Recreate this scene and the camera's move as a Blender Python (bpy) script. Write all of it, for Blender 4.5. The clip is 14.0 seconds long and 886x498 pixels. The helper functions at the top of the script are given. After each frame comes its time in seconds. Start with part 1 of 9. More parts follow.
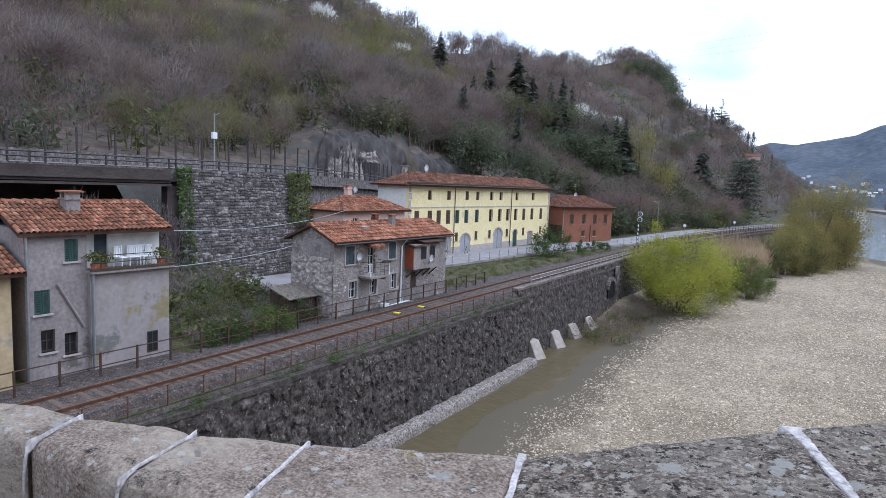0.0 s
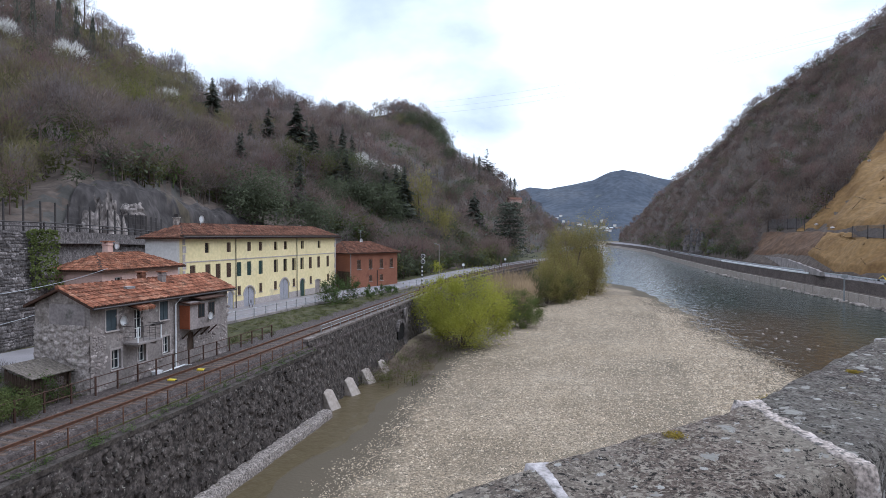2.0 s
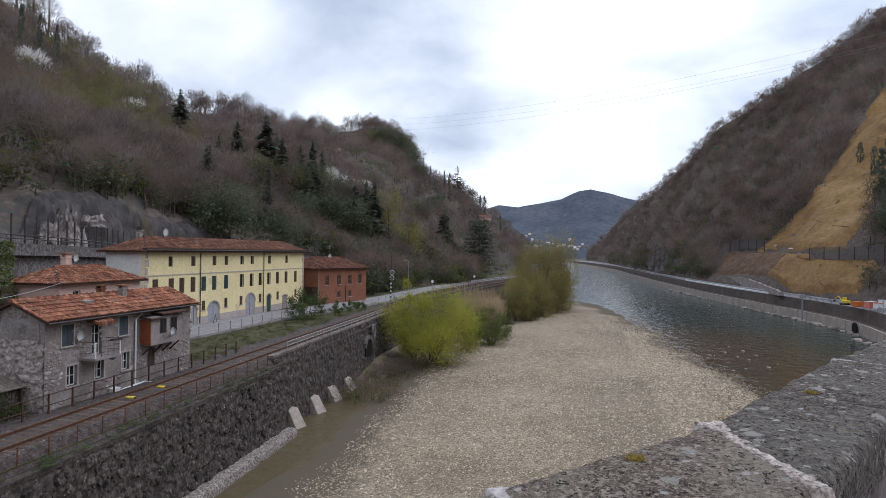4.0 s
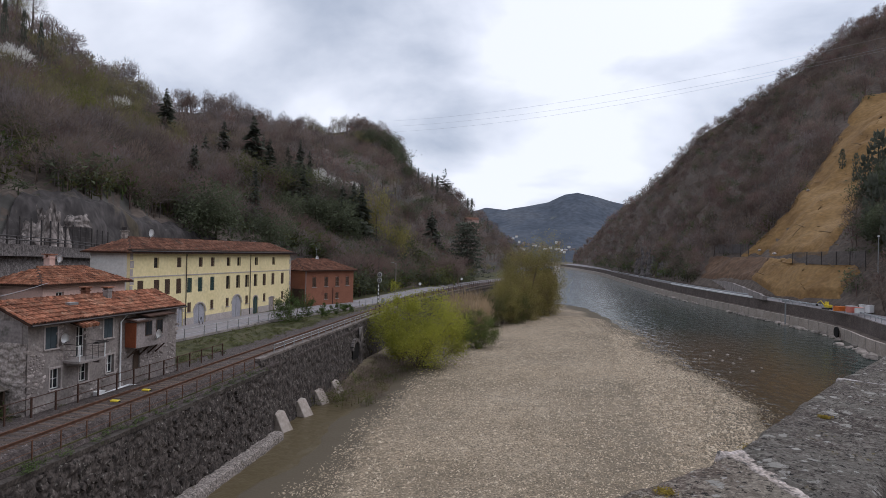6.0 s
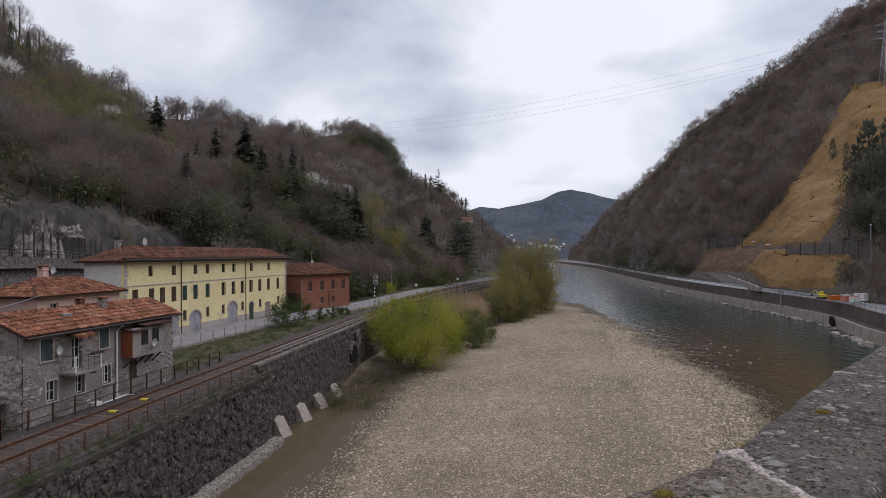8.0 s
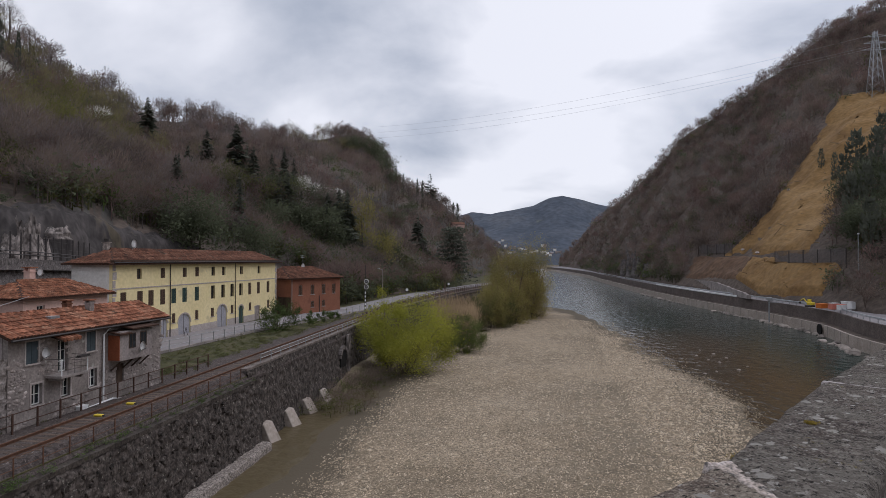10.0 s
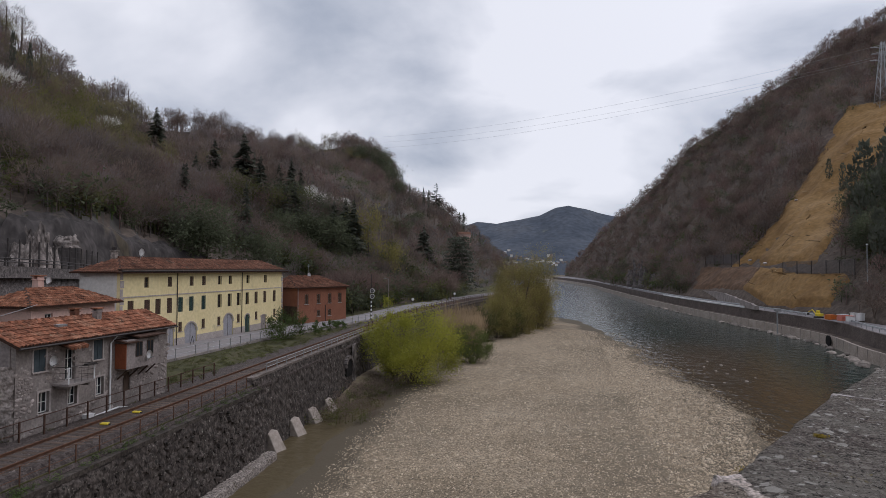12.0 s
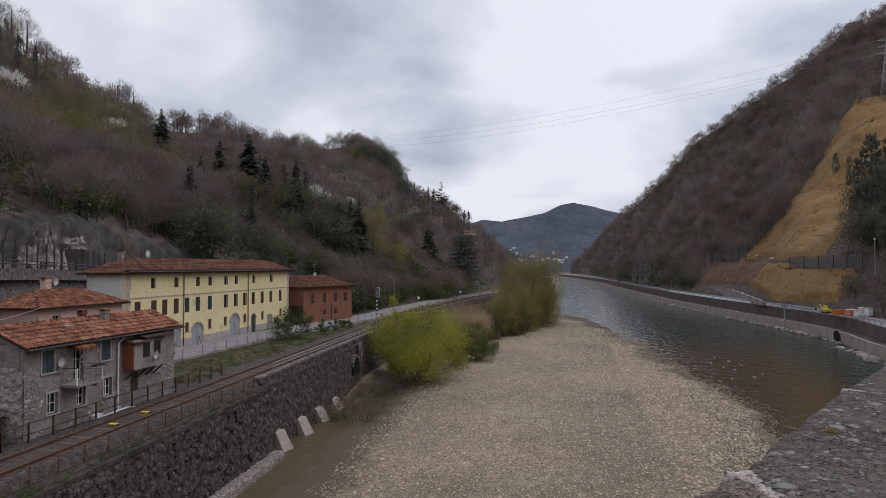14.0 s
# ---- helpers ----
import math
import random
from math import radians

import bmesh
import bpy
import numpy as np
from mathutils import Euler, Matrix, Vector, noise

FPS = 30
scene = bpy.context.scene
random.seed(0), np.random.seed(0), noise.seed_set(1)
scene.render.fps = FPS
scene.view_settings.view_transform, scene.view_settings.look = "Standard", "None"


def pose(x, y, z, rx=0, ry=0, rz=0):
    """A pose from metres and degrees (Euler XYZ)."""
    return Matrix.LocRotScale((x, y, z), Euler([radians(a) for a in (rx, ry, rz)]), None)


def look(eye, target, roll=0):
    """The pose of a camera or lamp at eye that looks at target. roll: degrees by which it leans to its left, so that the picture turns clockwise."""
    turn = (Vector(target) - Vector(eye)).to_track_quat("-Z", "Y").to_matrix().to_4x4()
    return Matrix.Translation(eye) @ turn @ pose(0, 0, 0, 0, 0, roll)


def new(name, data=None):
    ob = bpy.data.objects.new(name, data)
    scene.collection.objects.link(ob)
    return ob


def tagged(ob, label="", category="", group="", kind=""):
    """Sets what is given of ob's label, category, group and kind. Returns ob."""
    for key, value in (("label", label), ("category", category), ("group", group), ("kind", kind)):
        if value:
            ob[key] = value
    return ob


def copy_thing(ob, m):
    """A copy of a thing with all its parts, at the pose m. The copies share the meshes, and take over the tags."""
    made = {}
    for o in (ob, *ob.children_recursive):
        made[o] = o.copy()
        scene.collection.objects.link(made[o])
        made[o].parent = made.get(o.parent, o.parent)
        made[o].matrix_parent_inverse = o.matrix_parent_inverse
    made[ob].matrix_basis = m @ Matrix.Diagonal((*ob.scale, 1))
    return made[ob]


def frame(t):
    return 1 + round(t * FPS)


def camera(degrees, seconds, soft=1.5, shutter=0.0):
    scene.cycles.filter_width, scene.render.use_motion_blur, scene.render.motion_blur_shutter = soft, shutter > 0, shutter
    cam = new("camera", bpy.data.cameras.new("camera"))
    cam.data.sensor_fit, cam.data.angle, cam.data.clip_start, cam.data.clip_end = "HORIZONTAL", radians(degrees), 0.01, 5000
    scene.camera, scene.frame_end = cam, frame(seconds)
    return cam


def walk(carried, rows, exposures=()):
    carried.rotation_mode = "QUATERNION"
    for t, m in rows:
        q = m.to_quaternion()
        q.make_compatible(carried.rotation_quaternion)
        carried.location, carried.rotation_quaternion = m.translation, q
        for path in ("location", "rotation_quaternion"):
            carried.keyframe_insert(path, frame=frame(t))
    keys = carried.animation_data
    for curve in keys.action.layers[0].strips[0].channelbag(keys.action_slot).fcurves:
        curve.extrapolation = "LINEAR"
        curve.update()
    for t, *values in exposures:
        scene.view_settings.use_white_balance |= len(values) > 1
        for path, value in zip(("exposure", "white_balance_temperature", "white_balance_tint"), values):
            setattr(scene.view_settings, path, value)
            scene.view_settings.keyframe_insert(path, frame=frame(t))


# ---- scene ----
cam = camera(72.0, 14.0, soft=0.7)
PATH = [
    (0.0, pose(0.050, -0.338, 13.589, 83.82, -2.40, 35.41)),
    (0.5, pose(0.077, -0.311, 13.587, 85.90, -2.09, 25.45)),
    (1.0, pose(0.061, -0.256, 13.593, 87.32, -1.05, 19.70)),
    (1.5, pose(0.090, -0.110, 13.574, 87.97, -0.80, 16.64)),
    (2.0, pose(0.115, -0.068, 13.574, 88.67, -0.09, 15.60)),
    (2.5, pose(0.142, -0.037, 13.570, 89.29, -0.04, 14.11)),
    (3.0, pose(0.138, -0.024, 13.570, 89.65, -0.15, 13.70)),
    (3.5, pose(0.142, -0.024, 13.570, 90.04, -0.52, 13.21)),
    (6.0, pose(-0.002, -0.044, 13.668, 90.46, -1.18, 11.53)),
    (6.5, pose(-0.014, -0.033, 13.672, 90.33, -1.26, 11.20)),
    (7.0, pose(-0.015, -0.036, 13.671, 90.16, -0.83, 11.22)),
    (7.5, pose(-0.004, -0.035, 13.683, 90.38, 0.32, 11.33)),
    (10.0, pose(0.012, 0.006, 13.697, 90.95, -0.09, 10.27)),
    (10.5, pose(0.001, 0.010, 13.696, 91.28, -0.16, 10.39)),
    (11.0, pose(0.001, -0.003, 13.697, 91.43, -0.58, 10.58)),
    (11.5, pose(0.010, -0.010, 13.703, 91.67, -0.15, 10.64)),
    (12.0, pose(0.006, -0.010, 13.704, 91.85, -0.28, 10.83)),
    (12.5, pose(-0.000, 0.000, 13.700, 91.86, 0.01, 11.09)),
    (13.0, pose(-0.008, 0.006, 13.697, 91.77, 0.33, 11.25)),
    (13.5, pose(-0.002, 0.005, 13.695, 91.68, -0.15, 11.35)),
    (14.0, pose(0.001, 0.003, 13.699, 91.69, 0.23, 11.33)),
]
walk(cam, PATH, [(0.0, 0.46, 5350, 13), (0.5, 0.45, 5380, 13), (1.0, 0.38, 5430, 13), (1.5, 0.30, 5500, 13), (2.0, 0.20, 5570, 13), (2.5, 0.12, 5640, 13), (3.0, 0.02, 5710, 14), (3.5, -0.08, 5780, 14),
                 (6.0, -0.40, 6010, 16), (7.5, -0.50, 6120, 17), (10.0, -0.56, 6170, 17), (12.0, -0.62, 6170, 17), (14.0, -0.62, 6170, 17)])

# ---- world and light ----
SUN_AZ, SUN_EL = -52.0, 50.0   # degrees; azimuth counted from +y towards -x
world = bpy.data.worlds.new("world")
scene.world = world
world.use_nodes = True
wn, wl = world.node_tree.nodes, world.node_tree.links
wn.clear()
w_out = wn.new("ShaderNodeOutputWorld")
w_sky = wn.new("ShaderNodeTexSky")
w_sky.sky_type, w_sky.sun_disc = "NISHITA", False
w_sky.sun_elevation, w_sky.sun_rotation = radians(SUN_EL), radians(-SUN_AZ)
w_bg_sky = wn.new("ShaderNodeBackground")
w_bg_sky.inputs["Strength"].default_value = 0.10
wl.new(w_sky.outputs[0], w_bg_sky.inputs["Color"])
w_geo = wn.new("ShaderNodeTexCoord")
w_sep = wn.new("ShaderNodeSeparateXYZ")
wl.new(w_geo.outputs["Generated"], w_sep.inputs[0])


def wmath(op, a, b=None):
    n = wn.new("ShaderNodeMath")
    n.operation = op
    for i, v in enumerate((a, b)):
        if v is None:
            continue
        if isinstance(v, (int, float)):
            n.inputs[i].default_value = v
        else:
            wl.new(v, n.inputs[i])
    return n.outputs[0]


# clouds lie on a flat layer: the direction is divided by its height
w_h = wmath("ADD", wmath("MAXIMUM", w_sep.outputs["Z"], 0.0), 0.30)
w_comb = wn.new("ShaderNodeCombineXYZ")
wl.new(wmath("DIVIDE", w_sep.outputs["X"], w_h), w_comb.inputs[0])
wl.new(wmath("DIVIDE", w_sep.outputs["Y"], w_h), w_comb.inputs[1])
w_n1 = wn.new("ShaderNodeTexNoise")
w_n1.inputs["Scale"].default_value, w_n1.inputs["Detail"].default_value, w_n1.inputs["Roughness"].default_value = 1.5, 7.0, 0.50
w_n1.inputs["Distortion"].default_value = 0.25
w_shift = wn.new("ShaderNodeVectorMath")
w_shift.inputs[1].default_value = (3.1, 0.4, 0.0)
wl.new(w_comb.outputs[0], w_shift.inputs[0])
wl.new(w_shift.outputs[0], w_n1.inputs["Vector"])
w_ramp = wn.new("ShaderNodeValToRGB")
w_ramp.color_ramp.elements[0].position, w_ramp.color_ramp.elements[0].color = 0.33, (0.45, 0.505, 0.57, 1)
w_ramp.color_ramp.elements[1].position, w_ramp.color_ramp.elements[1].color = 0.58, (0.975, 1.0, 1.005, 1)


def w_lobe(az, el, power, amount):
    """Lightens or darkens the cloud round one direction, set to fit the camera's view."""
    n = wn.new("ShaderNodeVectorMath")
    n.operation = "DOT_PRODUCT"
    a, e = radians(az), radians(el)
    n.inputs[1].default_value = (-math.sin(a) * math.cos(e), math.cos(a) * math.cos(e), math.sin(e))
    wl.new(w_geo.outputs["Generated"], n.inputs[0])
    return wmath("MULTIPLY", wmath("POWER", wmath("MAXIMUM", n.outputs["Value"], 0.0), power), amount)


w_cover = wmath("ADD", w_n1.outputs["Fac"], wmath("ADD", w_lobe(9, 32, 18.0, 0.17), w_lobe(16, 14, 60.0, -0.11)))
w_cover = wmath("ADD", w_cover, wmath("ADD", w_lobe(7, 6.5, 300.0, 0.14), wmath("ADD", w_lobe(-14, 17, 60.0, 0.06), w_lobe(36, 24, 22.0, -0.05))))
wl.new(w_cover, w_ramp.inputs[0])
# the veiled sun brightens the cloud round it
sun_dir = Vector((-math.sin(radians(SUN_AZ)) * math.cos(radians(SUN_EL)), math.cos(radians(SUN_AZ)) * math.cos(radians(SUN_EL)), math.sin(radians(SUN_EL))))
w_dot = wn.new("ShaderNodeVectorMath")
w_dot.operation = "DOT_PRODUCT"
w_dot.inputs[1].default_value = sun_dir
wl.new(w_geo.outputs["Generated"], w_dot.inputs[0])
w_glow = wmath("MULTIPLY", wmath("POWER", wmath("MAXIMUM", w_dot.outputs["Value"], 0.0), 7.0), 0.48)
w_bg_cloud = wn.new("ShaderNodeBackground")
wl.new(w_ramp.outputs[0], w_bg_cloud.inputs["Color"])
wl.new(wmath("ADD", w_glow, 1.36), w_bg_cloud.inputs["Strength"])
w_mix = wn.new("ShaderNodeMixShader")
w_mix.inputs[0].default_value = 0.9
wl.new(w_bg_sky.outputs[0], w_mix.inputs[1])
wl.new(w_bg_cloud.outputs[0], w_mix.inputs[2])
wl.new(w_mix.outputs[0], w_out.inputs[0])

sun = new("sun", bpy.data.lights.new("sun", "SUN"))
sun.data.energy, sun.data.angle, sun.data.color = 1.0, radians(40), (1.0, 0.97, 0.92)
sun.matrix_world = look(sun_dir * 100, (0, 0, 0))


# ---- materials ----
def material(name, colors, scale=1.0, rough=0.85, metal=0.0, bump=0.0, bump_scale=None, fine=None, random_by="", stretch=(1, 1, 1), stain=None, spec=0.3, coords="Object", spread=(0.68, 1.34), stain2=None, warm=True):
    """colors: two or three tones mixed by noise of that scale (per metre); fine: (scale, amount) of a second grain; random_by: "object" or "island";
    stain: (colour, scale, threshold) of blotches."""
    if warm:
        colors = [(r * 1.05, g * 0.975, bl) for r, g, bl in colors]
    m = bpy.data.materials.new(name)
    m.use_nodes = True
    nt, ns, ls = m.node_tree, m.node_tree.nodes, m.node_tree.links
    b = ns["Principled BSDF"]
    b.inputs["Roughness"].default_value, b.inputs["Metallic"].default_value = rough, metal
    b.inputs["Specular IOR Level"].default_value = spec
    tc = ns.new("ShaderNodeTexCoord")
    mp = ns.new("ShaderNodeMapping")
    mp.inputs["Scale"].default_value = stretch
    place = ns.new("ShaderNodeNewGeometry").outputs["Position"] if coords == "World" else tc.outputs[coords]
    ls.new(place, mp.inputs[0])
    n = ns.new("ShaderNodeTexNoise")
    n.inputs["Scale"].default_value, n.inputs["Detail"].default_value, n.inputs["Roughness"].default_value = scale, 5.0, 0.6
    ls.new(mp.outputs[0], n.inputs["Vector"])
    r = ns.new("ShaderNodeValToRGB")
    els = r.color_ramp.elements
    els[0].position, els[1].position = 0.32, 0.68
    els[0].color, els[1].color = (*colors[0], 1), (*colors[-1], 1)
    if len(colors) == 3:
        e = els.new(0.5)
        e.color = (*colors[1], 1)
    ls.new(n.outputs["Fac"], r.inputs[0])
    col = r.outputs[0]

    def mix(kind, fac, a, c):
        x = ns.new("ShaderNodeMix")
        x.data_type, x.blend_type = "RGBA", kind
        for sock, v in ((x.inputs[0], fac), (x.inputs[6], a), (x.inputs[7], c)):
            if isinstance(v, (int, float)):
                sock.default_value = v
            elif isinstance(v, tuple):
                sock.default_value = (*v, 1)
            else:
                ls.new(v, sock)
        return x.outputs[2]

    for stain in [q for q in (stain, stain2) if q]:
        sn = ns.new("ShaderNodeTexNoise")
        sn.inputs["Scale"].default_value, sn.inputs["Detail"].default_value = stain[1], 7.0
        sn.inputs["Roughness"].default_value = 0.65
        ls.new(mp.outputs[0], sn.inputs["Vector"])
        sr = ns.new("ShaderNodeMapRange")
        sr.inputs[1].default_value, sr.inputs[2].default_value = stain[2], stain[2] + 0.07
        ls.new(sn.outputs["Fac"], sr.inputs[0])
        col = mix("MIX", sr.outputs[0], col, stain[0])
    if fine:
        fn = ns.new("ShaderNodeTexNoise")
        fn.inputs["Scale"].default_value, fn.inputs["Detail"].default_value = fine[0], 3.0
        ls.new(mp.outputs[0], fn.inputs["Vector"])
        fr = ns.new("ShaderNodeMapRange")
        fr.inputs[1].default_value, fr.inputs[2].default_value = 0.3, 0.7
        fr.inputs[3].default_value, fr.inputs[4].default_value = 1 - fine[1], 1 + fine[1]
        ls.new(fn.outputs["Fac"], fr.inputs[0])
        col = mix("MULTIPLY", 1.0, col, fr.outputs[0])
    if random_by:
        src = ns.new("ShaderNodeObjectInfo").outputs["Random"] if random_by == "object" else ns.new("ShaderNodeNewGeometry").outputs["Random Per Island"]
        rr = ns.new("ShaderNodeMapRange")
        rr.inputs[3].default_value, rr.inputs[4].default_value = spread
        ls.new(src, rr.inputs[0])
        col = mix("MULTIPLY", 1.0, col, rr.outputs[0])
    ls.new(col, b.inputs["Base Color"])
    if bump:
        bn = ns.new("ShaderNodeTexNoise")
        bn.inputs["Scale"].default_value, bn.inputs["Detail"].default_value = bump_scale or scale * 4, 6.0
        ls.new(mp.outputs[0], bn.inputs["Vector"])
        bp = ns.new("ShaderNodeBump")
        bp.inputs["Strength"].default_value, bp.inputs["Distance"].default_value = min(1.0, bump * 8), bump
        ls.new(bn.outputs["Fac"], bp.inputs["Height"])
        ls.new(bp.outputs[0], b.inputs["Normal"])
    return m


M = {}
M["gravel"] = material("gravel_bar", [(0.26, 0.20, 0.133), (0.335, 0.264, 0.184), (0.388, 0.316, 0.23)], 0.12, 0.9, bump=0.06, bump_scale=6.0, fine=(7.0, 0.8), stain=((0.19, 0.16, 0.115), 0.045, 0.60), warm=False)
M["bed"] = material("river_bed", [(0.10, 0.08, 0.05), (0.16, 0.125, 0.08)], 0.2, 0.9, bump=0.05, fine=(3.0, 0.3), warm=False)
M["stone_wall"] = material("wall_stone", [(0.07, 0.065, 0.06), (0.13, 0.12, 0.11), (0.22, 0.21, 0.19)], 0.9, 0.92, bump=0.05, bump_scale=4.0, fine=(9.0, 0.35), stain=((0.30, 0.29, 0.27), 1.1, 0.64))
M["mortar"] = material("wall_mortar", [(0.05, 0.045, 0.04), (0.11, 0.10, 0.09)], 1.2, 0.95, bump=0.03, fine=(8.0, 0.3))
M["far_coping"] = material("stained_coping", [(0.09, 0.078, 0.066), (0.15, 0.134, 0.116), (0.22, 0.20, 0.178)], 1.2, 0.93, bump=0.03, bump_scale=6.0, fine=(9.0, 0.4), stain=((0.06, 0.05, 0.04), 0.9, 0.57), coords="World")
M["coping"] = material("mossy_coping", [(0.030, 0.026, 0.021), (0.055, 0.048, 0.040), (0.085, 0.078, 0.066)], 1.8, 0.95, bump=0.04, bump_scale=6.0, fine=(9.0, 0.5), stain=((0.045, 0.05, 0.02), 1.3, 0.60), stain2=((0.30, 0.285, 0.26), 1.6, 0.68), coords="World")
M["concrete"] = material("old_concrete", [(0.19, 0.18, 0.165), (0.32, 0.305, 0.28)], 0.8, 0.9, bump=0.02, bump_scale=5.0, fine=(12.0, 0.2), stain=((0.12, 0.11, 0.095), 0.7, 0.60))
M["parapet_side"] = material("parapet_side", [(0.09, 0.08, 0.075), (0.22, 0.20, 0.18)], 4.0, 0.95, bump=0.02, bump_scale=18.0, fine=(40.0, 0.3), stain=((0.30, 0.11, 0.06), 2.2, 0.66))
M["joint"] = material("joint_mortar", [(0.23, 0.205, 0.172), (0.33, 0.30, 0.258), (0.48, 0.455, 0.415)], 9.0, 0.95, bump=0.008, bump_scale=70.0, fine=(90.0, 0.6), stain=((0.10, 0.092, 0.085), 26.0, 0.56), stain2=((0.55, 0.53, 0.50), 16.0, 0.63), coords="World")
M["ballast"] = material("ballast", [(0.036, 0.030, 0.026), (0.062, 0.052, 0.046), (0.10, 0.088, 0.08)], 3.5, 0.95, bump=0.05, bump_scale=12.0, fine=(14.0, 0.4))
M["rust"] = material("rusty_steel", [(0.09, 0.05, 0.033), (0.16, 0.085, 0.05)], 4.0, 0.75, 0.3, fine=(30.0, 0.25))
M["rust_dark"] = material("dark_rusty_steel", [(0.055, 0.033, 0.025), (0.10, 0.058, 0.04)], 4.0, 0.8, 0.2, fine=(30.0, 0.25))
M["sleeper"] = material("sleeper", [(0.075, 0.056, 0.042), (0.13, 0.10, 0.076)], 2.0, 0.9, fine=(18.0, 0.3), random_by="object")
M["asphalt"] = material("asphalt", [(0.20, 0.20, 0.20), (0.27, 0.27, 0.27)], 0.5, 0.9, fine=(20.0, 0.15))
M["grass"] = material("grass_ground", [(0.040, 0.042, 0.017), (0.060, 0.064, 0.024), (0.092, 0.078, 0.044)], 0.4, 0.95, bump=0.08, bump_scale=3.0, fine=(6.0, 0.35))
M["verge_grass"] = material("verge_grass", [(0.06, 0.085, 0.022), (0.085, 0.12, 0.03), (0.11, 0.12, 0.05)], 0.3, 0.95, bump=0.06, bump_scale=3.0, fine=(5.0, 0.3), warm=False)
M["litter"] = material("hill_ground", [(0.075, 0.062, 0.05), (0.095, 0.08, 0.064), (0.112, 0.094, 0.078)], 0.05, 0.95, bump=0.3, bump_scale=0.5, fine=(0.8, 0.35))
M["rock"] = material("cliff_rock", [(0.085, 0.078, 0.07), (0.20, 0.185, 0.165), (0.33, 0.31, 0.28)], 0.8, 0.95, bump=0.10, bump_scale=1.6, fine=(3.0, 0.45), stretch=(1, 1, 0.45), stain=((0.06, 0.055, 0.05), 0.6, 0.57))
M["dark_crag"] = material("dark_crag", [(0.05, 0.048, 0.045), (0.105, 0.10, 0.094), (0.20, 0.193, 0.183)], 0.3, 0.95, bump=0.2, bump_scale=0.7, fine=(0.9, 0.4))
M["pale_concrete"] = material("pale_concrete", [(0.29, 0.265, 0.22), (0.39, 0.36, 0.31)], 0.5, 0.9, fine=(4.0, 0.15), stain=((0.25, 0.23, 0.20), 0.4, 0.6))
M["rock_net"] = material("netted_rock", [(0.036, 0.034, 0.032), (0.054, 0.051, 0.048), (0.085, 0.080, 0.075)], 0.5, 0.95, bump=0.06, bump_scale=0.9, fine=(1.6, 0.3), stain=((0.085, 0.07, 0.05), 0.2, 0.57), stretch=(1, 1, 0.4))
M["slide"] = material("slide_earth", [(0.165, 0.10, 0.037), (0.225, 0.143, 0.054), (0.265, 0.177, 0.075)], 0.06, 0.95, bump=0.35, bump_scale=0.35, fine=(0.9, 0.22), stretch=(1, 1, 1.6), stain=((0.16, 0.11, 0.055), 0.045, 0.63))
# Blue-grey in the tones paints distance haze over the dark green woods.
M["far_wood"] = material("hazed_far_woods", [(0.042, 0.058, 0.078), (0.060, 0.078, 0.100), (0.080, 0.096, 0.112)], 0.008, 1.0, fine=(0.06, 0.26), stain=((0.105, 0.115, 0.105), 0.006, 0.64))


def hillside(name, base, rock_tones):
    """The hill's ground, with bare rock where it is steep."""
    m = base.copy()
    m.name = name
    ns, ls = m.node_tree.nodes, m.node_tree.links
    bsdf = ns["Principled BSDF"]
    old = bsdf.inputs["Base Color"].links[0].from_socket
    geo, tc = ns.new("ShaderNodeNewGeometry"), ns.new("ShaderNodeTexCoord")
    sep = ns.new("ShaderNodeSeparateXYZ")
    ls.new(geo.outputs["True Normal"], sep.inputs[0])
    n1, n2 = ns.new("ShaderNodeTexNoise"), ns.new("ShaderNodeTexNoise")
    n1.inputs["Scale"].default_value, n1.inputs["Detail"].default_value = 0.22, 6.0
    n2.inputs["Scale"].default_value, n2.inputs["Detail"].default_value = 0.10, 8.0
    n2.inputs["Roughness"].default_value = 0.7
    for n in (n1, n2):
        ls.new(tc.outputs["Object"], n.inputs["Vector"])
    ma = ns.new("ShaderNodeMath")
    ma.operation = "MULTIPLY_ADD"
    ma.inputs[1].default_value = 0.55
    ls.new(n1.outputs["Fac"], ma.inputs[0])
    ls.new(sep.outputs["Z"], ma.inputs[2])
    mr = ns.new("ShaderNodeMapRange")
    mr.inputs[1].default_value, mr.inputs[2].default_value = 0.97, 0.90
    ls.new(ma.outputs[0], mr.inputs[0])
    ramp = ns.new("ShaderNodeValToRGB")
    els = ramp.color_ramp.elements
    els[0].position, els[0].color = 0.36, (*rock_tones[0], 1)
    els[1].position, els[1].color = 0.66, (*rock_tones[2], 1)
    els.new(0.52).color = (*rock_tones[1], 1)
    ls.new(n2.outputs["Fac"], ramp.inputs[0])
    mx = ns.new("ShaderNodeMix")
    mx.data_type = "RGBA"
    ls.new(mr.outputs[0], mx.inputs[0])
    ls.new(old, mx.inputs[6])
    ls.new(ramp.outputs[0], mx.inputs[7])
    ls.new(mx.outputs[2], bsdf.inputs["Base Color"])
    return m


M["hillside"] = hillside("hillside", M["litter"], [(0.055, 0.051, 0.046), (0.08, 0.075, 0.068), (0.15, 0.142, 0.13)])


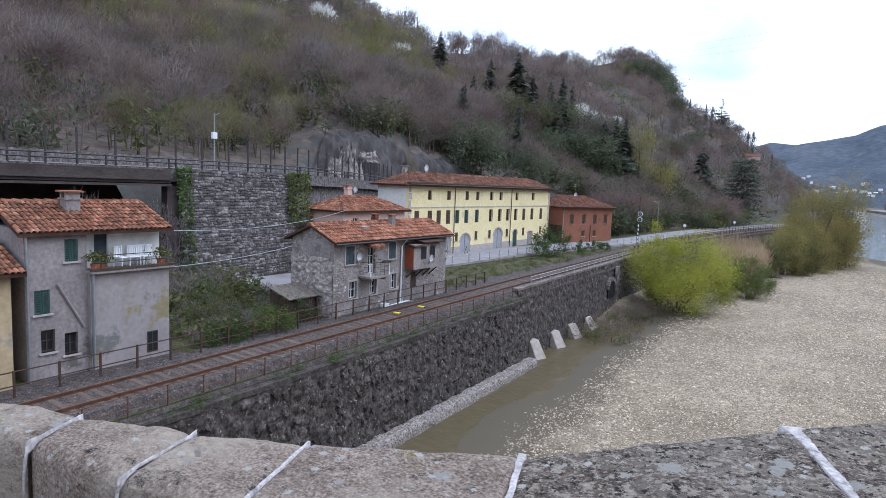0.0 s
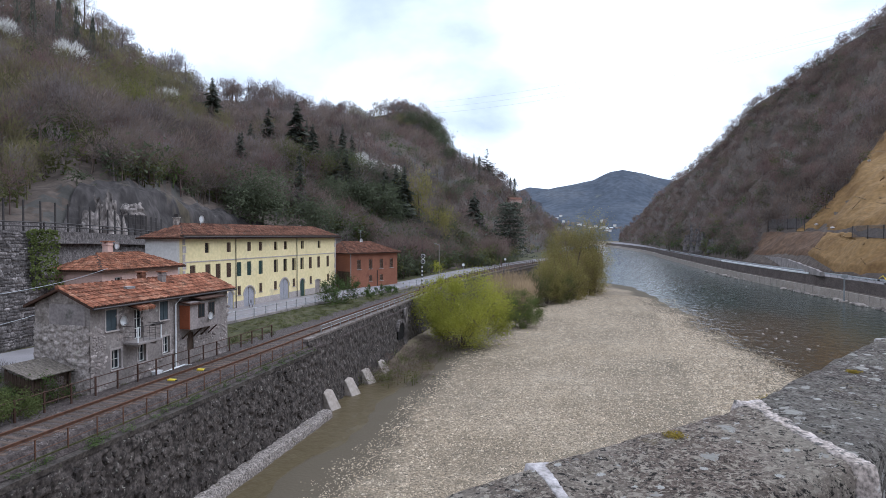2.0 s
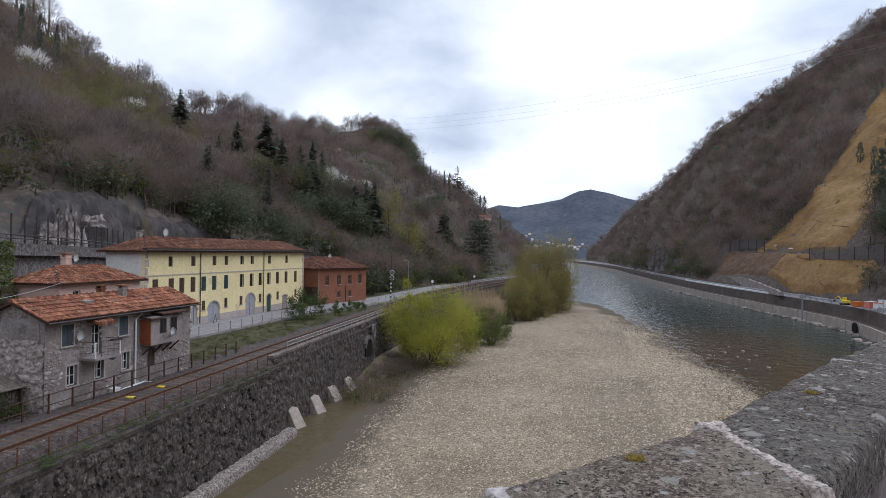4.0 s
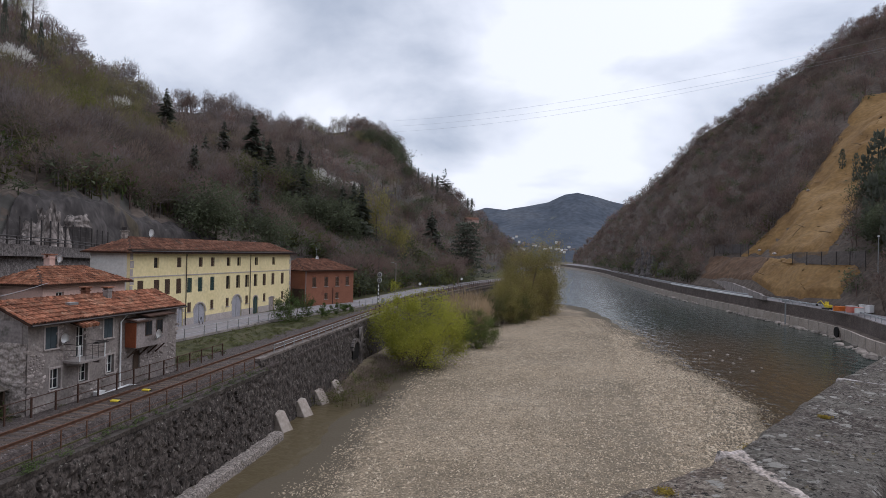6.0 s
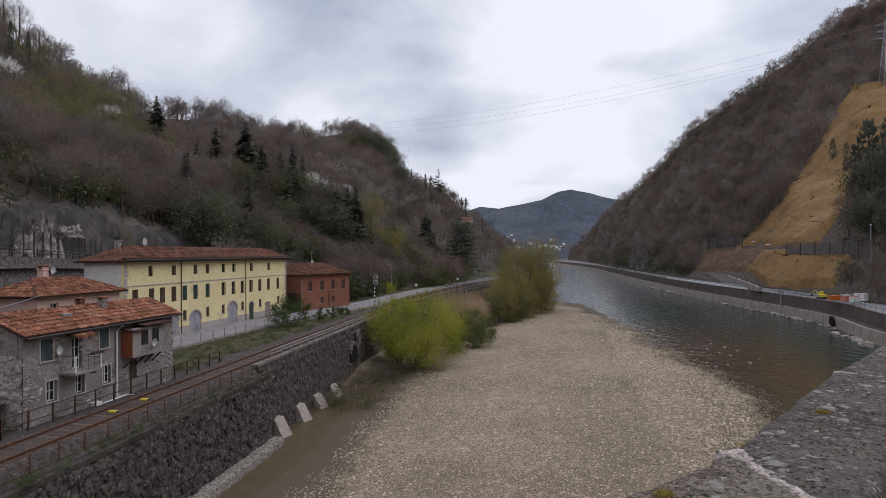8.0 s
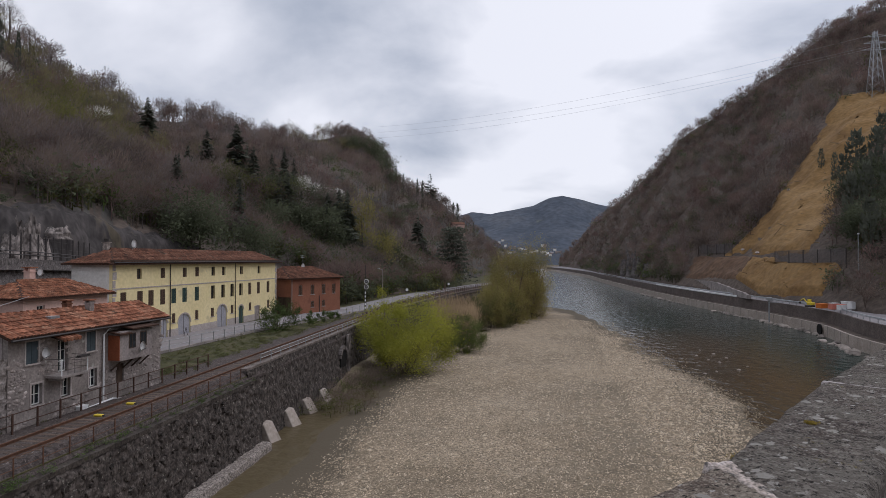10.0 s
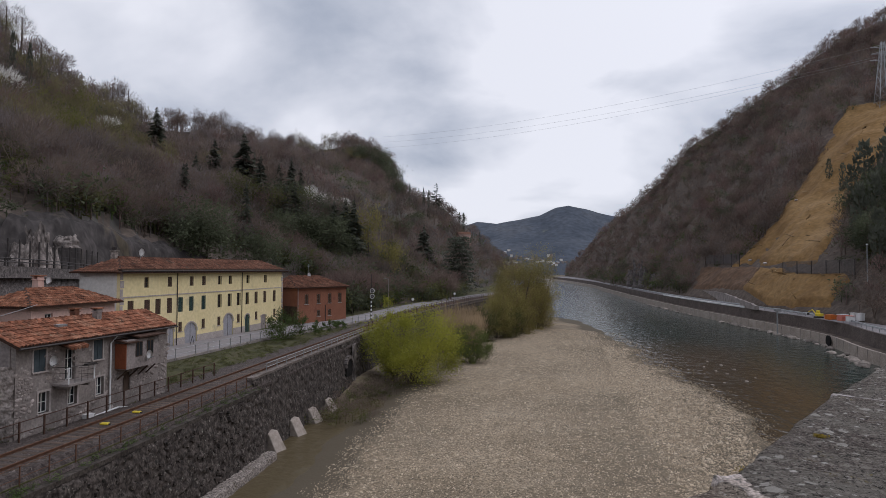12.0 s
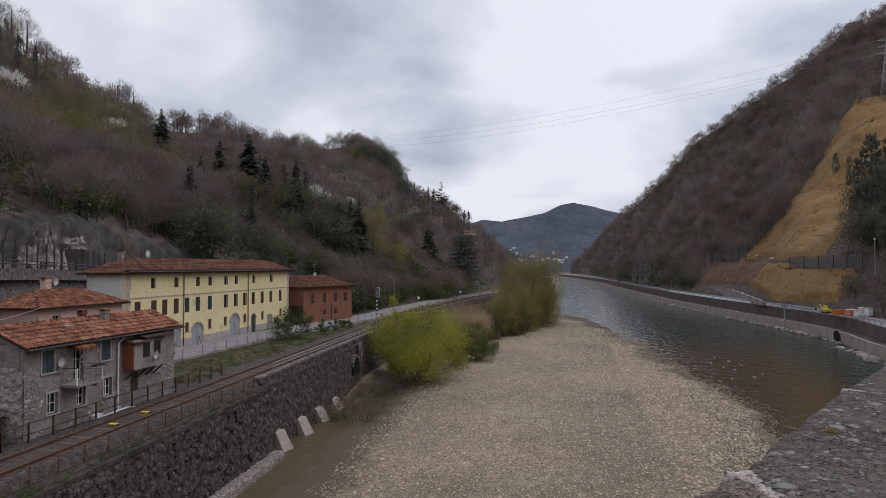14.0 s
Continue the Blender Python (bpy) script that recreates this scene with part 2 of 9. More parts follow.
def wet_edge(base, name, tone, z_dry):
    """Ground that darkens to wet silt where it nears the water."""
    m = base.copy()
    m.name = name
    ns, ls = m.node_tree.nodes, m.node_tree.links
    b = ns["Principled BSDF"]
    old = b.inputs["Base Color"].links[0].from_socket
    geo, n = ns.new("ShaderNodeNewGeometry"), ns.new("ShaderNodeTexNoise")
    sep = ns.new("ShaderNodeSeparateXYZ")
    ls.new(geo.outputs["Position"], sep.inputs[0])
    ls.new(geo.outputs["Position"], n.inputs["Vector"])
    n.inputs["Scale"].default_value, n.inputs["Detail"].default_value = 0.7, 8.0
    ma = ns.new("ShaderNodeMath")
    ma.operation = "MULTIPLY_ADD"
    ma.inputs[1].default_value = 0.16
    ls.new(n.outputs["Fac"], ma.inputs[0])
    ls.new(sep.outputs["Z"], ma.inputs[2])
    r = ns.new("ShaderNodeMapRange")
    r.inputs[1].default_value, r.inputs[2].default_value = z_dry + 0.13, z_dry - 0.06
    ls.new(ma.outputs[0], r.inputs[0])
    x = ns.new("ShaderNodeMix")
    x.data_type = "RGBA"
    x.inputs[7].default_value = (*tone, 1)
    ls.new(r.outputs[0], x.inputs[0])
    ls.new(old, x.inputs[6])
    ls.new(x.outputs[2], b.inputs["Base Color"])
    return m


# Wet tone runs over most of the bar, also painting shade between stones.
M["gravel"] = wet_edge(M["gravel"], "gravel_wet_edge", (0.098, 0.078, 0.052), 0.38)


# ---- building helpers ----
def obj(name, bm, mat, parent=None, label="", smooth=False):
    me = bpy.data.meshes.new(name)
    bm.to_mesh(me)
    bm.free()
    me.materials.append(mat)
    if smooth:
        me.polygons.foreach_set("use_smooth", [True] * len(me.polygons))
    ob = new(name, me)
    if parent is not None:
        ob.parent = parent
    return tagged(ob, label)


def part(name, bm, mat, parent, label="", smooth=False):
    return obj(name, bm, mat, parent, label, smooth)


def mesh_np(name, verts, faces, mat, smooth=False, mats=None):
    """A mesh from arrays of places and of triangles or quads."""
    me = bpy.data.meshes.new(name)
    verts, faces = np.asarray(verts, dtype=np.float32), np.asarray(faces, dtype=np.int32)
    k = faces.shape[1]
    me.vertices.add(len(verts))
    me.vertices.foreach_set("co", verts.ravel())
    me.loops.add(faces.size)
    me.loops.foreach_set("vertex_index", faces.ravel())
    me.polygons.add(len(faces))
    me.polygons.foreach_set("loop_start", np.arange(0, faces.size, k, dtype=np.int32))
    me.polygons.foreach_set("loop_total", np.full(len(faces), k, dtype=np.int32))
    me.update(calc_edges=True)
    me.materials.append(mat)
    if smooth:
        me.polygons.foreach_set("use_smooth", [True] * len(faces))
    return new(name, me)


def empty(name, m=None):
    e = new(name)
    if m is not None:
        e.matrix_world = m
    return e


def box(bm, x0, x1, y0, y1, z0, z1, m=None, bevel=0.0):
    """Adds a box to bm; returns its vertices."""
    vs = [bm.verts.new((x, y, z)) for x in (x0, x1) for y in (y0, y1) for z in (z0, z1)]
    fs = [bm.faces.new([vs[i] for i in f]) for f in ((0, 1, 3, 2), (4, 6, 7, 5), (0, 4, 5, 1), (2, 3, 7, 6), (0, 2, 6, 4), (1, 5, 7, 3))]
    if bevel:
        es = list({e for f in fs for e in f.edges})
        got = bmesh.ops.bevel(bm, geom=es, offset=bevel, segments=1, affect="EDGES")
        vs = list({v for v in got["verts"]} | {v for v in vs if v.is_valid})
    if m is not None:
        for v in vs:
            v.co = m @ v.co
    return vs


def boxes(*args, m=None, bevel=0.0):
    bm = bmesh.new()
    for a in args:
        box(bm, *a, m=m, bevel=bevel)
    return bm


def tube(bm, pts, radius, sides=6, closed_ends=True):
    """A round bar along a line of places; radius may be a list."""
    pts = [Vector(p) for p in pts]
    rings = []
    for i, p in enumerate(pts):
        d = (pts[min(i + 1, len(pts) - 1)] - pts[max(i - 1, 0)]).normalized()
        a = d.orthogonal().normalized() if abs(d.z) > 0.9 else d.cross(Vector((0, 0, 1))).normalized()
        b = d.cross(a)
        r = radius[i] if isinstance(radius, (list, tuple)) else radius
        rings.append([bm.verts.new(p + (a * math.cos(t) + b * math.sin(t)) * r) for t in (2 * math.pi * k / sides for k in range(sides))])
    for u, v in zip(rings, rings[1:]):
        for k in range(sides):
            bm.faces.new((u[k], u[(k + 1) % sides], v[(k + 1) % sides], v[k]))
    if closed_ends:
        bm.faces.new(rings[0][::-1])
        bm.faces.new(rings[-1])
    return bm


def spline(pts, step):
    """Places along a smooth line through pts, about step apart."""
    pts = [Vector(p) for p in pts]
    out = []
    for i in range(len(pts) - 1):
        a, b, c, d = pts[max(i - 1, 0)], pts[i], pts[i + 1], pts[min(i + 2, len(pts) - 1)]
        n = max(1, round((c - b).length / step))
        for k in range(n):
            t = k / n
            out.append(0.5 * ((2 * b) + (c - a) * t + (2 * a - 5 * b + 4 * c - d) * t * t + (3 * b - a - 3 * c + d) * t ** 3))
    out.append(pts[-1])
    return out


def sweep(line, section, mat, name, closed=True):
    """Runs a section of (sideways to the right, up) along a line; one mesh. Returns the bmesh."""
    bm = bmesh.new()
    rings = []
    for i, p in enumerate(line):
        d = (line[min(i + 1, len(line) - 1)] - line[max(i - 1, 0)])
        side = Vector((d.y, -d.x, 0)).normalized()
        rings.append([bm.verts.new(p + side * s + Vector((0, 0, u))) for s, u in section])
    n = len(section)
    for a, b in zip(rings, rings[1:]):
        for k in range(n if closed else n - 1):
            bm.faces.new((a[k], a[(k + 1) % n], b[(k + 1) % n], b[k]))
    if closed:
        bm.faces.new(rings[0])
        bm.faces.new(rings[-1][::-1])
    bmesh.ops.recalc_face_normals(bm, faces=bm.faces)
    return bm


def polar(az, d, z=0.0):
    """A place d metres from the bridge at an azimuth counted from +y towards -x."""
    return Vector((-math.sin(radians(az)) * d, math.cos(radians(az)) * d, z))


EYE_Z = 13.7
RAIL_Z = 5.7


# ---- terrain ----
class Hill:
    """A hillside lofted from a foot line to a ridge line; both are given by azimuth. Rows: azimuth, elevation of the skyline, ridge distance, foot distance, foot height."""

    def __init__(self, rows, trees, seed, crag=None):
        self.rows, self.trees, self.seed, self.crag = sorted(rows), trees, seed, crag
        self.cols = list(zip(*self.rows))

    def at(self, az, s):
        el, dr, df, zf = (float(np.interp(az, self.cols[0], self.cols[k])) for k in (1, 2, 3, 4))
        zr = EYE_Z + dr * math.tan(radians(el)) - self.trees
        zr = max(zr, zf + 2)
        if s <= 1:
            d = df + (dr - df) * s
            c = self.cliff(az)
            k = min(1.0, s / 0.03)
            z = zf + c * k + (zr - zf - c) * (0.75 * s + 0.25 * s * s)
        else:
            d = dr + (s - 1) * dr * 1.2
            z = zr - (s - 1) * (zr - zf) * 0.9
        p = polar(az, d, z)
        w = min(1.0, max(s, 0) * 5) * min(1.0, max(0.0, 1.15 - s) * 5)
        q = Vector((p.x, p.y, 7.3 * self.seed))
        p.z += w * (noise.noise(q * 0.02) * 9 + noise.noise(q * 0.06) * 4 + noise.noise(q * 0.2) * 1.2) * min(1, dr / 300)
        if s < 0.09 and s > 0 and self.crag:
            k = min(1.0, self.cliff(az) / 4)
            p += Vector((p.x, p.y, 0)).normalized() * (noise.noise(p * 0.22) * 1.2 + noise.noise(p * 0.6) * 0.6) * k
            p.z += (noise.noise(p * 0.35) * 1.0 + noise.noise(p * 0.9) * 0.5) * k
        return p

    def cliff(self, az):
        """Height of the bare rock face at the foot of the slope."""
        return float(np.interp(az, self.crag[0], self.crag[1])) if self.crag else 0.0

    def seek(self, az, el):
        """The share s of the slope that shows at this elevation."""
        lo, hi = 0.0, 1.0
        for _ in range(22):
            mid = (lo + hi) / 2
            p = self.at(az, mid)
            if math.degrees(math.atan2(p.z - EYE_Z, math.hypot(p.x, p.y))) < el:
                lo = mid
            else:
                hi = mid
        return lo

    def build(self, name, mat, n_az, n_s, a0=None, a1=None):
        a0 = self.cols[0][0] if a0 is None else a0
        a1 = self.cols[0][-1] if a1 is None else a1
        ss = [-0.02, 0.0, 0.004, 0.008, 0.012, 0.016, 0.02, 0.024, 0.028, 0.032, 0.04, 0.05, 0.06] + [0.06 + i / n_s * 1.44 for i in range(1, n_s + 1)]
        vs, fs = [], []
        for i in range(n_az + 1):
            az = a0 + (a1 - a0) * i / n_az
            for s in ss:
                p = self.at(az, max(s, 0))
                if s < 0:
                    p.z -= 6
                vs.append(p)
        n = len(ss)
        for i in range(n_az):
            for j in range(n - 1):
                fs.append((i * n + j, i * n + j + 1, (i + 1) * n + j + 1, (i + 1) * n + j))
        ob = mesh_np(name, vs, fs, mat, smooth=True)
        return tagged(ob, kind="structure")


hill_l = Hill([(180, 14, 220, 60, 14), (110, 17, 210, 62, 14), (72, 18.2, 205, 64, 14), (60, 18.2, 212, 66, 14), (47, 17.8, 232, 82, 14), (43, 15.8, 245, 86, 13), (37, 13.3, 262, 96, 7.5),
               (34, 12.6, 275, 103, 6), (30, 12.8, 292, 112, 5.4), (22, 12.5, 332, 124, 5.3), (18.7, 12.3, 352, 130, 5.3), (16, 10.9, 372, 140, 5.2), (15, 8.9, 382, 146, 5.2),
               (13.4, 7.8, 400, 158, 5.2), (10.8, 6.6, 420, 188, 5.0), (8.6, 4.6, 450, 232, 5.0), (6, 2.5, 520, 320, 4.5), (5, 1.5, 580, 380, 4.0), (3.4, 0.2, 680, 480, 3.0)], 7, 1,
              ([18, 22, 27, 33, 36, 39.5, 43, 45, 47, 49, 51, 56], [0, 3, 6.5, 9, 8.5, 7.5, 5.5, 4.5, 4, 2.5, 1.0, 0]))
hill_r = Hill([(-180, 12, 200, 60, 5), (-100, 14, 220, 70, 5), (-60, 17, 260, 85, 5), (-35, 19, 310, 108, 5), (-25.3, 19.1, 335, 126, 5), (-22.8, 18.7, 345, 138, 5), (-20.9, 17.9, 352, 147, 5),
               (-18.9, 16.5, 362, 156, 5), (-14.7, 13.5, 392, 188, 5), (-11, 10.6, 440, 222, 5), (-7.7, 7.3, 500, 280, 5), (-4.8, 5.0, 610, 370, 5), (-2.3, 1.9, 780, 600, 4.5), (-0.5, 0.4, 900, 780, 4)], 5.5, 2)
hill_l.build("hill_left", M["hillside"], 420, 60)
hill_r.build("hill_right", M["litter"], 220, 60)

# far mountains close the valley
def ridge_at(rows, d, base, rough_amp, seed, az, s):
    el = float(np.interp(az, [r[0] for r in rows], [r[1] for r in rows]))
    top = EYE_Z + d * math.tan(radians(el))
    dd = d * (0.72 + 0.28 * s)
    q = polar(az, dd) * 0.003 + Vector((0, 0, seed))
    z = base + (top - base) * s ** 0.9 + noise.noise(q) * rough_amp * math.sin(math.pi * min(1, s * 0.95)) + noise.noise(q * 4) * rough_amp * 0.12
    return polar(az, dd, z)


def ridge(name, rows, d, base, mat, rough_amp, seed):
    """A far range: rows of azimuth and skyline elevation at distance d."""
    vs, fs = [], []
    azs = np.linspace(rows[0][0], rows[-1][0], 160)
    n = 14
    for az in azs:
        for j in range(n):
            vs.append(ridge_at(rows, d, base, rough_amp, seed, az, j / (n - 1)))
    for i in range(len(azs) - 1):
        for j in range(n - 1):
            fs.append((i * n + j, i * n + j + 1, (i + 1) * n + j + 1, (i + 1) * n + j))
    return tagged(mesh_np(name, vs, fs, mat, smooth=True), kind="structure")


NEAR_RANGE = [(-14, 2.2), (-8, 3.8), (-4.5, 4.9), (-2.8, 5.4), (-0.8, 5.85), (0.3, 5.6), (1.8, 4.9), (4, 4.5), (6.5, 4.0), (9, 3.2), (14, 1.5)]
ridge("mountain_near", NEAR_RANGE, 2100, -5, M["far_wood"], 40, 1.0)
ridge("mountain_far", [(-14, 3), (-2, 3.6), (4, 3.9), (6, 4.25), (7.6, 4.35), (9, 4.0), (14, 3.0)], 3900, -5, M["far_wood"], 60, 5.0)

# ---- river, gravel and banks ----
def sheet(name, outline, z, mat, label="", grid=0):
    bm = bmesh.new()
    f = bm.faces.new([bm.verts.new((x, y, z)) for x, y in outline])
    if f.normal.z < 0:
        f.normal_flip()
    bmesh.ops.triangulate(bm, faces=bm.faces)
    return tagged(obj(name, bm, mat), label, kind="structure")


ground = tagged(obj("ground", boxes((-4500, 4500, -4500, 4500, -1.4, -0.9)), M["bed"]), "brown silty river bed", kind="structure")

m = bpy.data.materials.new("river_water")
m.use_nodes = True
b = m.node_tree.nodes["Principled BSDF"]
b.inputs["Base Color"].default_value = (0.045, 0.06, 0.055, 1)
b.inputs["Roughness"].default_value = 0.08
b.inputs["IOR"].default_value = 1.33
b.inputs["Transmission Weight"].default_value = 0.0
ns, ls = m.node_tree.nodes, m.node_tree.links
tc = ns.new("ShaderNodeTexCoord")
mp = ns.new("ShaderNodeMapping")
mp.inputs["Scale"].default_value = (0.8, 0.5, 1)
n1 = ns.new("ShaderNodeTexNoise")
n1.inputs["Scale"].default_value, n1.inputs["Detail"].default_value = 0.9, 4.0
bp = ns.new("ShaderNodeBump")
bp.inputs["Strength"].default_value, bp.inputs["Distance"].default_value = 0.65, 0.30
ls.new(tc.outputs["Object"], mp.inputs[0])
ls.new(mp.outputs[0], n1.inputs["Vector"])
ls.new(n1.outputs["Fac"], bp.inputs["Height"])
ls.new(bp.outputs[0], b.inputs["Normal"])
# shallow stretches show the brown bed
n2 = ns.new("ShaderNodeTexNoise")
n2.inputs["Scale"].default_value, n2.inputs["Detail"].default_value = 0.03, 3.0
ls.new(tc.outputs["Object"], n2.inputs["Vector"])
sx = ns.new("ShaderNodeSeparateXYZ")
ls.new(tc.outputs["Object"], sx.inputs[0])
mr = ns.new("ShaderNodeMapRange")
mr.inputs[1].default_value, mr.inputs[2].default_value = 140, 105
ls.new(sx.outputs["Y"], mr.inputs[0])
ad = ns.new("ShaderNodeMath")
ad.operation = "MULTIPLY_ADD"
ad.inputs[1].default_value, ad.inputs[2].default_value = 1.6, -0.8
ls.new(n2.outputs["Fac"], ad.inputs[0])
ad2 = ns.new("ShaderNodeMath")
ad2.use_clamp = True
ls.new(mr.outputs[0], ad2.inputs[0])
ls.new(ad.outputs[0], ad2.inputs[1])
mx = ns.new("ShaderNodeMix")
mx.data_type = "RGBA"
mx.inputs[6].default_value, mx.inputs[7].default_value = (0.016, 0.034, 0.030, 1), (0.064, 0.045, 0.026, 1)
side = ns.new("ShaderNodeMapRange")
side.inputs[1].default_value, side.inputs[2].default_value = 35, 25
ls.new(sx.outputs["X"], side.inputs[0])
shoal = ns.new("ShaderNodeMath")
shoal.operation = "MULTIPLY"
ls.new(ad2.outputs[0], shoal.inputs[0])
ls.new(side.outputs[0], shoal.inputs[1])
ls.new(shoal.outputs[0], mx.inputs[0])
# the slack channel under the wall is turbid
mt = ns.new("ShaderNodeMapRange")
mt.inputs[1].default_value, mt.inputs[2].default_value = -4.0, -9.0
ls.new(sx.outputs["X"], mt.inputs[0])
mu = ns.new("ShaderNodeMix")
mu.data_type = "RGBA"
mu.inputs[7].default_value = (0.105, 0.082, 0.046, 1)
ls.new(mt.outputs[0], mu.inputs[0])
# the far reach is paler: the bright sky's reflection painted into its colour
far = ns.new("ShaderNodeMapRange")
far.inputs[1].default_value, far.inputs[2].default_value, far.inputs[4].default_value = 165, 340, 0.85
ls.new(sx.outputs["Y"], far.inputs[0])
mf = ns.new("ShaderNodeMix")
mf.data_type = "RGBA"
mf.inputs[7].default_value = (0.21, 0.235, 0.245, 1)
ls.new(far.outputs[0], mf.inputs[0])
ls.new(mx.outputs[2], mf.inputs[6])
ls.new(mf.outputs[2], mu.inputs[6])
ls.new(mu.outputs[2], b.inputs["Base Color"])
mg = ns.new("ShaderNodeMapRange")
mg.inputs[1].default_value, mg.inputs[2].default_value, mg.inputs[3].default_value, mg.inputs[4].default_value = -4.0, -9.0, 0.08, 0.30
ls.new(sx.outputs["X"], mg.inputs[0])
ls.new(mg.outputs[0], b.inputs["Roughness"])
mk = ns.new("ShaderNodeMapRange")
mk.inputs[1].default_value, mk.inputs[2].default_value, mk.inputs[3].default_value, mk.inputs[4].default_value = -4.0, -9.0, 0.5, 0.14
ls.new(sx.outputs["X"], mk.inputs[0])
ls.new(mk.outputs[0], b.inputs["Specular IOR Level"])
M["water"] = m
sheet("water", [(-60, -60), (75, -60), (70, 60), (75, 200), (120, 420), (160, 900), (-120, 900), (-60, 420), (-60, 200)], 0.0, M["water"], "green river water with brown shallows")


def gravel_z(x, y):
    """Height of the gravel bar: an outline of left and right edges by y, with a low swell between."""
    left = float(np.interp(y, [-60, 20, 34, 46, 60, 71, 95, 118, 150, 178], [-13.5, -15.3, -16.6, -18.4, -19.0, -19.0, -17.5, -16.5, -10.0, -3.5]))
    right = float(np.interp(y, [-60, 20, 50, 62, 75, 86, 114, 145, 165, 178], [11, 13.2, 14.6, 16.3, 16.2, 13.8, 11.2, 8.1, 4.0, -1.0]))
    wob = noise.noise(Vector((x * 0.12, y * 0.12, 3.0))) * 2.2 + noise.noise(Vector((x * 0.5, y * 0.5, 8.0))) * 0.9
    inside = min(x - left, right - x, (178 - y) * 0.35) + wob
    shelf, rise = (6.0, 0.72) if x - left < right - x else (6.0, 0.80)
    z = -0.30 + 0.40 * max(-1.0, min(1.6, inside / shelf + rise))
    return z + noise.noise(Vector((x * 0.09, y * 0.09, 1.0))) * 0.10


def grid_mesh(name, x0, x1, y0, y1, nx, ny, fz, mat, smooth=True):
    xs, ys = np.linspace(x0, x1, nx), np.linspace(y0, y1, ny)
    vs = [(x, y, fz(x, y)) for y in ys for x in xs]
    fs = [(j * nx + i, j * nx + i + 1, (j + 1) * nx + i + 1, (j + 1) * nx + i) for j in range(ny - 1) for i in range(nx - 1)]
    return mesh_np(name, vs, fs, mat, smooth)


tagged(grid_mesh("gravel_bar", -24, 22, -60, 186, 96, 380, gravel_z, M["gravel"]), "pale grey river gravel bar", kind="structure")


# ---- railway terrace, river wall and track ----
TRACK = spline([(-17.6, -70, RAIL_Z), (-20.3, -20, RAIL_Z), (-22.0, 11, RAIL_Z), (-23.6, 40, RAIL_Z), (-24.7, 60, RAIL_Z), (-25.8, 80, RAIL_Z), (-26.7, 97, RAIL_Z), (-26.6, 118, RAIL_Z), (-25.0, 140, RAIL_Z), (-21.5, 172, RAIL_Z), (-15, 212, RAIL_Z), (-6, 262, RAIL_Z), (4, 320, RAIL_Z)], 1.0)


def track_x(y):
    return float(np.interp(y, [p.y for p in TRACK], [p.x for p in TRACK]))


WALL_END = 41.0
TERRACE_Z = 5.22
near_line = [Vector((track_x(y) + 2.35, y, 0)) for y in np.arange(-60, WALL_END + 0.1, 1.0)]
far_line = [Vector((track_x(y) + 1.75, y, 0)) for y in np.arange(WALL_END, 262, 1.5)]

# earth under the railway, road and houses
bm = bmesh.new()
edge = [(p.x - 0.5, p.y) for p in near_line + far_line]
poly = edge + [(-20, 420), (-60, 420), (-110, 300), (-140, 120), (-140, -60)]
f = bm.faces.new([bm.verts.new((x, y, TERRACE_Z)) for x, y in poly])
got = bmesh.ops.extrude_face_region(bm, geom=[f])
for v in got["geom"]:
    if isinstance(v, bmesh.types.BMVert):
        v.co.z = -1.2
bmesh.ops.recalc_face_normals(bm, faces=bm.faces)
bmesh.ops.triangulate(bm, faces=bm.faces)
tagged(obj("terrace", bm, M["grass"]), "grassy terrace beside the railway", kind="structure")

river_wall = tagged(obj("river_wall", sweep(near_line, [(0.0, 4.72), (0.75, -0.6), (-1.4, -0.6), (-1.4, 4.72)], None, ""), M["mortar"]), "dark rubble stone retaining wall along the railway", kind="structure")
river_wall_far = tagged(obj("river_wall_far", sweep(far_line, [(0.0, 5.55), (0.6, -0.6), (-1.0, -0.6), (-1.0, 5.55)], None, ""), M["mortar"]), "rubble stone retaining wall under the railway", kind="structure")
part("coping", sweep(near_line, [(0.08, 4.72), (0.08, 4.95), (-0.45, 4.95), (-0.45, 4.72)], None, ""), M["coping"], river_wall)
part("coping", sweep(far_line, [(0.08, 5.55), (0.08, 5.72), (-0.4, 5.72), (-0.4, 5.55)], None, ""), M["far_coping"], river_wall_far)
ledge_line = [p for p in near_line if p.y > -50]
M["footing"] = material("rubble_concrete", [(0.15, 0.137, 0.118), (0.23, 0.213, 0.185), (0.31, 0.29, 0.255)], 3.5, 0.95, bump=0.12, bump_scale=9.0, fine=(9.0, 0.7), stain=((0.13, 0.11, 0.08), 2.4, 0.58))
FOOT = [(0.40, 0.62), (0.70, 0.60), (1.0, 0.57), (1.28, 0.53), (1.40, 0.42), (1.45, 0.15), (1.48, -0.2), (1.50, -0.6)]
vs, fs = [], []
fine_ledge = spline(ledge_line, 0.35)
for i, p in enumerate(fine_ledge):
    d = (fine_ledge[min(i + 1, len(fine_ledge) - 1)] - fine_ledge[max(i - 1, 0)])
    side = Vector((d.y, -d.x, 0)).normalized()
    for k, (s, u) in enumerate(FOOT):
        q = p + side * s + Vector((0, 0, u))
        w = noise.noise(q * 1.1) * 0.05 + noise.noise(q * 4.5) * 0.06
        vs.append(q + side * (w * (1.6 if k > 2 else 0.3)) + Vector((0, 0, w * 0.7 if k < 6 else 0)))
for i in range(len(fine_ledge) - 1):
    for k in range(len(FOOT) - 1):
        a, n = i * len(FOOT) + k, len(FOOT)
        fs.append((a, a + 1, a + n + 1, a + n))
